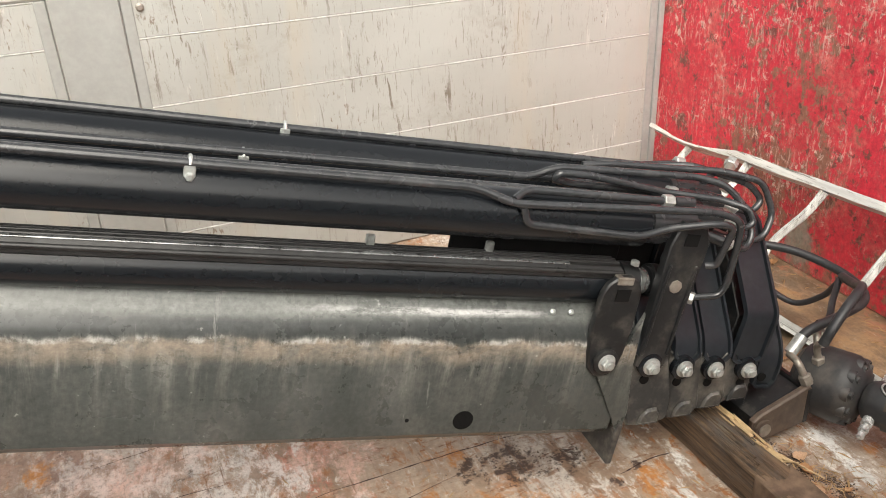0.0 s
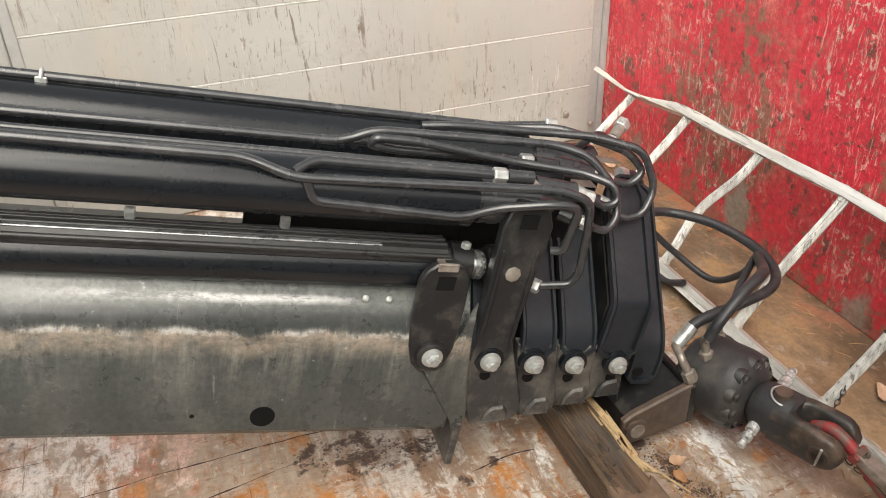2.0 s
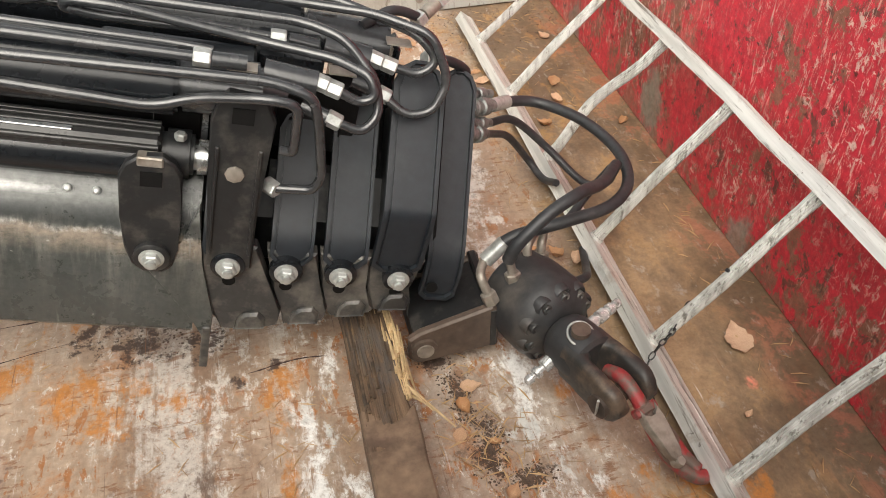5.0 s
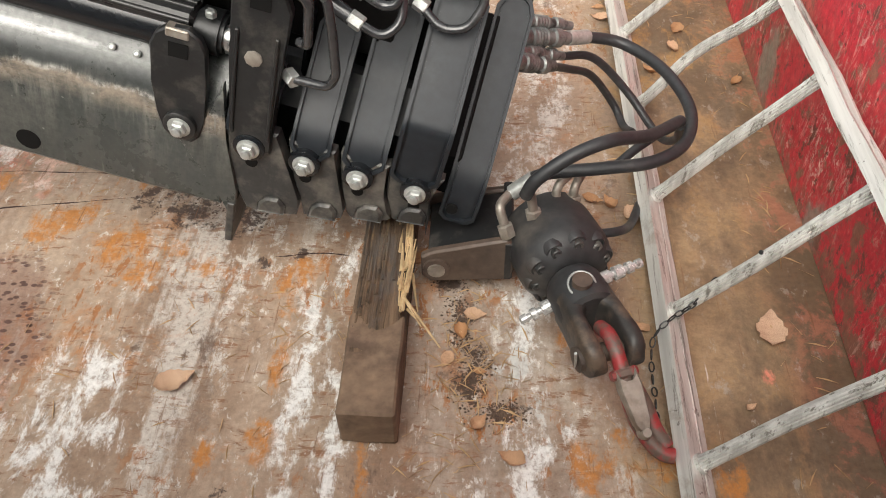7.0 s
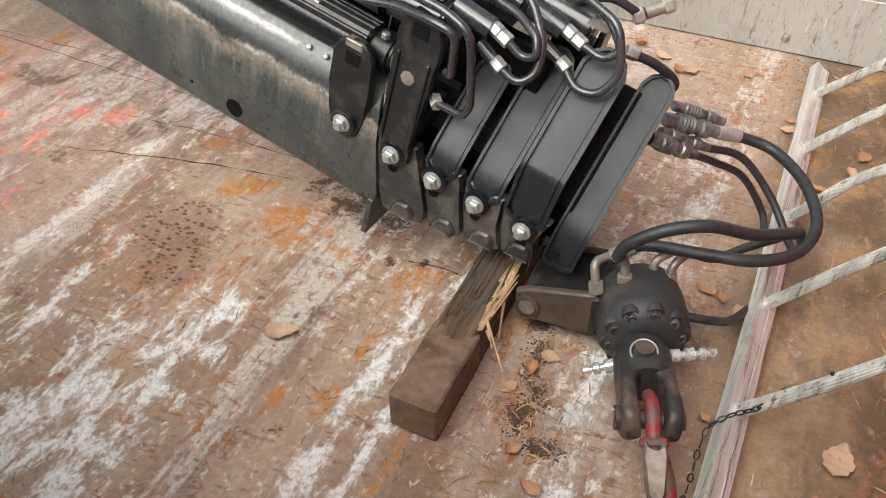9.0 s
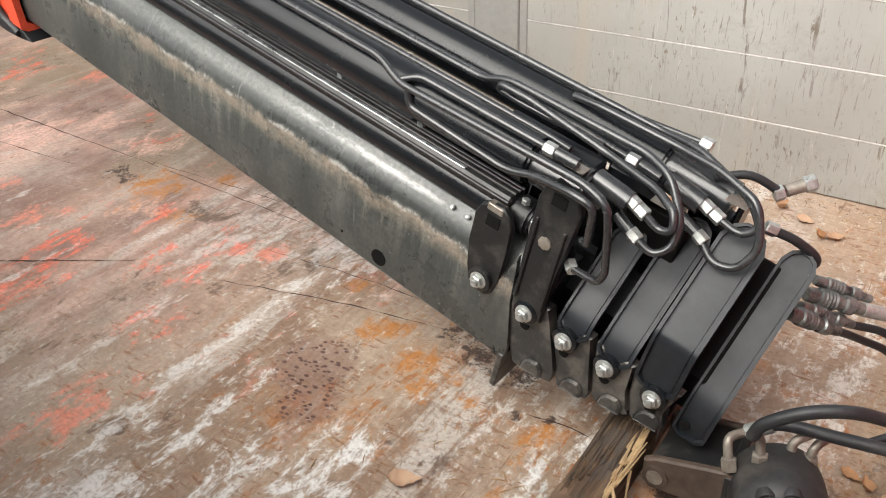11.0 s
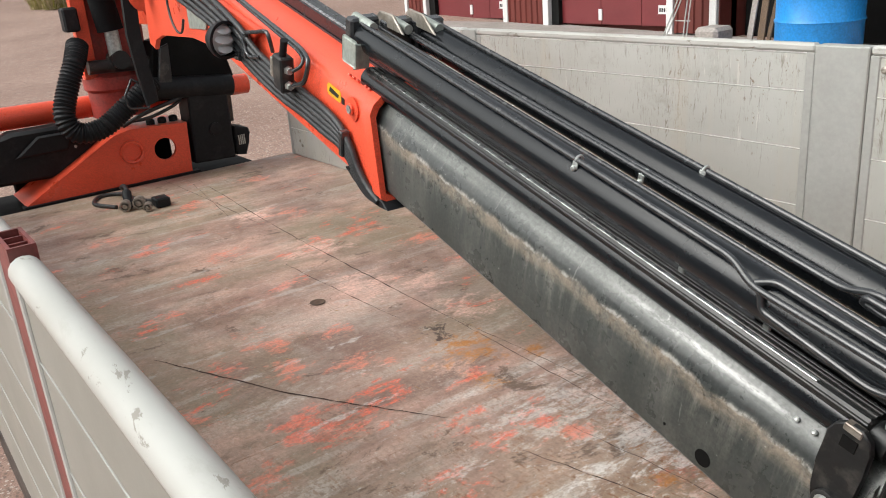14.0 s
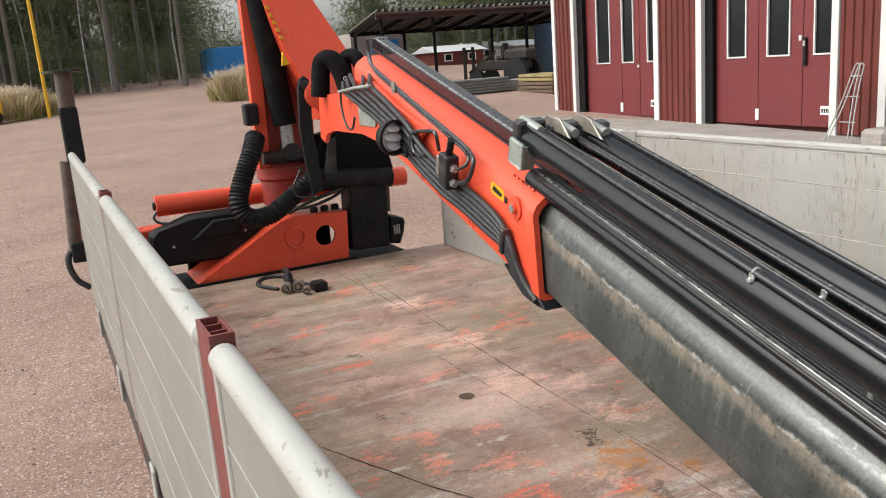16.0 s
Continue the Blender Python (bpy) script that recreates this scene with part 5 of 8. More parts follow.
# yoke to the boom tip
yoke = part("yoke", prism([(2.70, 0.035), (2.715, 0.018), (2.86, 0.03), (2.868, 0.05), (2.868, 0.125), (2.855, 0.135), (2.72, 0.098), (2.70, 0.085)], 1.005, 1.022, "y", 0.004), M_BROWNCAST, rotator, "brown greasy steel yoke")
# back darker than the front arm, for the shade behind it
yoke_back = part("yoke_back", box(2.848, 2.866, 1.004, 1.17, 0.03, 0.128, 0.004), M_DUSTY, rotator)
yoke_arm = part("yoke_arm", prism([(2.70, 0.035), (2.715, 0.018), (2.86, 0.03), (2.868, 0.125), (2.72, 0.098), (2.70, 0.085)], 1.15, 1.166, "y", 0.004), M_BROWNCAST, rotator)
# dark block added to fill the shaded space between the yoke arms
part("pin_block", prism([(2.712, 0.03), (2.847, 0.03), (2.847, 0.118), (2.74, 0.094), (2.712, 0.082)], 1.0235, 1.149, "y", 0.003), M_DUSTY, yoke)
part("pin", rod((2.728, 0.994, 0.06), (2.728, 1.17, 0.06), 0.016, sides=18), M_LATCH, yoke)
part("pin_washer", lathe([(0.024, 0), (0.024, 0.006), (0.018, 0.007)], 20, None, pose(2.728, 1.004, 0.06, 90)), M_BROWNCAST, yoke)
for piece in (yoke, yoke_back, yoke_arm):
    piece.location = (-0.006, 0.02, 0.01)
# swivel and fork
S_M = Matrix.Translation((2.962, 0.945, 0.118)) @ ax.to_track_quat("Z", "Y").to_matrix().to_4x4()
swivel = part("swivel", lathe([(0.036, -0.02), (0.045, -0.012), (0.050, 0.0), (0.052, 0.045), (0.050, 0.062), (0.042, 0.068)], 28, None, S_M), M_CAST, rotator, smooth=30)
part("swivel_pin", rod((2.968, 0.911, 0.13), (2.968, 0.911, 0.178), 0.0165, sides=18), M_BROWNCAST, swivel)
ringline = [Vector((2.968 + 0.0225 * math.cos(a), 0.911 + 0.0225 * math.sin(a), 0.166 + 0.006 * math.sin(a))) for a in (2 * math.pi * k / 24 for k in range(25))]
part("split_ring", sweep(ringline, 0.0022, 8), M_ZINC, swivel, smooth=60)
side = Vector((-ax.y, ax.x, 0)).normalized()
F_ROT = Matrix((ax, side, ax.cross(side))).transposed().to_4x4()
F_M = Matrix.Translation((2.99, 0.87, 0.118)) @ F_ROT
for d in (-1, 1):
    # an ear: a shoulder off the barrel that swells into a round eye
    bm = bmesh.new()
    rows = []
    for k in range(15):
        q = -0.046 + 0.140 * k / 14
        half = 0.040 if q < 0.03 else 0.040 - 0.004 * (q - 0.03) / 0.03
        if q > 0.058:
            half = max(0.006, math.sqrt(max(0.0, 0.0372 ** 2 - (q - 0.058) ** 2)))
        swell = 0.005 * math.exp(-((q - 0.056) / 0.022) ** 2)
        out = 0.0485 + swell - 0.006 * max(0.0, (q - 0.075) / 0.02) ** 2
        inn = 0.0195 + (0.016 * min(1.0, max(0.0, (-q + 0.004) / 0.02)) ** 2 * -1)
        row = []
        for t in range(20):
            a = 2 * math.pi * t / 20
            ca, sa = math.cos(a), math.sin(a)
            y = (out + inn) / 2 + (out - inn) / 2 * math.copysign(abs(ca) ** 0.55, ca)
            z = half * math.copysign(abs(sa) ** 0.7, sa)
            row.append(bm.verts.new((q, d * y, z)))
        rows.append(row)
    for p, q in zip(rows, rows[1:]):
        for k in range(20):
            bm.faces.new((p[k], p[(k + 1) % 20], q[(k + 1) % 20], q[k]))
    bm.faces.new(rows[0])
    bm.faces.new(rows[-1][::-1])
    bmesh.ops.recalc_face_normals(bm, faces=bm.faces[:])
    part("fork_arm", bm, M_FORK, swivel, "", F_M, 50)
pinc = Vector((2.99, 0.87, 0.115)) + ax * 0.058
part("cross_pin", rod(pinc - side * 0.058, pinc + side * 0.056, 0.016, sides=18), M_BROWNCAST, swivel)
part("pin_head", rod(pinc - side * 0.058, pinc - side * 0.046, 0.021, sides=18), M_BROWNCAST, swivel)
part("cotter", rod(pinc - side * 0.056 + Vector((0, 0, -0.02)), pinc - side * 0.062 + Vector((0.0, -0.008, 0.03)), 0.0025, sides=6), M_ZINC, swivel)
h0 = Vector((2.99, 0.87, 0.13)) + ax * 0.02
def along(d, z, sd=0.0):
    return h0 + ax * d + side * sd + Vector((0, 0, z))


hook = part("hook", sweep(curve_points([h0, along(0.03, 0.014), along(0.06, 0.004), along(0.09, -0.018), along(0.12, -0.042, -0.002), along(0.145, -0.066, 0.002), along(0.175, -0.084, 0.012), along(0.196, -0.094, 0.026), along(0.204, -0.096, 0.040)]), 0.0125, 12), M_HOOKRED, rotator, "scraped red lifting hook", smooth=60)
dip = (ax * 0.85 - Vector((0, 0, 0.53))).normalized()
part("hook_collar", box(-0.008, 0.008, -0.022, 0.022, -0.012, 0.012, 0.004, None, Matrix.Translation(along(0.088, -0.012)) @ Matrix((dip, side, dip.cross(side))).transposed().to_4x4()), M_HOOKRED, hook)
lm = Matrix.Translation(along(0.095, -0.008)) @ Matrix((dip, side, dip.cross(side))).transposed().to_4x4()
part("latch", prism([(-0.01, -0.016), (0.02, -0.019), (0.075, -0.011), (0.088, -0.008), (0.088, 0.008), (0.075, 0.011), (0.02, 0.019), (-0.01, 0.016), (0.012, 0.007), (0.012, -0.007)], -0.012, 0.008, "z", 0.003), M_LATCH, hook, "bare steel safety latch", lm)
part("latch_tip", lathe([(0.01, -0.01), (0.011, 0.0), (0.007, 0.01)], 12, None, lm @ Matrix.Translation((0.09, 0, 0))), M_LATCH, hook)
part("hook_body", sweep(curve_points([along(0.10, -0.03, 0.012), along(0.13, -0.055, 0.022), along(0.160, -0.076, 0.026), along(0.188, -0.092, 0.034)]), 0.0135, 12), M_HOOKRED, hook, smooth=60)


def nipple(a, b):
    a, b = Vector(a), Vector(b)
    d = (b - a)
    m = Matrix.Translation(a) @ d.to_track_quat("Z", "Y").to_matrix().to_4x4()
    n = d.length
    bm = lathe([(0.012, 0), (0.012, n * 0.2), (0.007, n * 0.22), (0.007, n * 0.29), (0.0125, n * 0.31), (0.0125, n * 0.5), (0.0065, n * 0.52), (0.0065, n * 0.6), (0.0108, n * 0.62), (0.0108, n * 0.74), (0.006, n * 0.76), (0.006, n * 0.82), (0.0085, n * 0.84), (0.0085, n * 0.96), (0.004, n)], 16, None, m)
    return part("quick_coupling", bm, M_NIPPLE, rotator, "bright quick coupling", smooth=30)


nipple((2.945, 0.93, 0.108), (2.872, 0.896, 0.082))
nipple((3.008, 0.963, 0.12), (3.083, 1.005, 0.122))


def elbow(base, mid, end):
    bm = sweep(bent_points([base, mid, end], 0.018), 0.0085, 10)
    part("elbow_pipe", bm, M_LATCH, rotator, "dull steel elbow fitting", smooth=60)
    b, mm = Vector(base), Vector(mid)
    m = Matrix.Translation(b) @ (mm - b).to_track_quat("Z", "Y").to_matrix().to_4x4()
    part("fitting_nut", lathe([(0.014, -0.004), (0.015, 0.0), (0.015, 0.018), (0.012, 0.02)], 6, None, m), M_LATCH, rotator, smooth=20)


elbow((2.848, 1.035, 0.15), (2.83, 1.055, 0.20), (2.85, 1.10, 0.187))
elbow((2.893, 1.05, 0.175), (2.885, 1.06, 0.225), (2.874, 1.035, 0.245))
elbow((2.935, 1.09, 0.165), (2.93, 1.1, 0.205), (2.955, 1.125, 0.215))
elbow((2.962, 1.105, 0.16), (2.965, 1.115, 0.20), (2.985, 1.15, 0.205))
HOSE_LABEL = "thick black rubber hydraulic hose"
hoses = [
    [(2.95, 1.425, 0.299), (2.995, 1.462, 0.279), (3.072, 1.475, 0.258), (3.145, 1.40, 0.25), (3.185, 1.30, 0.235), (3.165, 1.20, 0.235), (3.10, 1.13, 0.245), (3.01, 1.108, 0.245), (2.905, 1.109, 0.226), (2.854, 1.102, 0.188)],
    [(3.16, 1.25, 0.24), (3.086, 1.15, 0.285), (3.012, 1.075, 0.335), (2.945, 1.045, 0.325), (2.89, 1.03, 0.285), (2.874, 1.034, 0.245)],
    [(2.925, 1.38, 0.265), (2.97, 1.46, 0.205), (3.03, 1.53, 0.14), (3.09, 1.55, 0.05), (3.11, 1.5, 0.03), (3.12, 1.44, 0.06)],
    [(2.945, 1.415, 0.265), (3.02, 1.475, 0.222), (3.10, 1.475, 0.14), (3.165, 1.40, 0.085), (3.18, 1.32, 0.14), (3.165, 1.26, 0.22)],
    [(2.985, 1.15, 0.205), (3.03, 1.16, 0.2), (3.08, 1.2, 0.215), (3.15, 1.25, 0.235)],
    [(2.995, 1.07, 0.12), (3.05, 1.09, 0.11), (3.09, 1.17, 0.05), (3.121, 1.262, 0.015)],
]
for i, pts in enumerate(hoses):
    part("hose", sweep(curve_points([Vector(p) for p in pts], 8), 0.0115 if i < 2 else 0.0085, 14), M_HOSE, rotator, HOSE_LABEL, smooth=60)
part("hose_sleeve", rod((2.854, 1.102, 0.187), (2.892, 1.108, 0.219), 0.0145, sides=14), M_ZINC, rotator)
part("hose_sleeve", rod((2.958, 1.432, 0.295), (3.000, 1.466, 0.277), 0.0145, sides=14), M_ZINC, rotator, "bright crimped hose sleeve")


def coupling(a, b, r):
    """A turned hose coupling with a knurled ring and two collars."""
    a, b = Vector(a), Vector(b)
    n = (b - a).length
    m = Matrix.Translation(a) @ (b - a).to_track_quat("Z", "Y").to_matrix().to_4x4()
    prof = [(r * 0.7, 0), (r * 0.8, n * 0.04), (r * 0.8, n * 0.18), (r, n * 0.20)]
    for k in range(5):
        prof += [(r * 1.04, n * (0.22 + 0.06 * k)), (r * 0.94, n * (0.25 + 0.06 * k))]
    prof += [(r * 0.75, n * 0.55), (r * 0.75, n * 0.62), (r * 0.98, n * 0.64), (r * 0.98, n * 0.78), (r * 0.7, n * 0.80), (r * 0.66, n)]
    part("coupling", lathe(prof, 18, None, m), M_COUPLING, rotator, "dirty steel hose coupling", smooth=30)


coupling((2.862, 1.362, 0.340), (2.962, 1.434, 0.294), 0.019)
coupling((2.850, 1.290, 0.336), (2.930, 1.385, 0.262), 0.018)
coupling((2.868, 1.400, 0.352), (2.965, 1.468, 0.300), 0.014)
coupling((2.862, 1.330, 0.330), (2.950, 1.420, 0.262), 0.014)

# thin chain over the ladder
chain = holder("chain", None, "thin dark steel chain hanging over a ladder rung", "chain")
links = curve_points([Vector(p) for p in ((3.205, 0.97, 0.125), (3.185, 0.958, 0.092), (3.165, 0.945, 0.075), (3.135, 0.93, 0.062), (3.105, 0.905, 0.04), (3.1, 0.86, 0.014), (3.1, 0.8, 0.01), (3.095, 0.74, 0.012))], 5)
loop = sweep([Vector((0.009 * math.cos(a), 0.0045 * math.sin(a), 0)) for a in (2 * math.pi * k / 10 for k in range(11))], 0.0014, 5)
link = None
links = links[::2]
for k, (a, b) in enumerate(zip(links, links[1:])):
    m = Matrix.Translation((a + b) / 2) @ (b - a).to_track_quat("X", "Z").to_matrix().to_4x4() @ pose(0, 0, 0, 90 * (k % 2))
    if link is None:
        link = part("link", loop, M_DUSTY, chain, "", m, 60)
    else:
        again("link", link, chain, m)


# fallen leaves, needles and dirt
def leaf_material():
    m = Mat("dry_fallen_leaf", 0.7)
    col = m.mix(m.random(), (0.42, 0.22, 0.10), (0.62, 0.43, 0.30))
    col = m.mix(m.ramp(m.noise(60, 4), (0.45, 0.0), (0.7, 0.6)), col, (0.22, 0.11, 0.05))
    return m.done(col, None, m.noise(120, 3), 0.3, 0.001)


M_LEAF = leaf_material()
M_NEEDLE = worn("dry_pine_needles", (0.50, 0.33, 0.17), (0.38, 0.21, 0.09), 0.7)
M_SOIL = worn("dark_wet_soil", (0.085, 0.056, 0.041), (0.14, 0.09, 0.06), 0.8, 0, 50, 10, 0.45, 0.7, 0.6)


def leaf_mesh(seed, curl):
    r = random.Random(seed)
    bm = bmesh.new()
    n = 13
    rows = []
    for i in range(n):
        t = i / (n - 1)
        w = 0.30 * math.sin(math.pi * t ** 0.7) ** 1.1 * (1 + 0.05 * (-1) ** i + r.uniform(-0.08, 0.08)) + 0.012
        z = curl * (t - 0.5) ** 2 + r.uniform(-0.035, 0.035)
        rows.append([bm.verts.new((t - 0.5, w * k, z + curl * 0.8 * k * k * w + 0.02 * (k == 0) * -1)) for k in (-1, -0.5, 0, 0.5, 1)])
    for p, q in zip(rows, rows[1:]):
        for k in range(4):
            bm.faces.new((p[k], q[k], q[k + 1], p[k + 1]))
    bm.faces.ensure_lookup_table()
    bmesh.ops.solidify(bm, geom=bm.faces[:], thickness=0.012)
    bmesh.ops.remove_doubles(bm, verts=bm.verts, dist=0.0005)
    return mesh_of(bm, 60)


LEAVES = [leaf_mesh(k, c) for k, c in ((1, 0.6), (2, 1.1), (3, 0.35), (4, 1.5))]
for me in LEAVES:
    me.materials.append(M_LEAF)


def leaf(x, y, size, turn, kind=0, tilt=0, z=0.0):
    ob = new("leaf", LEAVES[kind % 4])
    ob.matrix_basis = Matrix.Translation((x, y, z + size * 0.04 + 0.001)) @ pose(0, 0, 0, tilt, tilt * 0.4, turn) @ Matrix.Scale(size, 4)
    return tagged(ob, "dry curled brown leaf lying on the truck bed", "leaf", "fallen leaves")


leaf(3.325, 0.96, 0.085, 80, 2)
leaf(2.284, 0.801, 0.072, 30, 0)
rnd = random.Random(21)
for x, y, size in ((2.748, 0.868, 0.05), (2.771, 0.926, 0.05), (2.795, 0.972, 0.055), (2.806, 0.742, 0.045), (2.86, 0.674, 0.05), (3.062, 1.27, 0.06), (3.03, 1.285, 0.05), (2.80, 2.197, 0.06), (2.76, 2.18, 0.05), (3.095, 1.985, 0.05),
                   (3.29, 1.938, 0.07), (3.27, 1.85, 0.05), (3.095, 2.045, 0.05), (3.095, 0.95, 0.035), (3.258, 0.791, 0.03), (3.4, 1.71, 0.05), (2.807, 0.845, 0.03), (2.95, 2.25, 0.06), (3.35, 2.2, 0.05), (2.62, 2.3, 0.05), (3.1, 1.242, 0.045), (2.70, 2.25, 0.055), (3.2, 1.75, 0.05)):
    leaf(x, y, size * rnd.uniform(0.7, 1.05), rnd.uniform(0, 360), rnd.randrange(4), rnd.uniform(-8, 8))


def scatter(name, rows, label, material, shape, seed):
    """Loose litter: rows of x, y, spread, count."""
    r = random.Random(seed)
    verts, faces = [], []
    for x, y, sx, sy, n in rows:
        for _ in range(n):
            px, py = r.gauss(x, sx), r.gauss(y, sy)
            if 0.01 < py < YF - 0.01 and px < XR - 0.01:
                shape(r, px, py, verts, faces)
    me = bpy.data.meshes.new(name)
    me.from_pydata(verts, [], faces)
    me.materials.append(material)
    return tagged(new(name, me), label, name.replace("_", " "), kind="stuff")


def needle(r, x, y, verts, faces):
    a, L, w, z = r.uniform(0, 6.28), r.uniform(0.009, 0.021), 0.0006, 0.0012 + r.uniform(0, 0.003)
    c, s_ = math.cos(a), math.sin(a)
    k = len(verts)
    bend = r.uniform(-0.15, 0.15)
    verts.extend([(x - c * L - s_ * w, y - s_ * L + c * w, z), (x - c * L + s_ * w, y - s_ * L - c * w, z), (x + s_ * bend * L, y - c * bend * L, z + 0.0022), (x + c * L, y + s_ * L, z)])
    faces.extend([(k, k + 1, k + 2), (k, k + 2, k + 3), (k + 1, k + 3, k + 2)])


def crumb(r, x, y, verts, faces):
    s_ = 0.0006 + 0.0024 * r.random() ** 2
    k = len(verts)
    pts = [(1, 0, 0), (0.3, 0.9, 0), (-0.8, 0.6, 0), (-0.8, -0.6, 0), (0.3, -0.9, 0), (0.1, 0.1, 0.9)]
    verts.extend([(x + p * s_ * r.uniform(0.7, 1.3), y + q * s_ * r.uniform(0.7, 1.3), z * s_ * r.uniform(0.6, 1.2) + 0.0004) for p, q, z in pts])
    faces.extend([(k + i, k + (i + 1) % 5, k + 5) for i in range(5)])


scatter("pine_needles", [(2.80, 0.85, 0.05, 0.10, 170), (2.47, 0.92, 0.06, 0.06, 40), (2.28, 0.85, 0.1, 0.1, 30), (2.75, 0.62, 0.06, 0.06, 40), (3.2, 2.1, 0.2, 0.2, 120), (3.08, 1.0, 0.05, 0.3, 70), (3.38, 1.3, 0.04, 0.6, 80), (2.8, 2.35, 0.5, 0.05, 90), (1.6, 1.0, 0.9, 0.5, 50), (2.6, 0.6, 0.5, 0.3, 40)],
        "dry brown pine needles scattered on the truck bed", M_NEEDLE, needle, 31)
scatter("soil_crumbs", [(2.79, 0.815, 0.012, 0.022, 380), (2.805, 0.86, 0.010, 0.02, 240), (2.845, 0.765, 0.018, 0.010, 380), (2.77, 0.93, 0.010, 0.025, 200), (2.765, 0.985, 0.014, 0.016, 160), (2.75, 1.05, 0.020, 0.02, 200), (3.3, 2.3, 0.15, 0.08, 500), (2.7, 2.38, 0.5, 0.025, 500), (2.25, 1.23, 0.06, 0.02, 120), (0.0, 1.207, 0.03, 0.025, 150)],
        "dark soil crumbs lying on the truck bed", M_SOIL, crumb, 32)

M_CRACK = worn("dark_crack", (0.05, 0.025, 0.02), (0.10, 0.05, 0.04), 0.8)


def crack(pts, width, seed):
    """A thin ragged split in the floor's surface."""
    r = random.Random(seed)
    line = curve_points([(x, y, 0.0) for x, y in pts], 14)
    bm = bmesh.new()
    rows = []
    for i, p in enumerate(line):
        d = (line[min(i + 1, len(line) - 1)] - line[max(i - 1, 0)]).normalized()
        n = Vector((-d.y, d.x, 0))
        w = 0.9 * width * r.uniform(0.2, 1.0) * math.sin(math.pi * (i + 0.5) / len(line)) ** 0.4
        off = n * 0.006 * noise.noise(p * 14)
        rows.append((bm.verts.new(p + off + n * w + Vector((0, 0, 0.0012))), bm.verts.new(p + off - n * w + Vector((0, 0, 0.0012)))))
    for (a, b), (c, d) in zip(rows, rows[1:]):
        bm.faces.new((a, b, d, c))
    part("crack", bm, M_CRACK, bed, "dark split in the floor")


for k, (pts, width) in enumerate((([(0.02, 0.50), (0.2, 0.58), (0.62, 0.768), (0.9, 0.93), (1.112, 1.06)], 0.0045), ([(1.4, 1.11), (1.727, 1.2), (2.085, 1.262)], 0.003), ([(-2.518, 1.646), (-1.6, 1.58), (-0.775, 1.537), (0.0, 1.52), (0.525, 1.508)], 0.004),
                                  ([(0.5, 1.512), (1.0, 1.49), (1.577, 1.461)], 0.0025), ([(0.55, 1.52), (0.95, 1.53), (1.309, 1.542)], 0.002), ([(-0.535, 1.32), (-0.1, 1.335), (0.386, 1.361)], 0.003), ([(-2.70, 1.474), (-2.0, 1.5), (-1.2, 1.51)], 0.003), ([(-2.6, 1.60), (-1.9, 1.50), (-1.5, 1.44)], 0.0025),
                                  ([(1.4, 1.3), (1.75, 1.33), (2.1, 1.33), (2.3, 1.32)], 0.0025), ([(1.3, 1.65), (1.5, 1.66), (1.7, 1.62)], 0.002), ([(2.40, 1.10), (2.47, 1.11), (2.55, 1.11)], 0.003))):
    crack(pts, width, k)
part("bolt_recess", lathe([(0.031, 0.0006), (0.033, 0.003), (0.02, 0.002), (0.01, 0.0025)], 18, None, Matrix.Translation((0.0, 1.207, 0))), M_SOIL, bed, "dirty round bolt recess")

# ---- the crane: inner arm, knuckle, column and base ----
sleeve_o = [(-0.022, 0.0), (-0.022, 0.262), (-0.005, 0.29), (0.035, 0.318), (0.245, 0.318), (0.285, 0.29), (0.302, 0.262), (0.302, 0.0), (0.28, -0.012), (0.0, -0.012)]
sleeve_i = [(0.14 + (a - 0.14) * 0.93, 0.155 + (b - 0.155) * 0.93) for a, b in sleeve_o]
bm = prism(sleeve_o, -3.85, -2.6, 'x')
bm = ring(sleeve_o, sleeve_i, -2.6, -1.80, 'x', bm)
for v in bm.verts:
    if v.co.x > -2:
        v.co.x += 0.10 * (0.31 - v.co.z) / 0.31
SL = part("inner_arm", bm, M_ORANGE, crane, "glossy orange-red steel arm", B_M)
for a, b in ((-1.86, -1.80),):
    bm = ring([(0.14 + (p - 0.14) * 1.06, 0.155 + (q - 0.155) * 1.03) for p, q in sleeve_o], sleeve_o, a, b)
    for v in bm.verts:
        v.co.x += 0.10 * (0.31 - v.co.z) / 0.31
    part("arm_end_frame", bm, M_ORANGE, SL)
part("arm_skid", prism([(-1.98, -0.01), (-1.70, -0.012), (-1.66, -0.03), (-1.72, -0.045), (-1.9, -0.03)], -0.03, 0.31, "y", 0.004), M_PLASTIC, SL)
part("pivot_bolt", lathe([(0.042, 0), (0.042, 0.006), (0.02, 0.008), (0.02, 0.016), (0.014, 0.018)], 16, None, pose(-1.92, -0.022, 0.235, 90)), M_ORANGE, SL)
part("bolt_head", lathe([(0.016, 0.016), (0.016, 0.022)], 6, None, pose(-1.92, -0.022, 0.235, 90)), M_ZINC, SL)
for k in range(5):
    s = (-2.02, -1.99, -1.96, -1.93, -1.905)[k]
    part("cap_screw", lathe([(0.008, 0), (0.008, 0.006), (0.005, 0.008)], 8, None, pose(s if k < 3 else s + 0.03, 0.012, 0.312 - 0.0, -40)), M_ORANGE, SL)
M_STICKER = worn("yellow_sticker", (0.75, 0.42, 0.02), (0.65, 0.36, 0.02), 0.4)
M_STICKDARK = worn("black_sticker_print", (0.02, 0.02, 0.02), (0.03, 0.03, 0.03), 0.4)
sm = pose(-2.07, -0.0225, 0.238, 90, 0, 0)
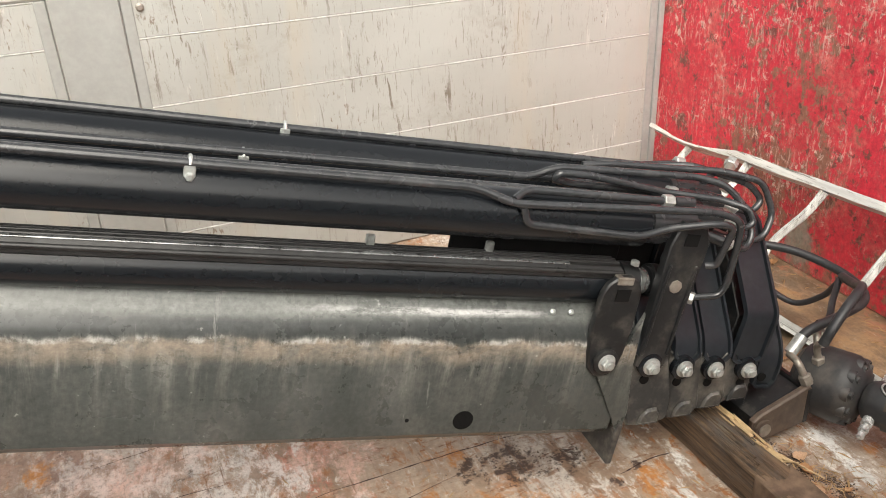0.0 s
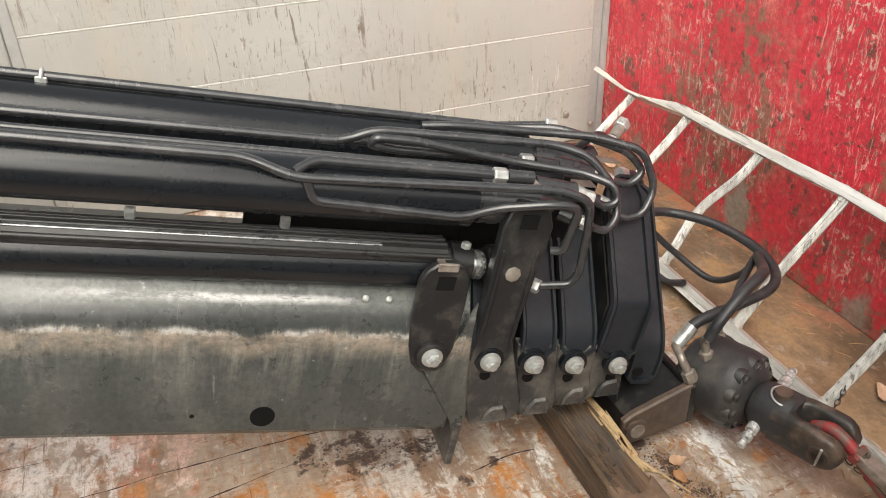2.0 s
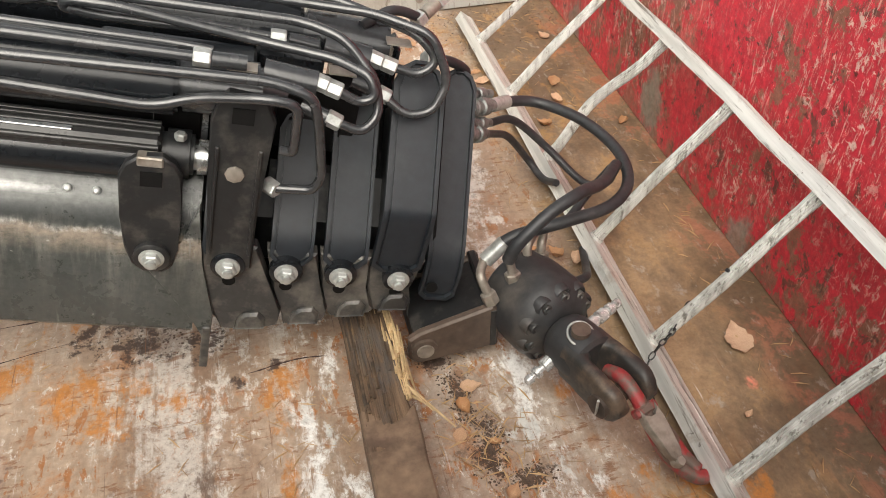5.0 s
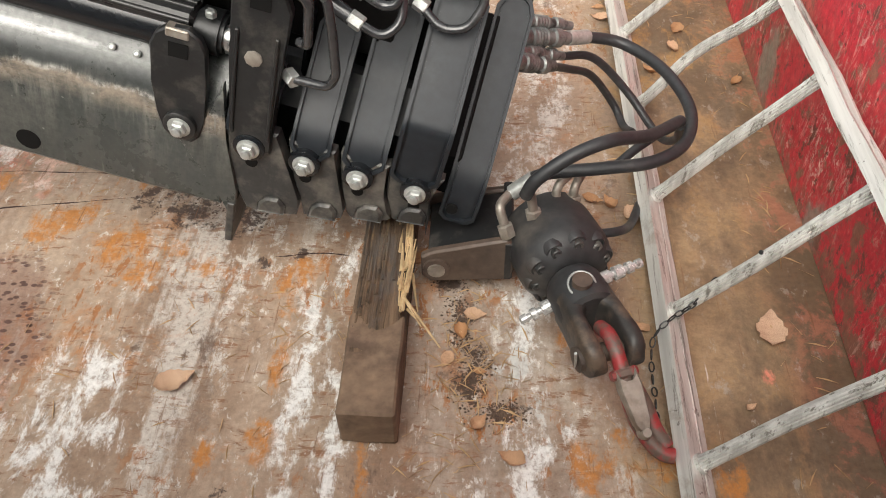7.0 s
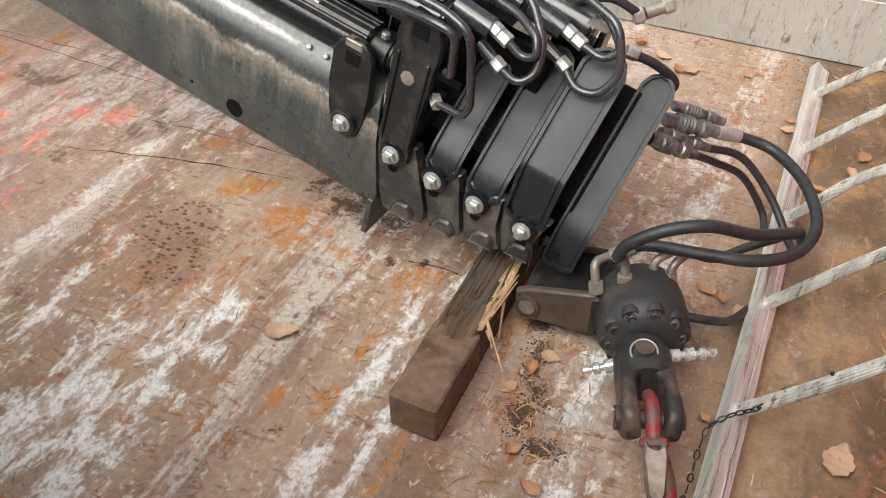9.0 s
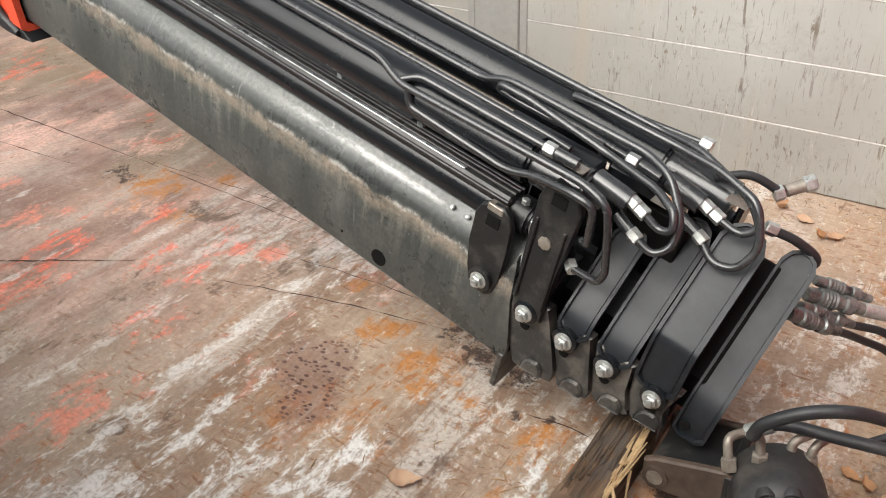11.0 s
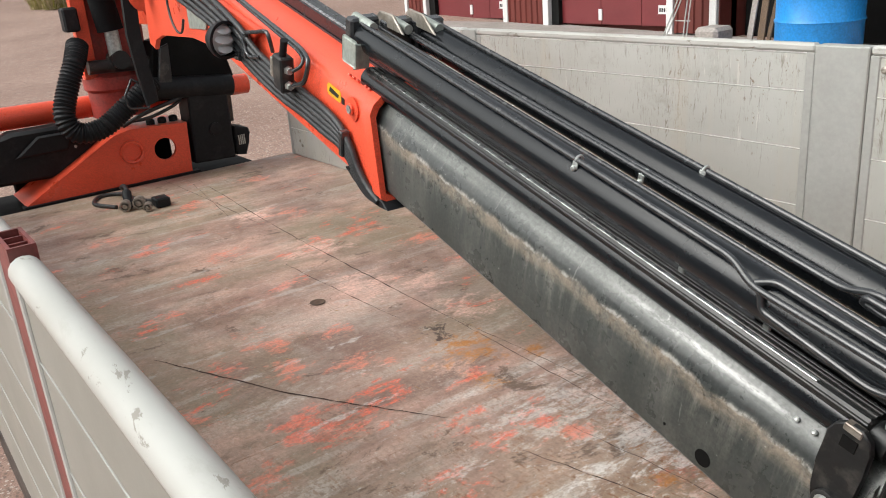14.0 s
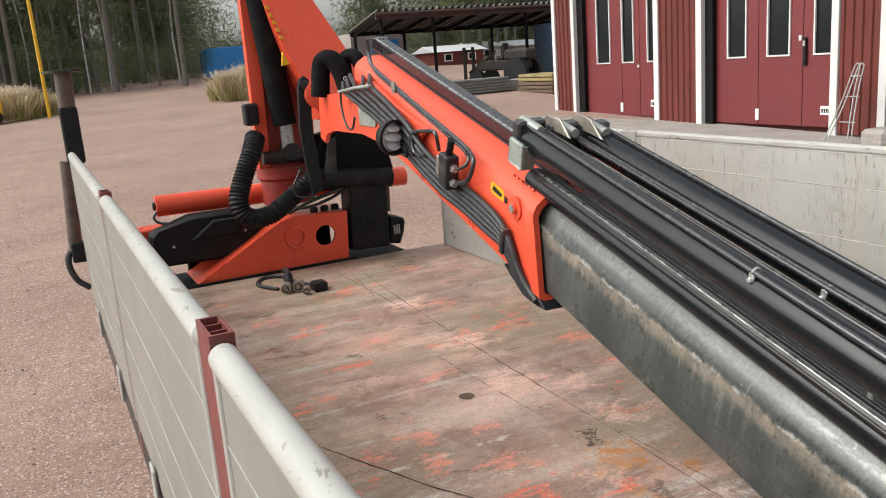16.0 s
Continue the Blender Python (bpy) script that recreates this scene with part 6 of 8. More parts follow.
part("sticker", prism([(-0.055, -0.012), (-0.045, -0.022), (0.045, -0.022), (0.055, -0.012), (0.055, 0.012), (0.045, 0.022), (-0.045, 0.022), (-0.055, 0.012)], 0, 0.0012, "z"), M_STICKER, SL, "yellow oval sticker with a dark mark", sm)
part("sticker_mark", prism([(-0.04, -0.008), (0.03, -0.01), (0.04, 0.004), (-0.03, 0.012)], 0.0012, 0.002, "z"), M_STICKDARK, SL, "", sm)
part("sticker_mark", box(0.06, 0.08, -0.018, 0.006, 0.0, 0.0015), M_STICKDARK, SL, "", sm)
# guide rails lying on top of the arm
part("top_rail", box(-4.0, -1.88, 0.134, 0.160, 0.311, 0.374, 0.004), M_BLACK, SL, "black guide rail along the arm")
part("bright_strip", box(-4.0, -1.88, 0.139, 0.153, 0.3735, 0.377, 0.001), M_CHROME, SL, "worn bright strip")
# maroon lip: the orange arm's reflection at the rail, put into the colour
part("rail_lip", box(-4.0, -1.88, 0.126, 0.1335, 0.311, 0.324, 0.002), M_MAROON, SL)
for v in (0.178, 0.202):
    part("arm_pipe", rod((-4.05, v, 0.362), (-1.9, v, 0.362), 0.010, sides=12), M_PIPE, SL)
part("arm_plate", box(-4.05, -1.86, 0.216, 0.226, 0.311, 0.350, 0.002), M_BLACK, SL)
for s in (-4.03, -1.95):
    part("rail_saddle", box(s, s + 0.03, 0.13, 0.23, 0.311, 0.3725, 0.004), M_PIPE, SL)
# galvanised end brackets of the upper cylinders
for v, s in ((0.045, -1.99), (0.14, -1.93), (0.238, -1.9)):
    part("cylinder_mount", box(s - 0.02, s + 0.03, v - 0.055, v + 0.055, 0.40, 0.525, 0.008), M_PIPE, BX)
    part("end_clamp", rod((s - 0.03, v - 0.01, 0.515), (s + 0.1, v - 0.01, 0.515), 0.016, sides=14), M_GALV, BX)
part("galvanised_plate", box(-1.985, -1.885, -0.032, -0.024, 0.385, 0.475, 0.008), M_GALV, BX, "pale green galvanised bracket plate")
part("galvanised_plate", box(-1.915, -1.905, -0.03, 0.03, 0.375, 0.46, 0.004), M_GALV, BX)
part("lug_plate", prism([(-2.0, 0.5), (-1.96, 0.545), (-1.87, 0.555), (-1.8, 0.51)], 0.09, 0.1, "y", 0.003), M_LATCH, BX)
part("lug_plate", prism([(-1.98, 0.5), (-1.93, 0.55), (-1.84, 0.555), (-1.76, 0.51)], 0.185, 0.195, "y", 0.003), M_LATCH, BX)

# hoses, valve and work lamp along the arm


def aline(name, pts, r, mat, bend=0.05, label="", smooth_line=True):
    line = curve_points(pts, 6) if smooth_line else bent_points(pts, bend)
    return part(name, sweep(line, r, 10), mat, SL, label, smooth=60)


CLAMP = [Vector((-3.40, -0.08, 0.284)).lerp(Vector((-3.86, -0.08, 0.130)), k / 4) for k in range(5)]
for k in range(5):
    d = 0.026 * k
    q = k / 4
    top = Vector((-3.86, 0.07, 0.26)).lerp(Vector((-3.90, -0.05, 0.22)), q) if k < 2 else Vector((-4.0, -0.005 - 0.02 * (k - 2), 0.18 - 0.02 * (k - 2)))
    aline("arm_hose", [top, CLAMP[k] + (CLAMP[k] - top).normalized() * -0.03, CLAMP[k], (-3.10 - 0.39 * q, -0.08, 0.27 - 0.128 * q), (-2.86 - 0.31 * q, -0.078, 0.245 - 0.10 * q), (-2.72 - 0.06 * q, -0.062, 0.19 - d), (-2.5, -0.055, 0.172 - d), (-2.3, -0.05, 0.17 - d * 0.9), (-2.1, -0.05, 0.172 - d * 0.9),
                           (-1.98, -0.045, 0.15 - d * 0.7), (-1.905, -0.042, 0.10 - d * 0.5), (-1.855, -0.04, 0.045 - d * 0.4), (-1.79, -0.035, 0.0 - d * 0.25), (-1.72, -0.03, -0.025)], 0.0125, M_HOSE, label="black hydraulic hose along the arm")
    part("hose_sleeve", rod((-2.15 + 0.012 * (k % 3), -0.05, 0.172 - d * 0.9), (-2.10 + 0.012 * (k % 3), -0.05, 0.171 - d * 0.9), 0.0118, sides=10), M_LATCH, SL)
part("hose_clamp", box(-1.955, -1.93, -0.065, -0.03, 0.055, 0.15, 0.004), M_PIPE, SL)
aline("thin_conduit", [(-3.58, -0.03, 0.47), (-3.575, -0.03, 0.40), (-3.5, -0.03, 0.35), (-3.15, -0.03, 0.336), (-2.86, -0.03, 0.327), (-2.4, -0.035, 0.322), (-2.25, -0.05, 0.32), (-2.205, -0.06, 0.30), (-2.225, -0.07, 0.23), (-2.30, -0.08, 0.19)], 0.009, M_PIPE, label="black steel conduit")
aline("thin_conduit", [(-3.56, -0.03, 0.45), (-3.545, -0.03, 0.39), (-3.45, -0.03, 0.335), (-3.1, -0.03, 0.322), (-2.5, -0.035, 0.308), (-2.30, -0.045, 0.305), (-2.262, -0.06, 0.28), (-2.30, -0.08, 0.245)], 0.007, M_PIPE)
part("conduit_clip", lathe([(0.028, 0), (0.028, 0.01), (0.01, 0.012)], 18, None, pose(-3.154, -0.035, 0.336, 90)), M_LATCH, SL)
valve = part("valve_block", box(-2.41, -2.33, -0.115, -0.06, 0.15, 0.285, 0.006), M_DUSTY, SL, "grimy black valve block")
part("valve_stem", rod((-2.37, -0.09, 0.27), (-2.345, -0.09, 0.35), 0.014, sides=14), M_PLASTIC, valve)
part("valve_side", box(-2.45, -2.42, -0.11, -0.07, 0.18, 0.26, 0.004), M_LATCH, valve)
for w in (0.18, 0.24):
    part("valve_port", lathe([(0.018, 0), (0.018, 0.012), (0.013, 0.014), (0.013, 0.03)], 6, None, pose(-2.34, -0.085, w, 0, 90, 0)), M_ZINC, valve)
aline("lamp_guard", [(-2.86, -0.05, 0.215), (-2.77, -0.08, 0.25), (-2.66, -0.08, 0.285), (-2.55, -0.08, 0.318), (-2.525, -0.075, 0.29), (-2.54, -0.06, 0.24)], 0.008, M_PIPE)
aline("lamp_guard", [(-2.78, -0.07, 0.25), (-2.80, -0.08, 0.2), (-2.76, -0.08, 0.155), (-2.66, -0.07, 0.18)], 0.008, M_PIPE)
part("guard_bracket", box(-2.83, -2.79, -0.085, -0.055, 0.13, 0.24, 0.004), M_PIPE, SL)
lamp_at = B_M @ Vector((-2.92, -0.125, 0.178))
lamp_m = B_M.inverted() @ Matrix.Translation(lamp_at) @ Vector((0.94, 0.22, -0.08)).to_track_quat("Z", "Y").to_matrix().to_4x4()
lamp = part("work_lamp", lathe([(0.03, -0.07), (0.06, -0.05), (0.078, -0.012), (0.080, 0.012), (0.068, 0.014), (0.066, -0.022), (0.002, -0.022)], 28, None, lamp_m), M_PLASTIC, SL, "round black work lamp with a clear lens")
M_LENS = Mat("lamp_reflector", 0.14, 0.2).done((0.88, 0.89, 0.90))
part("lamp_back", lathe([(0.065, -0.021), (0.065, -0.016), (0.01, -0.013)], 24, None, lamp_m), M_LENS, lamp, "bright lamp reflector plate")
for k in range(3):
    part("reflector", lathe([(0.004, -0.003), (0.024, -0.001), (0.027, 0.004), (0.024, 0.005), (0.004, 0.003)], 20, None, lamp_m @ Matrix.Translation((0.0, (k - 1) * 0.040, -0.002)) @ Matrix.Rotation(radians(-38), 4, "X") @ Matrix.Diagonal((1.7 if k == 1 else 1.3, 0.8, 1, 1))), M_LENS, lamp, "bright lamp reflector")
part("lamp_bracket", prism([(-2.98, 0.08), (-2.86, 0.10), (-2.86, 0.14), (-2.98, 0.13)], -0.09, -0.03, "y", 0.004), M_PIPE, SL)

# knuckle between the arms: cast cheek, sleeves of the hoses
part("knuckle_cheek", prism([(-4.565, -0.085), (-4.07, 0.066), (-3.626, 0.223), (-3.479, 0.281), (-3.098, 0.26), (-2.70, 0.272), (-2.984, 0.066), (-3.184, 0.035), (-3.647, -0.044), (-4.229, -0.208), (-4.40, -0.28), (-4.45, -0.36), (-4.56, -0.36), (-4.561, -0.212)], -0.05, -0.023, "y", 0.006), M_ORANGE, SL, "orange-red knuckle cheek plate")
part("knuckle_body", prism([(-4.54, -0.11), (-4.07, 0.05), (-3.64, 0.2), (-3.5, 0.26), (-3.5, 0.02), (-3.66, -0.03), (-4.22, -0.19), (-4.5, -0.2)], -0.022, 0.30, "y", 0.006), M_ORANGE, SL)
part("grey_plate", prism([(-3.68, 0.095), (-3.33, 0.16), (-3.40, 0.07), (-3.66, 0.0)], -0.058, -0.052, "y", 0.002), M_GALV, SL)
M_FABRIC = worn("black_woven_sleeve", (0.009, 0.009, 0.010), (0.024, 0.024, 0.024), 0.9, 0, 120, 8, 0.5, 0.8, 0.5)
M_FABRIC.node_tree.nodes["Principled BSDF"].inputs["Specular IOR Level"].default_value = 0.1
for pts, rr in (([(-1.97, 1.352, 1.22), (-1.96, 1.371, 1.39), (-1.93, 1.392, 1.435), (-1.89, 1.43, 1.425), (-1.86, 1.462, 1.35), (-1.84, 1.478, 1.26)], 0.056), ([(-1.96, 1.53, 1.26), (-1.95, 1.518, 1.41), (-1.92, 1.54, 1.447), (-1.89, 1.572, 1.436), (-1.86, 1.595, 1.369), (-1.84, 1.605, 1.283)], 0.043)):
    part("hose_cover", sweep(curve_points([Vector(q) for q in pts], 6), rr, 16), M_FABRIC, crane, "black woven hose cover", smooth=60)
part("hose_bridge", sweep([CLAMP[4] + Vector((-0.05, -0.016, -0.012)), CLAMP[2] + Vector((0, -0.018, 0.004)), CLAMP[0] + Vector((0.06, -0.016, 0.016))], 0.0085, 8), M_GALV, SL, "galvanised bar across the hoses")
aline("loose_cable", [CLAMP[4] + Vector((0, -0.02, 0.0)), (-3.86, -0.10, 0.07), (-3.80, -0.105, 0.01), (-3.72, -0.105, -0.025), (-3.65, -0.10, -0.01), (-3.62, -0.095, 0.06)], 0.006, M_HOSE)
for y, z in ((1.458, 1.318), (1.567, 1.329)):
    part("tie_ring", sweep([Vector((-1.79, y + 0.012 * math.cos(a), z + 0.012 * math.sin(a))) for a in (2 * math.pi * q / 16 for q in range(17))], 0.003, 6), M_ZINC, crane, smooth=60)

# main arm rising from the column, with its cylinder
bm = prism([(1.14, 2.4), (1.275, 1.88), (1.305, 1.74), (1.33, 1.65), (1.375, 1.50), (1.42, 1.40), (1.47, 1.29), (1.50, 1.05), (1.72, 1.05), (1.82, 1.25), (1.84, 1.39), (1.81, 1.47), (1.72, 1.66), (1.63, 1.84), (1.42, 2.4)], -2.78, -2.52, "x", 0.02)
for v in bm.verts:
    v.co.x -= 0.32 * (v.co.z - 1.1)
part("main_arm", bm, M_ORANGE, crane, "orange-red main arm rising beside the column")
part("pivot_boss", lathe([(0.09, 0), (0.09, 0.05), (0.075, 0.06), (0.03, 0.06)], 28, None, pose(-2.52, 1.50, 1.22, 0, 90, 0)), M_ORANGE, crane)
part("warning_mark", prism([(1.322, 1.42), (1.335, 1.51), (1.376, 1.43)], -2.64, -2.615, "x"), M_STICKER, crane, "yellow warning triangle")
for k in range(5):
    z = 1.82 - 0.05 * k
    part("marking_bar", prism([(1.286 + 0.014 * k, z), (1.306 + 0.014 * k, z - 0.004), (1.312 + 0.014 * k, z - 0.028), (1.292 + 0.014 * k, z - 0.024)], -2.745 + 0.016 * k, -2.728 + 0.016 * k, "x"), M_STICKER, crane)
part("arm_flange", prism([(1.16, 0.72), (1.25, 0.72), (1.27, 1.9), (1.25, 2.4), (1.15, 2.4), (1.17, 1.9)], -3.0, -2.93, "x", 0.006), M_ORANGE, crane)
part("column_back", prism([(1.2, 0.7), (1.6, 0.66), (1.62, 1.3), (1.5, 2.4), (1.22, 2.4)], -3.15, -2.98, "x", 0.01), M_OLDRED, crane, "dark red crane column")
part("cylinder_cover", sweep(bent_points([(-2.86, 1.365, 1.02), (-2.86, 1.325, 1.4), (-2.86, 1.285, 1.8), (-2.86, 1.225, 2.4)], 0.1), 0.083, 20), M_FABRIC, crane, "black cover on the lifting cylinder", smooth=60)
part("piston_rod", rod((-2.86, 1.37, 0.85), (-2.86, 1.366, 1.03), 0.045, sides=20), M_ZINC, crane, "bright piston rod")
part("rod_eye", rod((-2.8, 1.38, 0.83), (-2.95, 1.38, 0.83), 0.06, sides=20), M_DUSTY, crane)
part("eye_beam", rod((-2.88, 1.18, 0.80), (-2.88, 1.6, 0.78), 0.045, sides=18), M_DUSTY, crane)
part("slew_neck", lathe([(0.19, 0.45), (0.19, 0.62), (0.21, 0.64), (0.21, 0.72), (0.18, 0.74), (0.18, 0.8)], 28, None, Matrix.Translation((-3.05, 1.38, 0))), M_OLDRED, crane, "scuffed red slewing neck")
part("link_arm", prism([(1.378, 1.27), (1.39, 1.325), (1.425, 1.347), (1.455, 1.32), (1.462, 1.26), (1.445, 1.0), (1.462, 0.75), (1.478, 0.57), (1.40, 0.55), (1.378, 0.75), (1.36, 1.0)], -2.53, -2.49, "x", 0.006), M_PLASTIC, crane, "long black link arm")
part("link_eye", lathe([(0.03, 0), (0.03, 0.012), (0.02, 0.016)], 20, None, pose(-2.49, 1.42, 1.29, 0, 90, 0)), M_DUSTY, crane)
# solid near-black block in place of the shadowed hollow under the knuckle
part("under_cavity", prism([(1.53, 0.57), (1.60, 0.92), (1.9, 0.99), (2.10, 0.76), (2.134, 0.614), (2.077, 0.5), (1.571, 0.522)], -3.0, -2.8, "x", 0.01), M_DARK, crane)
part("cross_cylinder", rod((-2.78, 1.5, 0.62), (-2.78, 2.09, 0.56), 0.075, sides=24), M_PLASTIC, crane, "black cross cylinder")
part("cylinder_cap", rod((-2.78, 2.08, 0.56), (-2.78, 2.19, 0.548), 0.064, sides=24), M_ORANGE, crane)
part("cylinder_brace", prism([(1.56, 0.6), (1.62, 0.88), (1.68, 0.9), (1.66, 0.6)], -2.76, -2.72, "x", 0.005), M_DUSTY, crane)
part("hand_loop", sweep(bent_points([(-2.6, 1.36, 0.72), (-2.6, 1.45, 0.66), (-2.6, 1.44, 0.52), (-2.6, 1.31, 0.54), (-2.6, 1.30, 0.62), (-2.6, 1.36, 0.72)], 0.02), 0.008, 8), M_PIPE, crane, smooth=60)
hose_line = curve_points([(-2.9, 1.15, 0.95), (-2.8, 1.09, 0.86), (-2.75, 1.0, 0.70), (-2.7, 0.935, 0.54), (-2.68, 0.99, 0.43), (-2.67, 1.14, 0.435), (-2.67, 1.3, 0.53), (-2.68, 1.44, 0.62), (-2.72, 1.52, 0.66)], 26)
part("corrugated_hose", sweep(hose_line, 0.065, 16, None, 0.09, 0.0235), M_PLASTIC, crane, "thick black corrugated hose", smooth=60)
part("camera_box", box(-2.95, -2.85, 1.09, 1.185, 1.035, 1.185, 0.012), M_PLASTIC, crane, "small black box on the column")
part("box_stem", rod((-2.9, 1.13, 0.93), (-2.9, 1.14, 1.0), 0.018, sides=10), M_PIPE, crane)
# base
outl = [(0.60, 0.012), (1.70, 0.012), (1.72, 0.36), (1.62, 0.362), (1.33, 0.378), (1.22, 0.355)]


def plate_with_holes(outline, holes, x0, x1):
    """An outline with round holes through it, pushed along x."""
    bm = bmesh.new()
    edges = []
    for pts in [outline] + [[(y + r * math.cos(2 * math.pi * k / 28), z + r * math.sin(2 * math.pi * k / 28)) for k in range(28)] for y, z, r in holes]:
        vs = [bm.verts.new((x1, y, z)) for y, z in pts]
        edges += [bm.edges.new((vs[k], vs[(k + 1) % len(vs)])) for k in range(len(vs))]
    bmesh.ops.triangle_fill(bm, edges=edges, use_beauty=True)
    out = bmesh.ops.extrude_face_region(bm, geom=bm.faces[:])
    bmesh.ops.translate(bm, verts=[g for g in out["geom"] if isinstance(g, bmesh.types.BMVert)], vec=(x0 - x1, 0, 0))
    return bm


base = part("base_plate", plate_with_holes(outl, [(1.54, 0.205, 0.075), (1.315, 0.228, 0.05)], -2.79, -2.76), M_ORANGE, crane, "orange-red base plate with two round holes")
part("hole_ring", lathe([(0.080, 0), (0.078, 0.022), (0.074, 0.026), (0.066, 0.026), (0.060, 0.022), (0.056, -0.013), (0.02, -0.014)], 28, None, pose(-2.762, 1.315, 0.228, 0, 90, 0)), M_ORANGE, base)
part("hole_inside", lathe([(0.0575, -0.012), (0.0575, -0.008), (0.03, -0.010), (0.001, -0.010)], 24, None, pose(-2.757, 1.315, 0.228, 0, 90, 0)), M_ORANGE, base)
part("base_top", prism([(0.60, 0.012), (1.22, 0.355), (1.33, 0.378), (1.72, 0.36), (1.72, 0.345), (1.33, 0.362), (1.23, 0.34), (0.63, 0.012)], -3.2, -2.79, "x", 0.003), M_ORANGE, base)
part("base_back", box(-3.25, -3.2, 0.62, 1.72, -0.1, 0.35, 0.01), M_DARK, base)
# dark strip added for the shadow under the base plate
part("rubber_strip", box(-2.80, -2.735, 0.58, 1.75, 0.0005, 0.014, 0.002), M_PLASTIC, base)
for k in range(3):
    part("port_cap", lathe([(0.03, 0), (0.03, 0.03), (0.02, 0.04)], 12, None, Matrix.Translation((-2.85, 1.5 + 0.08 * k, 0.37))), M_PLASTIC, crane)
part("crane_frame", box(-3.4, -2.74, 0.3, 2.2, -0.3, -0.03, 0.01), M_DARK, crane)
part("stabiliser_beam", rod((-3.15, 0.45, 0.53), (-3.15, 2.36, 0.50), 0.075, sides=28), M_ORANGE, crane, "round orange-red stabiliser beam")
part("beam_cap", lathe([(0.03, 0), (0.03, 0.02)], 12, None, pose(-3.15, 0.45, 0.53, 90)), M_DUSTY, crane)
part("beam_loop", sweep(curve_points([(-3.1, 0.45, 0.5), (-3.08, 0.42, 0.46), (-3.06, 0.46, 0.42), (-3.0, 0.6, 0.41)], 6), 0.01, 8), M_PIPE, crane, smooth=60)
part("outrigger_box", box(-3.3, -3.1, 0.1, 0.75, 0.22, 0.38, 0.01), M_ORANGE, crane)
part("plastic_cover", prism([(0.32, 0.14), (0.36, 0.36), (0.42, 0.39), (0.64, 0.46), (1.02, 0.46), (1.19, 0.37), (1.02, 0.19), (0.85, 0.13)], -3.08, -2.9, "x", 0.02), M_PLASTIC, crane, "angular black plastic cover")
part("cover_rib", prism([(0.62, 0.3), (0.78, 0.42), (1.0, 0.42), (0.95, 0.3)], -2.9, -2.87, "x", 0.012), M_PLASTIC, crane)
for y, z in ((0.5, 0.27), (1.0, 0.31)):
    part("cover_screw", lathe([(0.01, 0), (0.01, 0.004)], 8, None, pose(-2.9, y, z, 0, 90, 0)), M_ZINC, crane)
part("control_box", prism([(1.735, 0.06), (2.03, 0.05), (2.04, 0.5), (2.0, 0.54), (1.75, 0.55)], -2.95, -2.74, "x", 0.012), M_PLASTIC, crane, "black control box")
part("control_knob", lathe([(0.045, 0), (0.045, 0.012), (0.035, 0.016)], 24, None, pose(-2.74, 1.91, 0.28, 0, 90, 0)), M_PLASTIC, crane)
part("side_housing", prism([(2.045, 0.06), (2.12, 0.05), (2.14, 0.14), (2.17, 0.2), (2.16, 0.24), (2.05, 0.27)], -2.95, -2.75, "x", 0.01), M_PLASTIC, crane)
for k in range(4):
    part("vent_slat", box(-2.755, -2.745, 2.07 + 0.014 * k, 2.078 + 0.014 * k, 0.13, 0.2), M_ZINC, crane)
part("brown_plate", prism([(2.04, 0.28), (2.14, 0.27), (2.15, 0.5), (2.12, 0.68), (2.06, 0.7)], -3.0, -2.95, "x", 0.004), M_BROWNCAST, crane)
part("loom_cable", sweep(curve_points([(-2.8, 1.3, 0.4), (-2.75, 1.45, 0.47), (-2.75, 1.65, 0.52), (-2.78, 1.8, 0.56)], 6), 0.014, 8), M_HOSE, crane, smooth=60)
part("loom_cable", sweep(curve_points([(-2.82, 1.35, 0.42), (-2.8, 1.5, 0.43), (-2.8, 1.7, 0.50), (-2.84, 1.75, 0.6)], 6), 0.012, 8), M_HOSE, crane, smooth=60)
# stabiliser leg outside the near drop side
leg = holder("stabiliser_leg", Matrix.Translation((-3.3, 0.0, 0.0)), "black steel stabiliser leg with a flat foot plate on top", "stabiliser leg")
part("tube", box(-0.06, 0.06, -0.055, 0.06, 0.88, 1.26, 0.01), M_PLASTIC, leg)
part("inner_tube", rod((0, 0.0, 1.25), (0, 0.01, 1.49), 0.055, sides=18), M_BROWNCAST, leg)
part("collar", rod((0, 0.005, 1.24), (0, 0.005, 1.29), 0.05, sides=18), M_DUSTY, leg)
part("foot_plate", lathe([(0.13, 0), (0.13, 0.012), (0.06, 0.014)], 24, None, Matrix.Translation((0, 0.01, 1.49))), M_DUSTY, leg)
part("lower_tube", rod((0, -0.06, 0.9), (0, -0.1, 0.28), 0.045, sides=16), M_BROWNCAST, leg)
part("hinge_bracket", box(-0.06, 0.06, -0.13, -0.02, 0.2, 0.34, 0.01), M_PLASTIC, leg)
part("hose", sweep(curve_points([(0, -0.1, 0.32), (0, -0.16, 0.22), (0, -0.13, 0.08), (0, -0.05, 0.0)], 6), 0.022, 10), M_HOSE, leg, smooth=60)

# remote plug with its cable on the bed
plug = holder("cable_plug", Matrix.Translation((-2.15, 1.12, 0.0)), "black cable with metal hydraulic couplings lying on the bed", "cable")
part("cable", sweep(curve_points([(-0.1, -0.1, 0.012), (-0.3, -0.18, 0.012), (-0.46, -0.1, 0.012), (-0.4, 0.02, 0.014), (-0.15, 0.05, 0.016), (0.02, 0.1, 0.03)], 6), 0.013, 10), M_HOSE, plug, smooth=60)
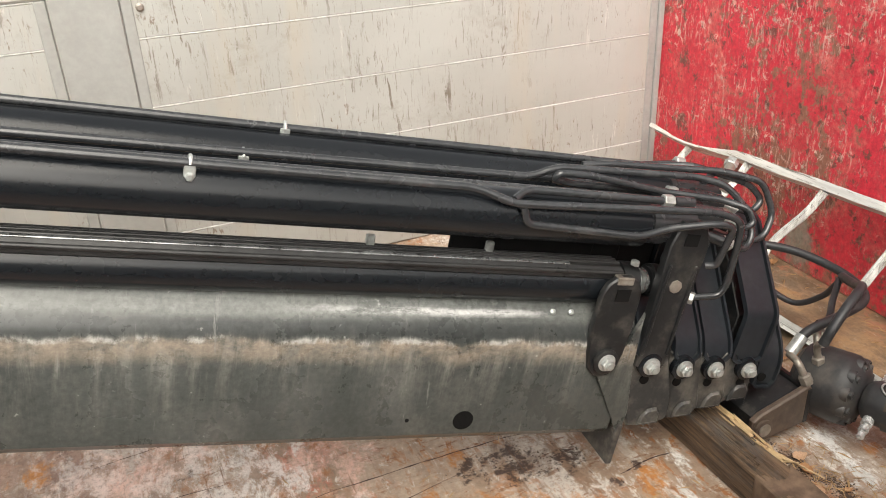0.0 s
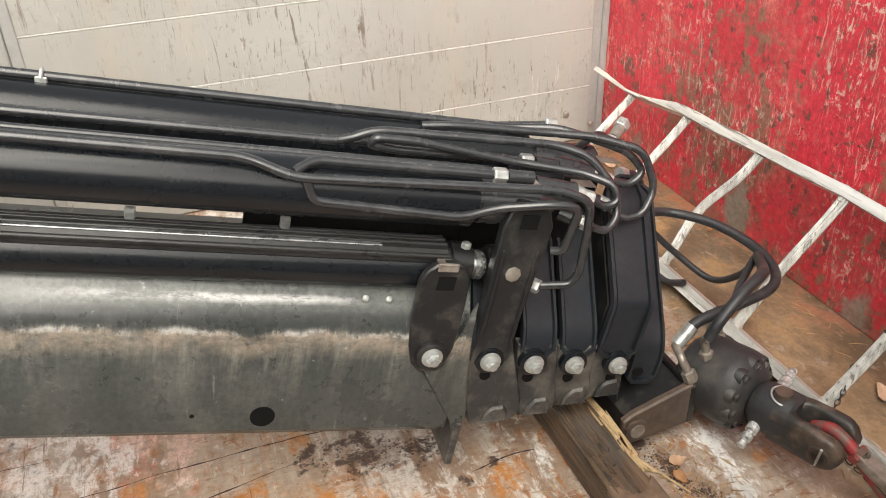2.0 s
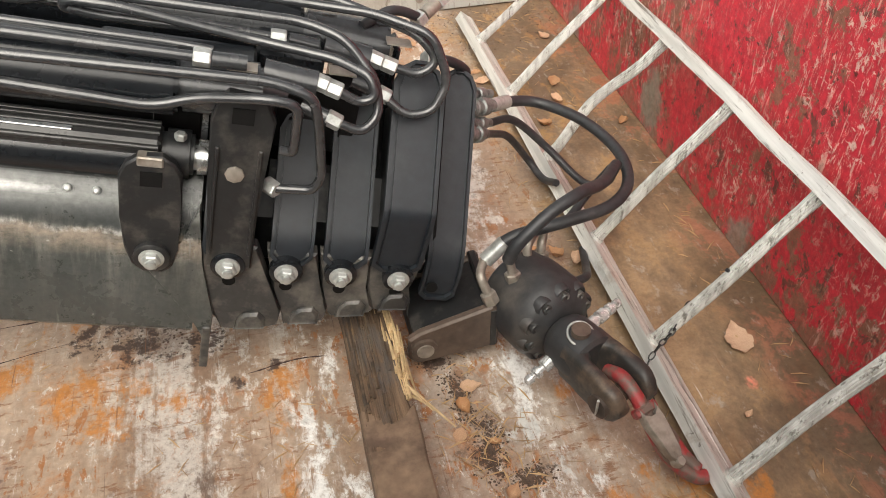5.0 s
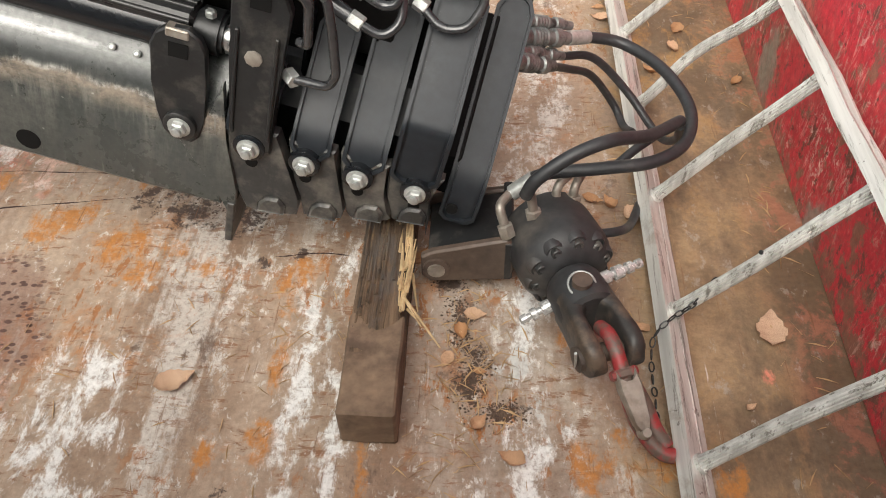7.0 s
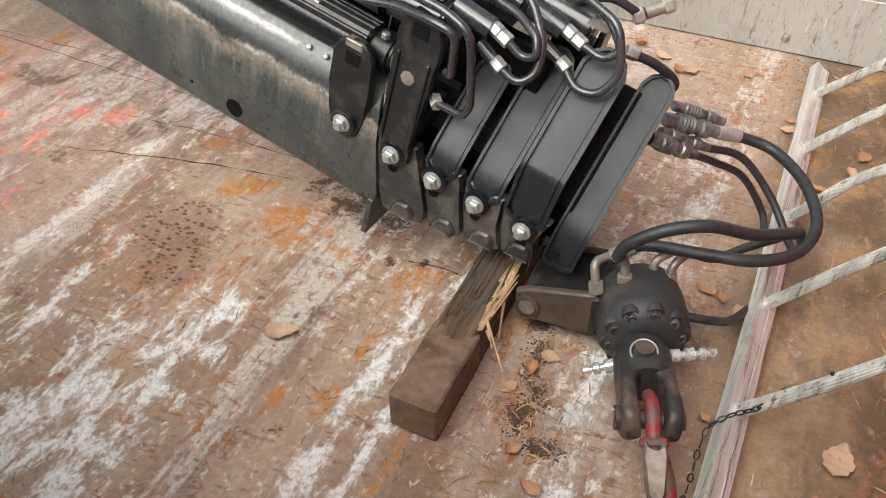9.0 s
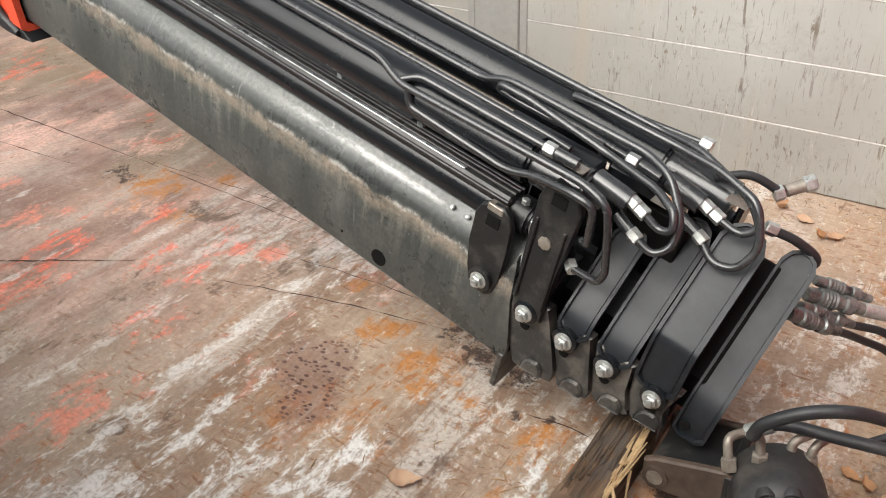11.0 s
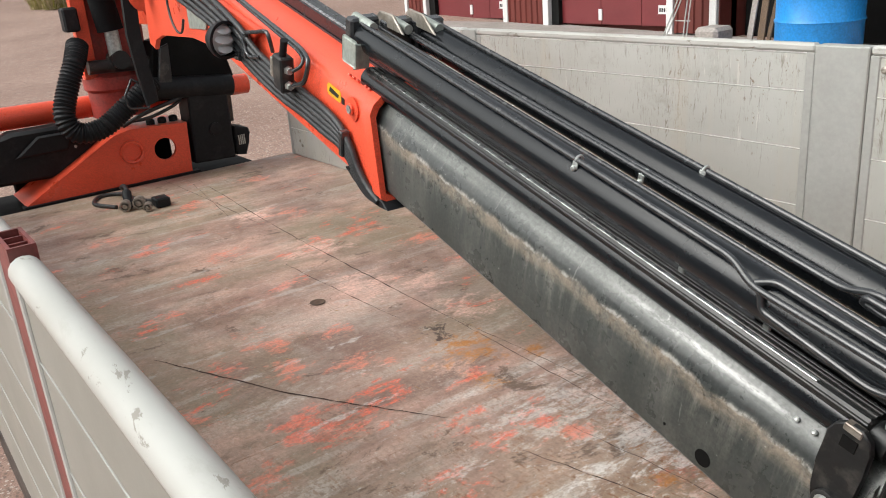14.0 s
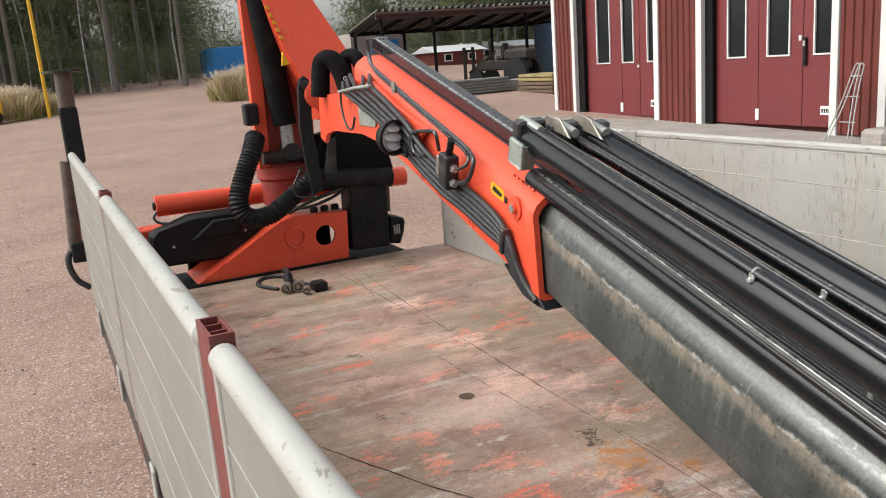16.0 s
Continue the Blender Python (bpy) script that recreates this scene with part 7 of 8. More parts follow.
part("cable", sweep(curve_points([(0.0, -0.03, 0.035), (-0.2, 0.0, 0.1), (-0.38, 0.02, 0.06), (-0.5, 0.08, 0.015)], 6), 0.014, 10), M_HOSE, plug, smooth=60)
part("hose_end", rod((-0.12, -0.02, 0.08), (0.0, -0.05, 0.03), 0.03, 0.024, 14), M_PLASTIC, plug)
for x, y, r in ((0.02, -0.06, 0.034), (0.03, 0.02, 0.038), (0.13, 0.04, 0.026)):
    part("coupling", lathe([(r, 0), (r, 0.05), (r * 0.7, 0.052), (r * 0.7, 0.03), (r * 0.4, 0.03), (r * 0.4, 0.06)], 16, None, Matrix.Translation((x - 0.04, y, r + 0.002)) @ pose(0, 0, 0, 0, 90, -25)), M_LATCH, plug)
part("plug_body", box(0.02, 0.12, 0.08, 0.17, 0.002, 0.06, 0.008), M_PLASTIC, plug)

# ---- outside ----
def ground_material():
    """Reddish gravel: damp and dry patches, tyre-worn streaks, small stones of several greys."""
    m = Mat("reddish_gravel_yard", 0.9)
    col = m.mix(m.ramp(m.noise(0.35, 6, 0.6), (0.35, 0.0), (0.68, 1.0)), (0.325, 0.212, 0.170), (0.225, 0.138, 0.108))
    col = m.mix(m.ramp(m.noise(1.1, 8, 0.72, 0.3, m.place((1.8, 0.5, 1))), (0.52, 0.0), (0.68, 0.6)), col, (0.185, 0.108, 0.084))
    col = m.mix(m.ramp(m.noise(5, 8, 0.78), (0.5, 0.0), (0.68, 0.5)), col, (0.42, 0.300, 0.250))
    stones = m.cells(75, None, "F1", "Color")
    n = m.t.nodes.new("ShaderNodeSeparateColor")
    m.link(stones, n.inputs[0])
    col = m.mix(m.ramp(n.outputs[0], (0.80, 0.0), (0.84, 0.75)), col, (0.13, 0.095, 0.08))
    col = m.mix(m.ramp(n.outputs[1], (0.90, 0.0), (0.93, 0.7)), col, (0.52, 0.45, 0.40))
    col = m.mix(1.0, col, m.ramp(m.noise(120, 4, 0.75), (0.32, 0.72), (0.68, 1.22)), "MULTIPLY")
    return m.done(col, None, m.noise(70, 5, 0.75), 0.3, 0.004)


M_GROUND = ground_material()
bm = bmesh.new()
xs = [-400, -150, -90, -70, -50, -30, -20, -12, -6, -2, 2, 6, 12, 30, 90, 400]
ys = [-400, -120, -40, -20, -10, -5, 0, 5, 10, 12.5, 20, 30, 40, 60, 120, 400]
grid = [[bm.verts.new((x, y, ground_z(x, y))) for y in ys] for x in xs]
for p, q in zip(grid, grid[1:]):
    for k in range(len(ys) - 1):
        bm.faces.new((p[k], q[k], q[k + 1], p[k + 1]))
ground = part("ground", bm, M_GROUND)
tagged(ground, "reddish gravel yard with scattered small stones", "ground", kind="structure")
# red workshop along the yard
def cladding_material():
    m = Mat("red_metal_cladding", 0.7)
    col = m.mix(m.ramp(m.noise(0.8, 5), (0.35, 0.0), (0.7, 1.0)), (0.135, 0.021, 0.014), (0.098, 0.016, 0.011))
    return m.done(col, None, m.noise(20, 3), 0.05, 0.002)


M_CLAD = cladding_material()
M_DOOR = worn("dark_red_door_paint", (0.158, 0.020, 0.024), (0.130, 0.0165, 0.020), 0.5, 0, 300, 1.2, 0.5, 0.8, 0.03)
M_TRIM = worn("white_painted_trim", (0.66, 0.66, 0.655), (0.56, 0.555, 0.54), 0.55, 0, 90, 2, 0.45, 0.75, 0.05, 0.4)
M_GLASS = Mat("window_glass", 0.08).done((0.012, 0.015, 0.016))
M_GLASS.node_tree.nodes["Principled BSDF"].inputs["Specular IOR Level"].default_value = 0.22
M_CONC = worn("grey_concrete", (0.33, 0.30, 0.28), (0.24, 0.22, 0.2), 0.85, 0, 25, 1.2, 0.4, 0.7, 0.3)
YB, ZB = 12.5, -0.75
house = holder("workshop", Matrix.Translation((-10.5, YB, ZB)), "red metal-clad workshop with white trim and folding doors", "building")
ox, oz = 10.5, -ZB
TOP = 5.2


def clad(x0, x1, z0, z1):
    """Ribbed sheet: trapezoid ribs along its height."""
    pts = []
    x = x0
    while x < x1 - 0.001:
        for dx, d in ((0.0, 0.0), (0.045, 0.0), (0.065, -0.028), (0.115, -0.028), (0.135, 0.0)):
            if x + dx <= x1:
                pts.append((x + dx, d))
        x += 0.18
    pts.append((x1, 0.0))
    pts += [(x1, 0.06), (x0, 0.06)]
    return prism([(a + ox, b) for a, b in pts], z0 + oz, z1 + oz, "z")


def hb(x0, x1, y0, y1, z0, z1, bevel=0.0):
    return box(x0 + ox, x1 + ox, y0, y1, z0 + oz, z1 + oz, bevel)


for a, b in ((-15.95, -15.0), (-11.9, -10.62), (-7.25, -6.3)):
    part("wall_sheet", clad(a, b, -0.45, TOP), M_CLAD, house, smooth=20)
for a, b in ((-15.0, -11.9), (-10.62, -7.25)):
    part("wall_sheet", clad(a, b, 3.6, TOP), M_CLAD, house, smooth=20)
part("wall", hb(-16.0, -6.25, 0.35, 0.5, -0.6, TOP), M_CLAD, house, smooth=0)
part("wall", hb(-16.0, -15.9, 0.02, 8.0, -0.6, TOP), M_CLAD, house, smooth=0)
part("wall", hb(-6.35, -6.25, 0.02, 8.0, -0.6, TOP), M_CLAD, house, smooth=0)
part("roof", hb(-16.4, -5.8, -0.5, 8.4, TOP, TOP + 0.25, 0.02), M_PLASTIC, house)
for x, w in ((-15.95, 0.13), (-15.1, 0.13), (-11.98, 0.16), (-10.66, 0.17), (-7.36, 0.15), (-6.42, 0.15)):
    part("corner_trim", hb(x, x + w, -0.06, 0.06, -0.48, TOP, 0.008), M_TRIM, house, "white painted vertical trim")
for x0, x1, cuts, wins in ((-14.75, -12.0, (-13.36, -12.7), ((-14.28, -13.78), (-13.3, -12.9), (-12.4, -12.08))), (-10.3, -7.38, (-9.17, -8.12), ((-9.95, -9.48), (-8.93, -8.42), (-7.86, -7.42)))):
    # near-black block added beside the door, for the shade of its deep reveal
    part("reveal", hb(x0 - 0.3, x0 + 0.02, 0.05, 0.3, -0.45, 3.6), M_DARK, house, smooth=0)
    edges = (x0,) + cuts + (x1,)
    z0 = -0.3 if x0 < -12 else -0.36
    for k, (a, b) in enumerate(zip(edges, edges[1:])):
        w0, w1 = wins[k]
        lo, hi, d0, d1 = 0.95, 3.1, 0.16, 0.22
        door = part("door_leaf", ring([(a + ox + 0.008, z0 + oz), (b + ox - 0.008, z0 + oz), (b + ox - 0.008, 3.55 + oz), (a + ox + 0.008, 3.55 + oz)],
                                      [(w0 + ox, lo + oz), (w1 + ox, lo + oz), (w1 + ox, hi + oz), (w0 + ox, hi + oz)], d0, d1, "y"), M_DOOR, house, "dark red folding door leaf", smooth=0)
        part("window_frame", ring([(w0 + ox - 0.02, lo + oz - 0.02), (w1 + ox + 0.02, lo + oz - 0.02), (w1 + ox + 0.02, hi + oz + 0.02), (w0 + ox - 0.02, hi + oz + 0.02)],
                                  [(w0 + ox + 0.01, lo + oz + 0.01), (w1 + ox - 0.01, lo + oz + 0.01), (w1 + ox - 0.01, hi + oz - 0.01), (w0 + ox + 0.01, hi + oz - 0.01)], d0 - 0.03, d0 + 0.01, "y"), M_TRIM, door, smooth=0)
        part("pane", hb(w0, w1, d0 + 0.02, d0 + 0.03, lo, hi), M_GLASS, door, "dark window pane", smooth=0)
    c = cuts[0] - 0.02
    part("floor_bolt", hb(c - 0.03, c + 0.06, 0.13, 0.16, z0 + 0.08, z0 + 0.3, 0.004), M_TRIM, house)
    part("sign_plate", hb(x1 - 0.32, x1 - 0.1, 0.14, 0.16, z0 + 0.22, z0 + 0.38), M_TRIM, house)
    for k in range(4):
        part("sign_bar", hb(x1 - 0.29 + 0.05 * k, x1 - 0.26 + 0.05 * k, 0.135, 0.14, z0 + 0.26, z0 + 0.33), M_PLASTIC, house)
part("door_handle", hb(-8.09, -8.02, 0.1, 0.16, 0.75, 1.25, 0.01), M_PLASTIC, house)
part("lock_plate", hb(-8.08, -8.03, 0.09, 0.1, 1.1, 1.2, 0.004), M_ZINC, house)
part("lock_plate", hb(-8.2, -8.14, 0.13, 0.16, 1.2, 1.3, 0.004), M_TRIM, house)
part("door_knob", lathe([(0.03, 0), (0.03, 0.05)], 12, None, pose(-12.72 + ox, 0.16, 0.85 + oz, 90)), M_TRIM, house)
apron = part("pavement", prism([(-16.4, -0.235), (-5.4, -0.52), (-5.4, -0.9), (-16.4, -0.8)], 11.2, 12.7, "y"), M_CONC)
tagged(apron, "grey concrete apron in front of the workshop doors", "pavement", kind="structure")

# folded white metal stand against the wall
stand = holder("metal_stand", Matrix.Translation((-6.8, 11.9, -0.47)), "grey bent-tube metal stand leaning at the workshop wall", "stand")
for dx in (0.0, 0.07):
    part("tube", sweep(curve_points([(-0.12 + dx, -0.1, 0.0), (0.04 + dx, 0.1, 0.62), (0.16 + dx, 0.25, 1.2), (0.26 + dx, 0.25, 1.24)], 6), 0.012, 8), M_FRAME, stand, smooth=60)
    part("tube", sweep(curve_points([(0.26 + dx, 0.0, 0.0), (0.22 + dx, 0.12, 0.45), (0.22 + dx, 0.2, 0.85), (0.27 + dx, 0.25, 1.24)], 6), 0.012, 8), M_FRAME, stand, smooth=60)
for z in (0.3, 0.72, 1.05):
    part("cross_bar", rod((-0.02 + z * 0.14, 0.05 + z * 0.15, z), (0.33, 0.05 + z * 0.15, z), 0.010, sides=8), M_FRAME, stand)

# blue tanks and boards beside the workshop
M_BLUE = worn("blue_plastic_tank", (0.022, 0.26, 0.68), (0.018, 0.21, 0.56), 0.35, 0, 30, 2, 0.5, 0.8, 0.03)
tank = holder("water_tank", Matrix.Translation((-4.05, 11.9, -0.62)), "large blue plastic barrel with a white label", "tank")
part("shell", lathe([(0.55, 0.0), (0.62, 0.04), (0.62, 0.5), (0.64, 0.54), (0.62, 0.58), (0.62, 1.1), (0.64, 1.14), (0.62, 1.18), (0.62, 1.6), (0.5, 1.72)], 40, None), M_BLUE, tank, smooth=40)
part("label", prism([(0.625 * math.cos(a), 0.625 * math.sin(a)) for a in (radians(d) for d in range(-100, -58, 6))] + [(0.629 * math.cos(a), 0.629 * math.sin(a)) for a in (radians(d) for d in range(-64, -106, -6))], 0.88, 1.1, "z"), M_TRIM, tank)
for k, (x, w, tilt, h) in enumerate(((-5.3, 0.1, 4, 2.2), (-5.1, 0.12, 2, 2.3), (-4.95, 0.07, 7, 2.1))):
    b = part("leaning_board", box(0, w, 0, 0.035, 0, h, 0.004), M_TIMBER if k else M_CONC, None, "", Matrix.Translation((x, 11.9, -0.55)) @ pose(0, 0, 0, -6, tilt, 0))
    tagged(b, "weathered grey board leaning beside the workshop", "board", "leaning boards")
# near-black sheet added behind the tanks, standing in for a shaded gap
shed = part("shed_wall", box(-6.2, 4.0, 13.2, 13.4, -0.6, 3.5), M_DARK)
tagged(shed, "near-black sheet added for the dark gap behind the tanks", "shed")
rock = part("stone_block", box(-5.95, -5.5, 11.4, 11.9, -0.56, -0.2, 0.06), M_CONC)
tagged(rock, "rough grey stone block at the workshop corner", "stone")

# carport beyond the workshop
M_ROOFC = worn("grey_corrugated_roof", (0.10, 0.095, 0.09), (0.06, 0.055, 0.05), 0.6, 0, 8, 1)
M_BEAM = worn("dark_red_beam", (0.07, 0.035, 0.03), (0.05, 0.03, 0.025), 0.6, 0, 8, 1)
cp = holder("carport", Matrix.Translation((-28, 12.3, 0.25)), "open carport with a dark corrugated roof on thin posts", "carport")
pts = []
x = 0.0
while x < 14:
    pts += [(x, 0.0), (x + 0.09, 0.0), (x + 0.13, 0.11), (x + 0.22, 0.11), (x + 0.26, 0.0)]
    x += 0.29
pts += [(x, 0.0), (x, -0.03)] + [(a - 0.01, b - 0.03) for a, b in pts[::-1]]
bm = prism(pts, 0.0, 3.3, "x")
for v in bm.verts:
    v.co = Vector((0.3 - v.co.x, v.co.y, v.co.z + 3.02 - 0.19 * v.co.x))
part("roof", bm, M_ROOFC, cp, "dark corrugated sheet roof", smooth=0)
part("front_beam", box(0.05, 0.15, 0.1, 14, 2.72, 2.94), M_BEAM, cp, smooth=0)
part("gutter", rod((0.34, 0.0, 2.93), (0.34, 14, 2.93), 0.06, sides=10), M_BEAM, cp)
part("rear_beam", box(-2.9, -2.8, 0.1, 14, 2.25, 2.42), M_DARK, cp, smooth=0)
for y in range(12):
    part("rafter", prism([(0.1, 2.72), (0.1, 2.86), (-2.9, 2.36), (-2.9, 2.22)], 0.2 + y * 1.1, 0.3 + y * 1.1, "y"), M_DARK, cp, smooth=0)
for y in (0.3, 2.55, 6.9, 9.5):
    for x in (0.1, -2.85):
        part("post", box(x - 0.05, x + 0.05, y - 0.05, y + 0.05, -0.2, 2.75 if x > 0 else 2.25), M_DARK, cp, smooth=0)
container = part("container", box(-28.6, -26.0, 20.0, 23.6, 0.0, 2.45, 0.03), worn("dark_blue_container", (0.025, 0.06, 0.10), (0.03, 0.05, 0.07), 0.5, 0, 10, 1))
tagged(container, "dark blue steel container under the carport", "container")
hut = holder("shed", Matrix.Translation((-31.4, 12.6, 0.3)), "pale shed with blue-grey windows behind the carport", "shed")
part("wall", box(-2, 0, 0.0, 2.5, 0, 2.35), M_CONC, hut, smooth=0)
for y in (0.9, 1.7):
    part("window", box(0.0, 0.03, y, y + 0.5, 1.5, 2.0), M_BLUE, hut, smooth=0)

# stacks and machine in the yard
M_PALE = worn("grey_stacked_steel", (0.24, 0.26, 0.25), (0.14, 0.14, 0.13), 0.5, 0.3, 20, 2)
for k in range(5):
    st = part("steel_profile", box(-24.0 + 0.08 * k, -22.9, 12.4 + 0.12 * k, 15.6 - 0.1 * k, 0.07 + 0.1 * k, 0.155 + 0.1 * k, 0.012), M_PALE)
    tagged(st, "grey steel profile stacked in the yard", "steel profile", "steel profiles in the yard")
M_YBOARD = worn("yellow_boards", (0.30, 0.24, 0.10), (0.16, 0.12, 0.07), 0.7)
for k in range(5):
    pl = part("pallet", box(-22.4, -20.3, 15.3, 16.4, -0.02 + 0.13 * k, 0.08 + 0.13 * k, 0.01), M_TIMBER if k < 3 else M_YBOARD)
    tagged(pl, "wooden pallet with yellowish boards on it" if k > 2 else "weathered wooden pallet lying in the yard", "pallet", "pallets in the yard")
for y in (15.6, 16.5):
    cb = part("concrete_block", box(-24.9, -24.2, y, y + 0.8, 0.0, 0.38, 0.02), M_CONC)
    tagged(cb, "grey concrete block lying in the yard", "block", "concrete blocks")
mach = holder("machine", Matrix.Translation((-27.0, 17.2, 0.15)) @ pose(0, 0, 0, 0, 0, 25), "dark rusty tractor with a front mast in the yard", "machine")
M_MACH = worn("dark_rusty_machine", (0.025, 0.022, 0.02), (0.09, 0.05, 0.03), 0.7, 0.2, 12, 2)
part("body", box(-0.9, 1.5, -0.3, 0.3, 0.55, 0.95, 0.06), M_MACH, mach)
part("hood", box(0.5, 1.7, -0.35, 0.35, 0.9, 1.35, 0.1), M_MACH, mach)
part("mast", box(-1.5, -1.4, -0.35, -0.25, -0.05, 1.55), M_MACH, mach)
part("mast", box(-1.5, -1.4, 0.25, 0.35, -0.05, 1.55), M_MACH, mach)
part("mast_bar", box(-1.5, -1.4, -0.35, 0.35, 1.35, 1.45), M_MACH, mach)
part("seat", box(0.05, 0.4, -0.2, 0.2, 0.95, 1.1, 0.04), M_MACH, mach)
part("seat_back", box(0.36, 0.44, -0.2, 0.2, 1.05, 1.6, 0.03), M_MACH, mach)
part("steering_column", rod((-0.3, 0, 0.9), (-0.1, 0, 1.35), 0.04, sides=8), M_MACH, mach)
part("boom", rod((-1.45, 0, 0.5), (-0.3, 0, 1.15), 0.07, sides=8), M_MACH, mach)
part("exhaust", rod((-0.5, 0.2, 0.9), (-0.5, 0.2, 1.75), 0.05, sides=10), M_MACH, mach)
for x, rr in ((1.2, 0.55), (-0.7, 0.36)):
    for y in (-0.5, 0.5):
        part("wheel", lathe([(rr * 0.4, -0.13), (rr * 0.95, -0.12), (rr, -0.05), (rr, 0.05), (rr * 0.95, 0.12), (rr * 0.4, 0.13)], 20, None, Matrix.Translation((x, y, rr - 0.1)) @ pose(0, 0, 0, 90)), M_PLASTIC, mach)

# houses far behind
def far_house(x, y, z, w, d, h, wall, roof, label, windows):
    ob = holder("house", Matrix.Translation((x, y, z)), label, "house")
    part("wall", box(-w / 2, w / 2, -d / 2, d / 2, -1, h), wall, ob, smooth=0)
    part("roof", prism([(-w / 2 - 0.4, h), (w / 2 + 0.4, h), (0, h + 0.55)], -d / 2 - 0.3, d / 2 + 0.3, "y"), roof, ob, smooth=0)
    for k in range(windows):
        yy = -d / 2 + d * (k + 0.5) / windows
        part("window", box(w / 2, w / 2 + 0.06, yy - 0.4, yy + 0.4, h * 0.35, h * 0.85), M_TRIM, ob, smooth=0)
        part("window_pane", box(w / 2 + 0.06, w / 2 + 0.08, yy - 0.28, yy + 0.28, h * 0.42, h * 0.8), M_GLASS, ob, smooth=0)
    return ob


M_WROOF = worn("pale_roof", (0.62, 0.64, 0.66), (0.5, 0.5, 0.52), 0.6)
far_house(-64, 33.9, 0.55, 4, 4.6, 1.25, M_CLAD, M_WROOF, "small red house with a pale roof behind the yard", 2)
far_house(-70, 40.0, 0.5, 4, 3.0, 1.5, M_TRIM, M_WROOF, "white house with a pale roof behind the yard", 1)
far_house(-68, 43.7, 0.3, 4, 3.6, 1.6, M_CONC, M_WROOF, "pale grey house behind the yard", 1)

# ---- trees, bushes and the far left corner ----
def bark_material():
    m = Mat("pine_bark", 0.9)
    n = m.noise(6, 6, 0.7, 0.3, m.place((1, 1, 0.25)))
    col = m.mix(n, (0.075, 0.070, 0.062), (0.20, 0.182, 0.165))
    return m.done(col, None, n, 0.6, 0.03)


M_BARK = bark_material()
M_BIRCH = worn("birch_bark", (0.45, 0.44, 0.42), (0.12, 0.11, 0.1), 0.8, 0, 20, 3, 0.5, 0.65)


def foliage_material(name, a, b):
    m = Mat(name, 0.8)
    geo = m.t.nodes.new("ShaderNodeNewGeometry")
    col = m.mix(geo.outputs["Random Per Island"], a, b)
    return m.done(col)


M_PINE = foliage_material("pine_needles", (0.085, 0.115, 0.052), (0.18, 0.21, 0.10))
M_DRYGRASS = foliage_material("dry_tall_grass", (0.66, 0.57, 0.38), (0.42, 0.33, 0.19))
M_GREENGRASS = foliage_material("yellow_green_grass", (0.34, 0.31, 0.06), (0.19, 0.21, 0.05))


def clumps_mesh(centres, count, spread, size, seed):
    """Many small needle sprays scattered round centres."""
    r = np.random.default_rng(seed)
    c = np.repeat(np.array(centres, float), count, 0)
    n = len(c)
    p = c + r.normal(0, 1, (n, 3)) * np.array(spread)
    a = r.normal(0, 1, (n, 3))
    a /= np.linalg.norm(a, axis=1)[:, None]
    b = np.cross(a, r.normal(0, 1, (n, 3)))
    b /= np.linalg.norm(b, axis=1)[:, None]
    s = size * r.uniform(0.5, 1.4, (n, 1))
    v = np.stack([p - a * s, p + b * s * 0.13, p + a * s, p - b * s * 0.13], 1).reshape(-1, 3)
    me = bpy.data.meshes.new("sprays")
    me.from_pydata(v.tolist(), [], np.arange(4 * n).reshape(-1, 4).tolist())
    return me


def tree_parts(seed, height, r0, crown_from, birch=False):
    r = random.Random(seed)
    line = [Vector((0.25 * noise.noise(Vector((seed, k * 0.3, 0))) * k / 4, 0.25 * noise.noise(Vector((seed + 9, k * 0.3, 0))) * k / 4, height * k / 10 - 0.3)) for k in range(11)]
    bm = bmesh.new()
    rows = []
    for k, p in enumerate(line):
        rr = r0 * (1.25 if k == 0 else 1 - 0.075 * k)
        rows.append([bm.verts.new(p + Vector((rr * math.cos(a), rr * math.sin(a), 0))) for a in (2 * math.pi * i / 10 for i in range(10))])
    for p, q in zip(rows, rows[1:]):
        for i in range(10):
            bm.faces.new((p[i], p[(i + 1) % 10], q[(i + 1) % 10], q[i]))
    centres = []
    for k in range(34):
        z = height * r.uniform(crown_from, 1.0)
        t = (z / height - crown_from) / (1 - crown_from)
        L = (1 - t * 0.7) * r.uniform(0.8, 2.6)
        a = r.uniform(0, 6.28)
        base = line[min(9, int(z / height * 10))]
        tip = Vector((base.x + L * math.cos(a), base.y + L * math.sin(a), z + 0.25 * L * r.uniform(-0.6, 0.8)))
        rod((base.x, base.y, z - 0.2), tip, 0.05, 0.012, 5, bm)
        centres += [tip, tip * 0.6 + Vector((base.x, base.y, z)) * 0.4]
    trunk = mesh_of(bm, 60)
    trunk.materials.append(M_BIRCH if birch else M_BARK)
    crown = clumps_mesh([tuple(c) for c in centres], 110, (0.45, 0.45, 0.28), 0.16, seed)
    crown.materials.append(M_PINE)
    return trunk, crown


KINDS = [tree_parts(1, 15, 0.19, 0.45), tree_parts(2, 13, 0.13, 0.3), tree_parts(3, 16, 0.16, 0.5), tree_parts(4, 11, 0.07, 0.25, True), tree_parts(5, 9, 0.12, 0.06), tree_parts(6, 16, 0.11, 0.62), tree_parts(7, 14, 0.06, 0.6, True)]
rnd = random.Random(11)
spots = [(-52, 4.9, 0), (-50, 8.7, 0), (-53, -0.5, 2)]
for k in range(11):
    spots.append((rnd.uniform(-57, -52.5), -5 + 1.4 * k + rnd.uniform(-0.35, 0.35), rnd.choice((5, 5, 6))))
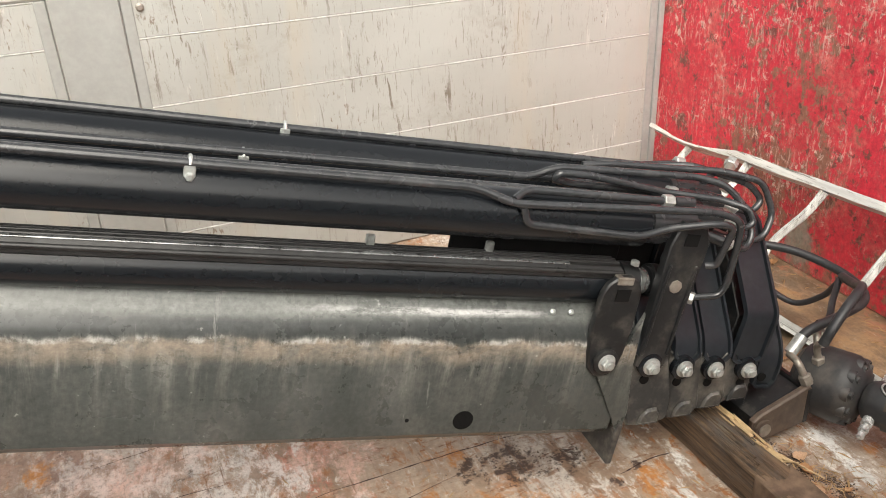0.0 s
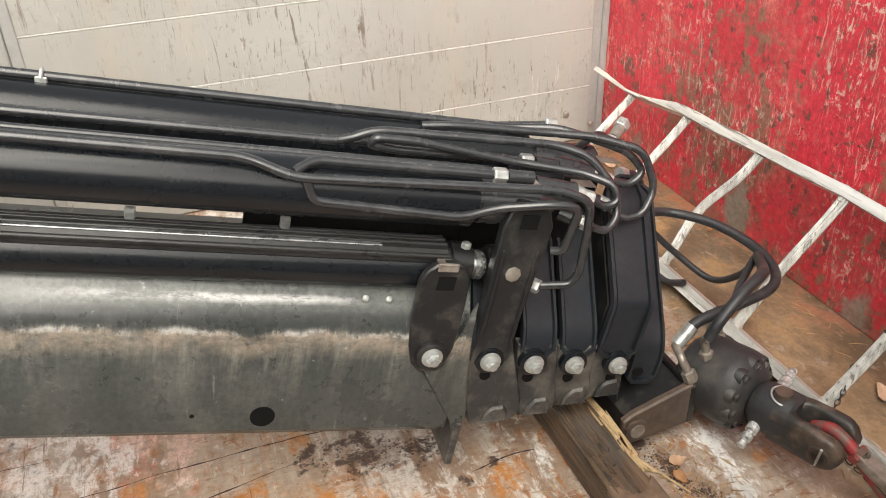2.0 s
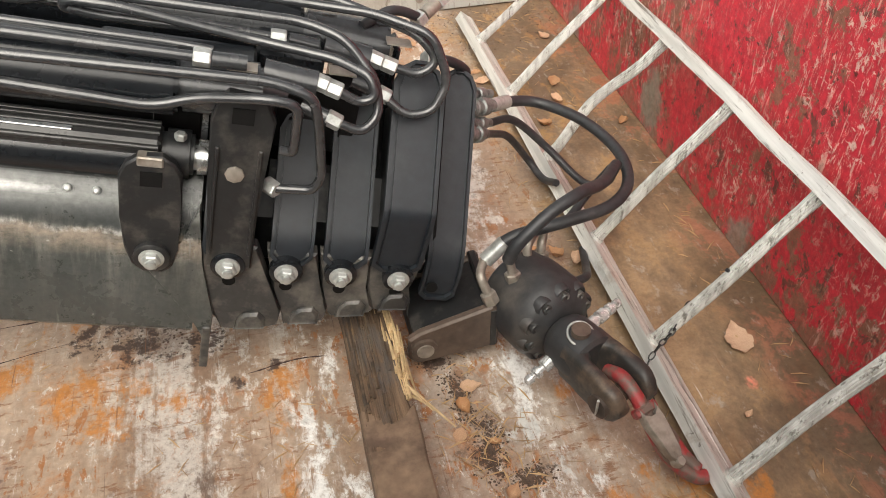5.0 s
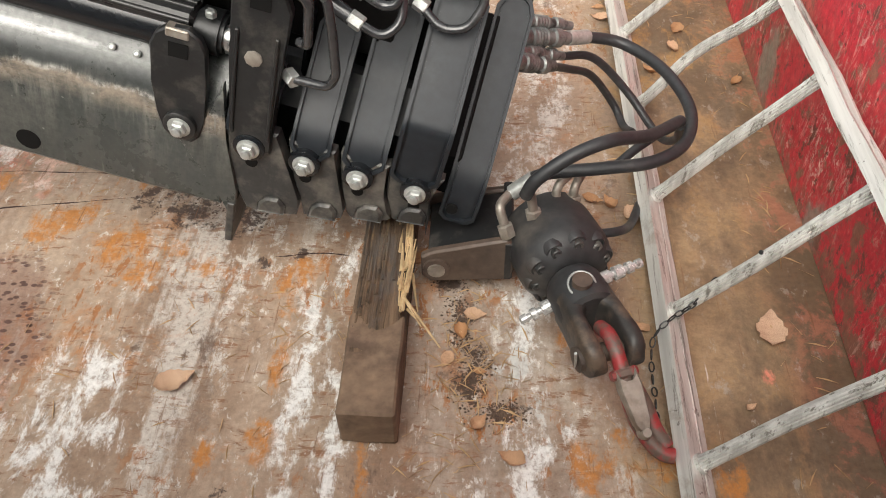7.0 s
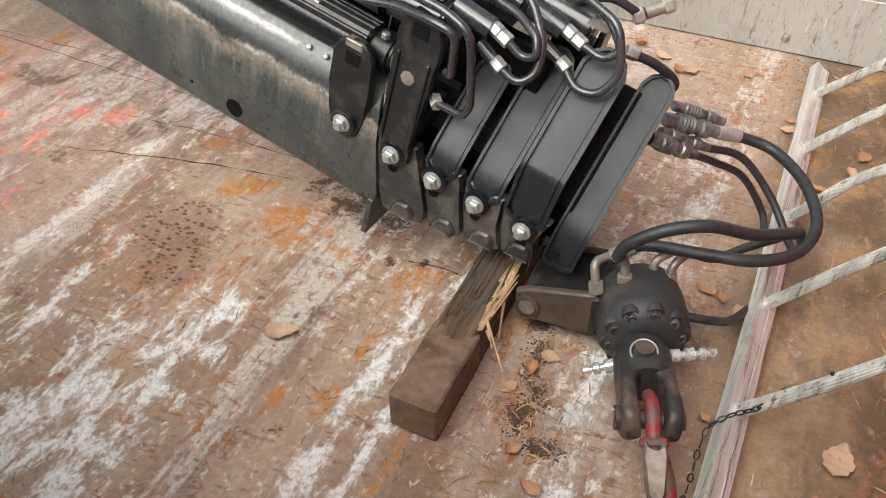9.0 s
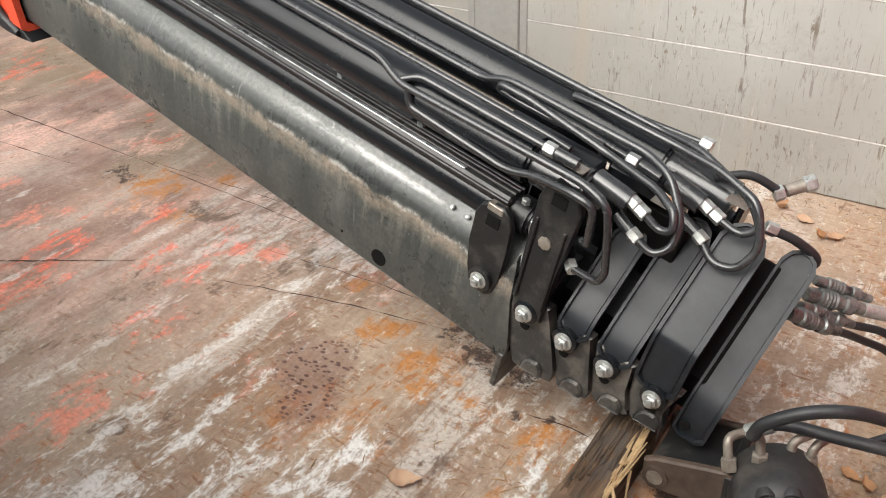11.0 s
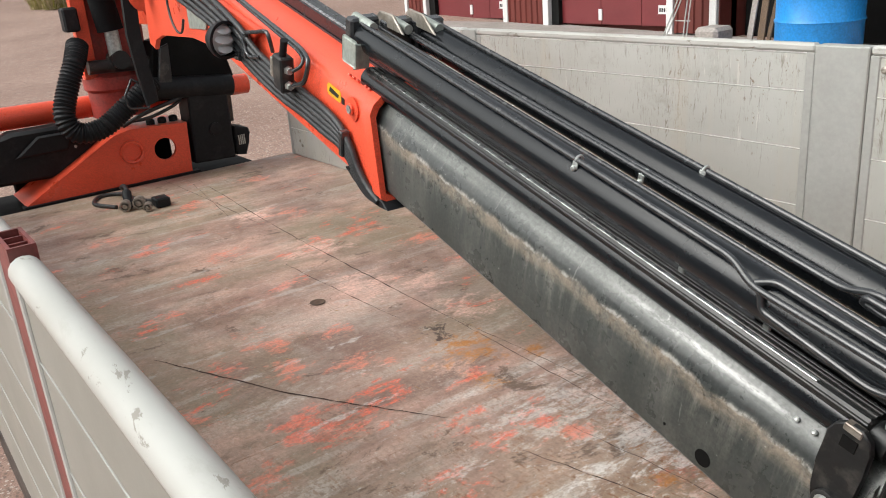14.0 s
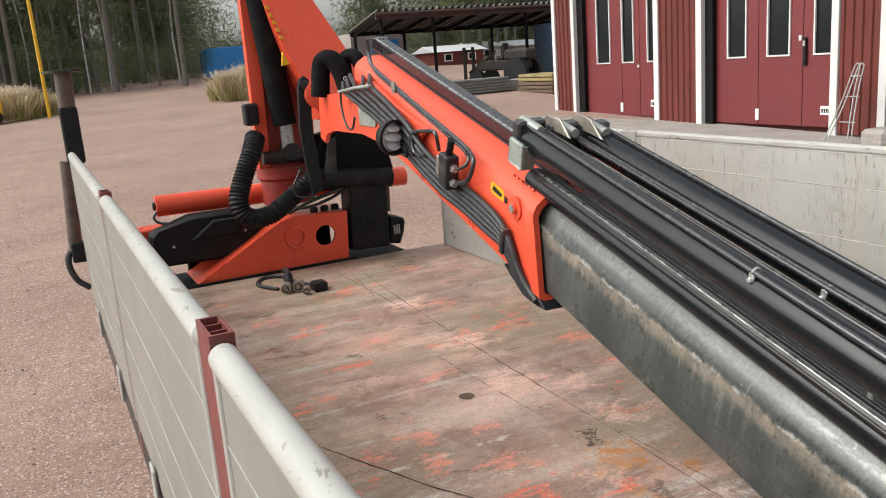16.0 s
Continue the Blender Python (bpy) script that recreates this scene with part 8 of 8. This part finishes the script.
for k in range(150):
    x = rnd.uniform(-74, -54)
    spots.append((x, rnd.uniform(-16, 58) * (-x / 60), rnd.choice((0, 1, 1, 2, 3, 4, 4))))
for x, y, kind in spots:
    if y > 24 and x > -66:
        x -= 24
    if 0.197 < (y + 0.25) / (2.9 - x) < 0.385 and rnd.random() < 0.93:
        continue
    tree = holder("tree", Matrix.Translation((x, y, ground_z(x, y))) @ pose(0, 0, 0, 0, 0, rnd.uniform(0, 360)) @ Matrix.Scale(rnd.uniform(0.85, 1.2), 4),
                  ("slender pale birch at the edge of the wood" if kind in (3, 6) else "young bushy spruce in the wood" if kind == 4 else "tall straight pine at the edge of the wood"), "tree", "trees of the wood")
    for nm, me in zip(("trunk", "crown"), KINDS[kind]):
        ob = new(nm, me)
        ob.parent = tree
r = np.random.default_rng(5)
n_c = 2400
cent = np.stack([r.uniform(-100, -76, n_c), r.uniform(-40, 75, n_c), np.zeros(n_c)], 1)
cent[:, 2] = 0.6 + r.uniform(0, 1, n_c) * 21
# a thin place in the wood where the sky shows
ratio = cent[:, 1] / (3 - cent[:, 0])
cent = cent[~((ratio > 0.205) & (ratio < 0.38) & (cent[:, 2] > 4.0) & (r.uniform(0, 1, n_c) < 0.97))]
low = np.stack([r.uniform(-66, -56, 500), r.uniform(-22, 20, 500), np.zeros(500)], 1)
low[:, 2] = [ground_z(a, b) for a, b in low[:, :2]] + r.uniform(0.2, 2.4, 500)

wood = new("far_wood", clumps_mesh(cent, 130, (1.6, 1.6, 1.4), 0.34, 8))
# needles lighter than the near trees': distance haze put into the colour
wood.data.materials.append(foliage_material("hazed_far_needles", (0.105, 0.130, 0.062), (0.21, 0.225, 0.115)))
scrub = new("undergrowth", clumps_mesh(low, 160, (1.1, 1.1, 0.5), 0.10, 9))
scrub.data.materials.append(M_PINE)
tagged(scrub, "low dark green undergrowth at the edge of the wood", "undergrowth", kind="stuff")
tagged(wood, "dense dark green wood behind the yard", "wood", kind="stuff")


M_PLUME = foliage_material("pale_grass_plumes", (0.74, 0.66, 0.52), (0.55, 0.44, 0.31))


def grass_bush(x, y, rx, ry, h, seed, count=7000):
    r = np.random.default_rng(seed)
    ob = holder("tall_grass", Matrix.Translation((x, y, ground_z(x, y))), "clump of tall dry yellow grass with pale plumes at the yard edge", "grass", "clumps of tall grass")
    lumps = r.normal(0, 0.42, (14, 2)) * (rx, ry)
    tall = r.uniform(0.55, 1.1, 14)
    tips = []
    for nm, mat, n, hh in (("dry_stalks", M_DRYGRASS, count, h), ("green_blades", M_GREENGRASS, count, h * 0.6)):
        which = r.integers(0, 14, n)
        q = lumps[which] + r.normal(0, 0.16, (n, 2)) * (rx, ry)
        z = hh * tall[which] * r.uniform(0.45, 1.1, n)
        a = r.uniform(0, 6.28, n)
        w = 0.006
        lean = r.normal(0, 0.26, (n, 2)) * z[:, None]
        v = np.zeros((n, 4, 3))
        side = np.stack([np.cos(a), np.sin(a)], 1)
        v[:, 0, :2], v[:, 1, :2] = q - w * side, q + w * side
        v[:, 2, :2], v[:, 2, 2] = q + lean * 0.7 + 0.016 * side, z * 0.8
        v[:, 3, :2], v[:, 3, 2] = q + lean, z
        me = bpy.data.meshes.new(nm)
        me.from_pydata(v.reshape(-1, 3).tolist(), [], np.arange(4 * n).reshape(-1, 4).tolist())
        me.materials.append(mat)
        new(nm, me).parent = ob
        if nm == "dry_stalks":
            top = np.argsort(-z)[:260]
            tips = v[top, 3, :]
    me = clumps_mesh(tips, 14, (0.035, 0.035, 0.09), 0.05, seed)
    me.materials.append(M_PLUME)
    new("plumes", me).parent = ob
    return ob


grass_bush(-33.3, 7.95, 0.85, 0.8, 1.0, 1)
grass_bush(-34.0, 8.9, 0.9, 0.85, 1.2, 2)
grass_bush(-37.5, -0.35, 0.9, 0.75, 1.1, 3)
grass_bush(-39.0, -1.7, 0.9, 0.9, 1.15, 4)
M_YELLOW = worn("yellow_paint", (0.72, 0.42, 0.02), (0.55, 0.3, 0.02), 0.45)
pole = part("pole", sweep([Vector((-36.2, 0.62, 0.1)), Vector((-36.2, 0.60, 4.0)), Vector((-36.2, 0.58, 8.0))], 0.075, 12), M_YELLOW, None, smooth=60)
tagged(pole, "tall thin yellow pole at the edge of the yard", "pole")
mower = holder("loader", Matrix.Translation((-36.5, -1.95, ground_z(-36.5, -2.0))), "small yellow loader with a black cab among the grass", "loader")
part("body", box(-0.8, 0.8, -1.0, 0.85, 0.3, 0.95, 0.08), M_YELLOW, mower)
part("cab", box(-0.5, 0.5, -0.8, 0.3, 0.95, 1.75, 0.12), M_PLASTIC, mower)
for y in (-0.6, 0.5):
    part("wheel", lathe([(0.15, -0.12), (0.32, -0.1), (0.33, 0.1), (0.15, 0.12)], 18, None, Matrix.Translation((0.75, y, 0.32)) @ pose(0, 0, 0, 0, 90)), M_PLASTIC, mower)
blue = part("container", box(-62, -57, 12.0, 15.0, 0.9, 3.2, 0.05), M_BLUE)
tagged(blue, "bright blue steel container at the edge of the wood", "container")
r = np.random.default_rng(3)
n = 2600
pos = np.stack([r.uniform(-16, 4, n), r.uniform(-6, 11, n)], 1)
pos = pos[(pos[:, 1] < -0.25) | (pos[:, 0] < -3.6)]
verts, faces = [], []
for x, y in pos:
    s = r.uniform(0.006, 0.02)
    z = ground_z(x, y)
    k = len(verts)
    verts += [(x + s, y, z), (x, y + s, z), (x - s, y, z), (x, y - s, z), (x + s * 0.2, y + s * 0.1, z + s * 0.8)]
    faces += [(k, k + 1, k + 4), (k + 1, k + 2, k + 4), (k + 2, k + 3, k + 4), (k + 3, k, k + 4)]
me = bpy.data.meshes.new("stones")
me.from_pydata(verts, [], faces)
me.materials.append(worn("dark_small_stones", (0.16, 0.12, 0.1), (0.3, 0.25, 0.22), 0.9))
stones = tagged(new("gravel", me), "loose dark stones on the gravel yard", "gravel", kind="stuff")
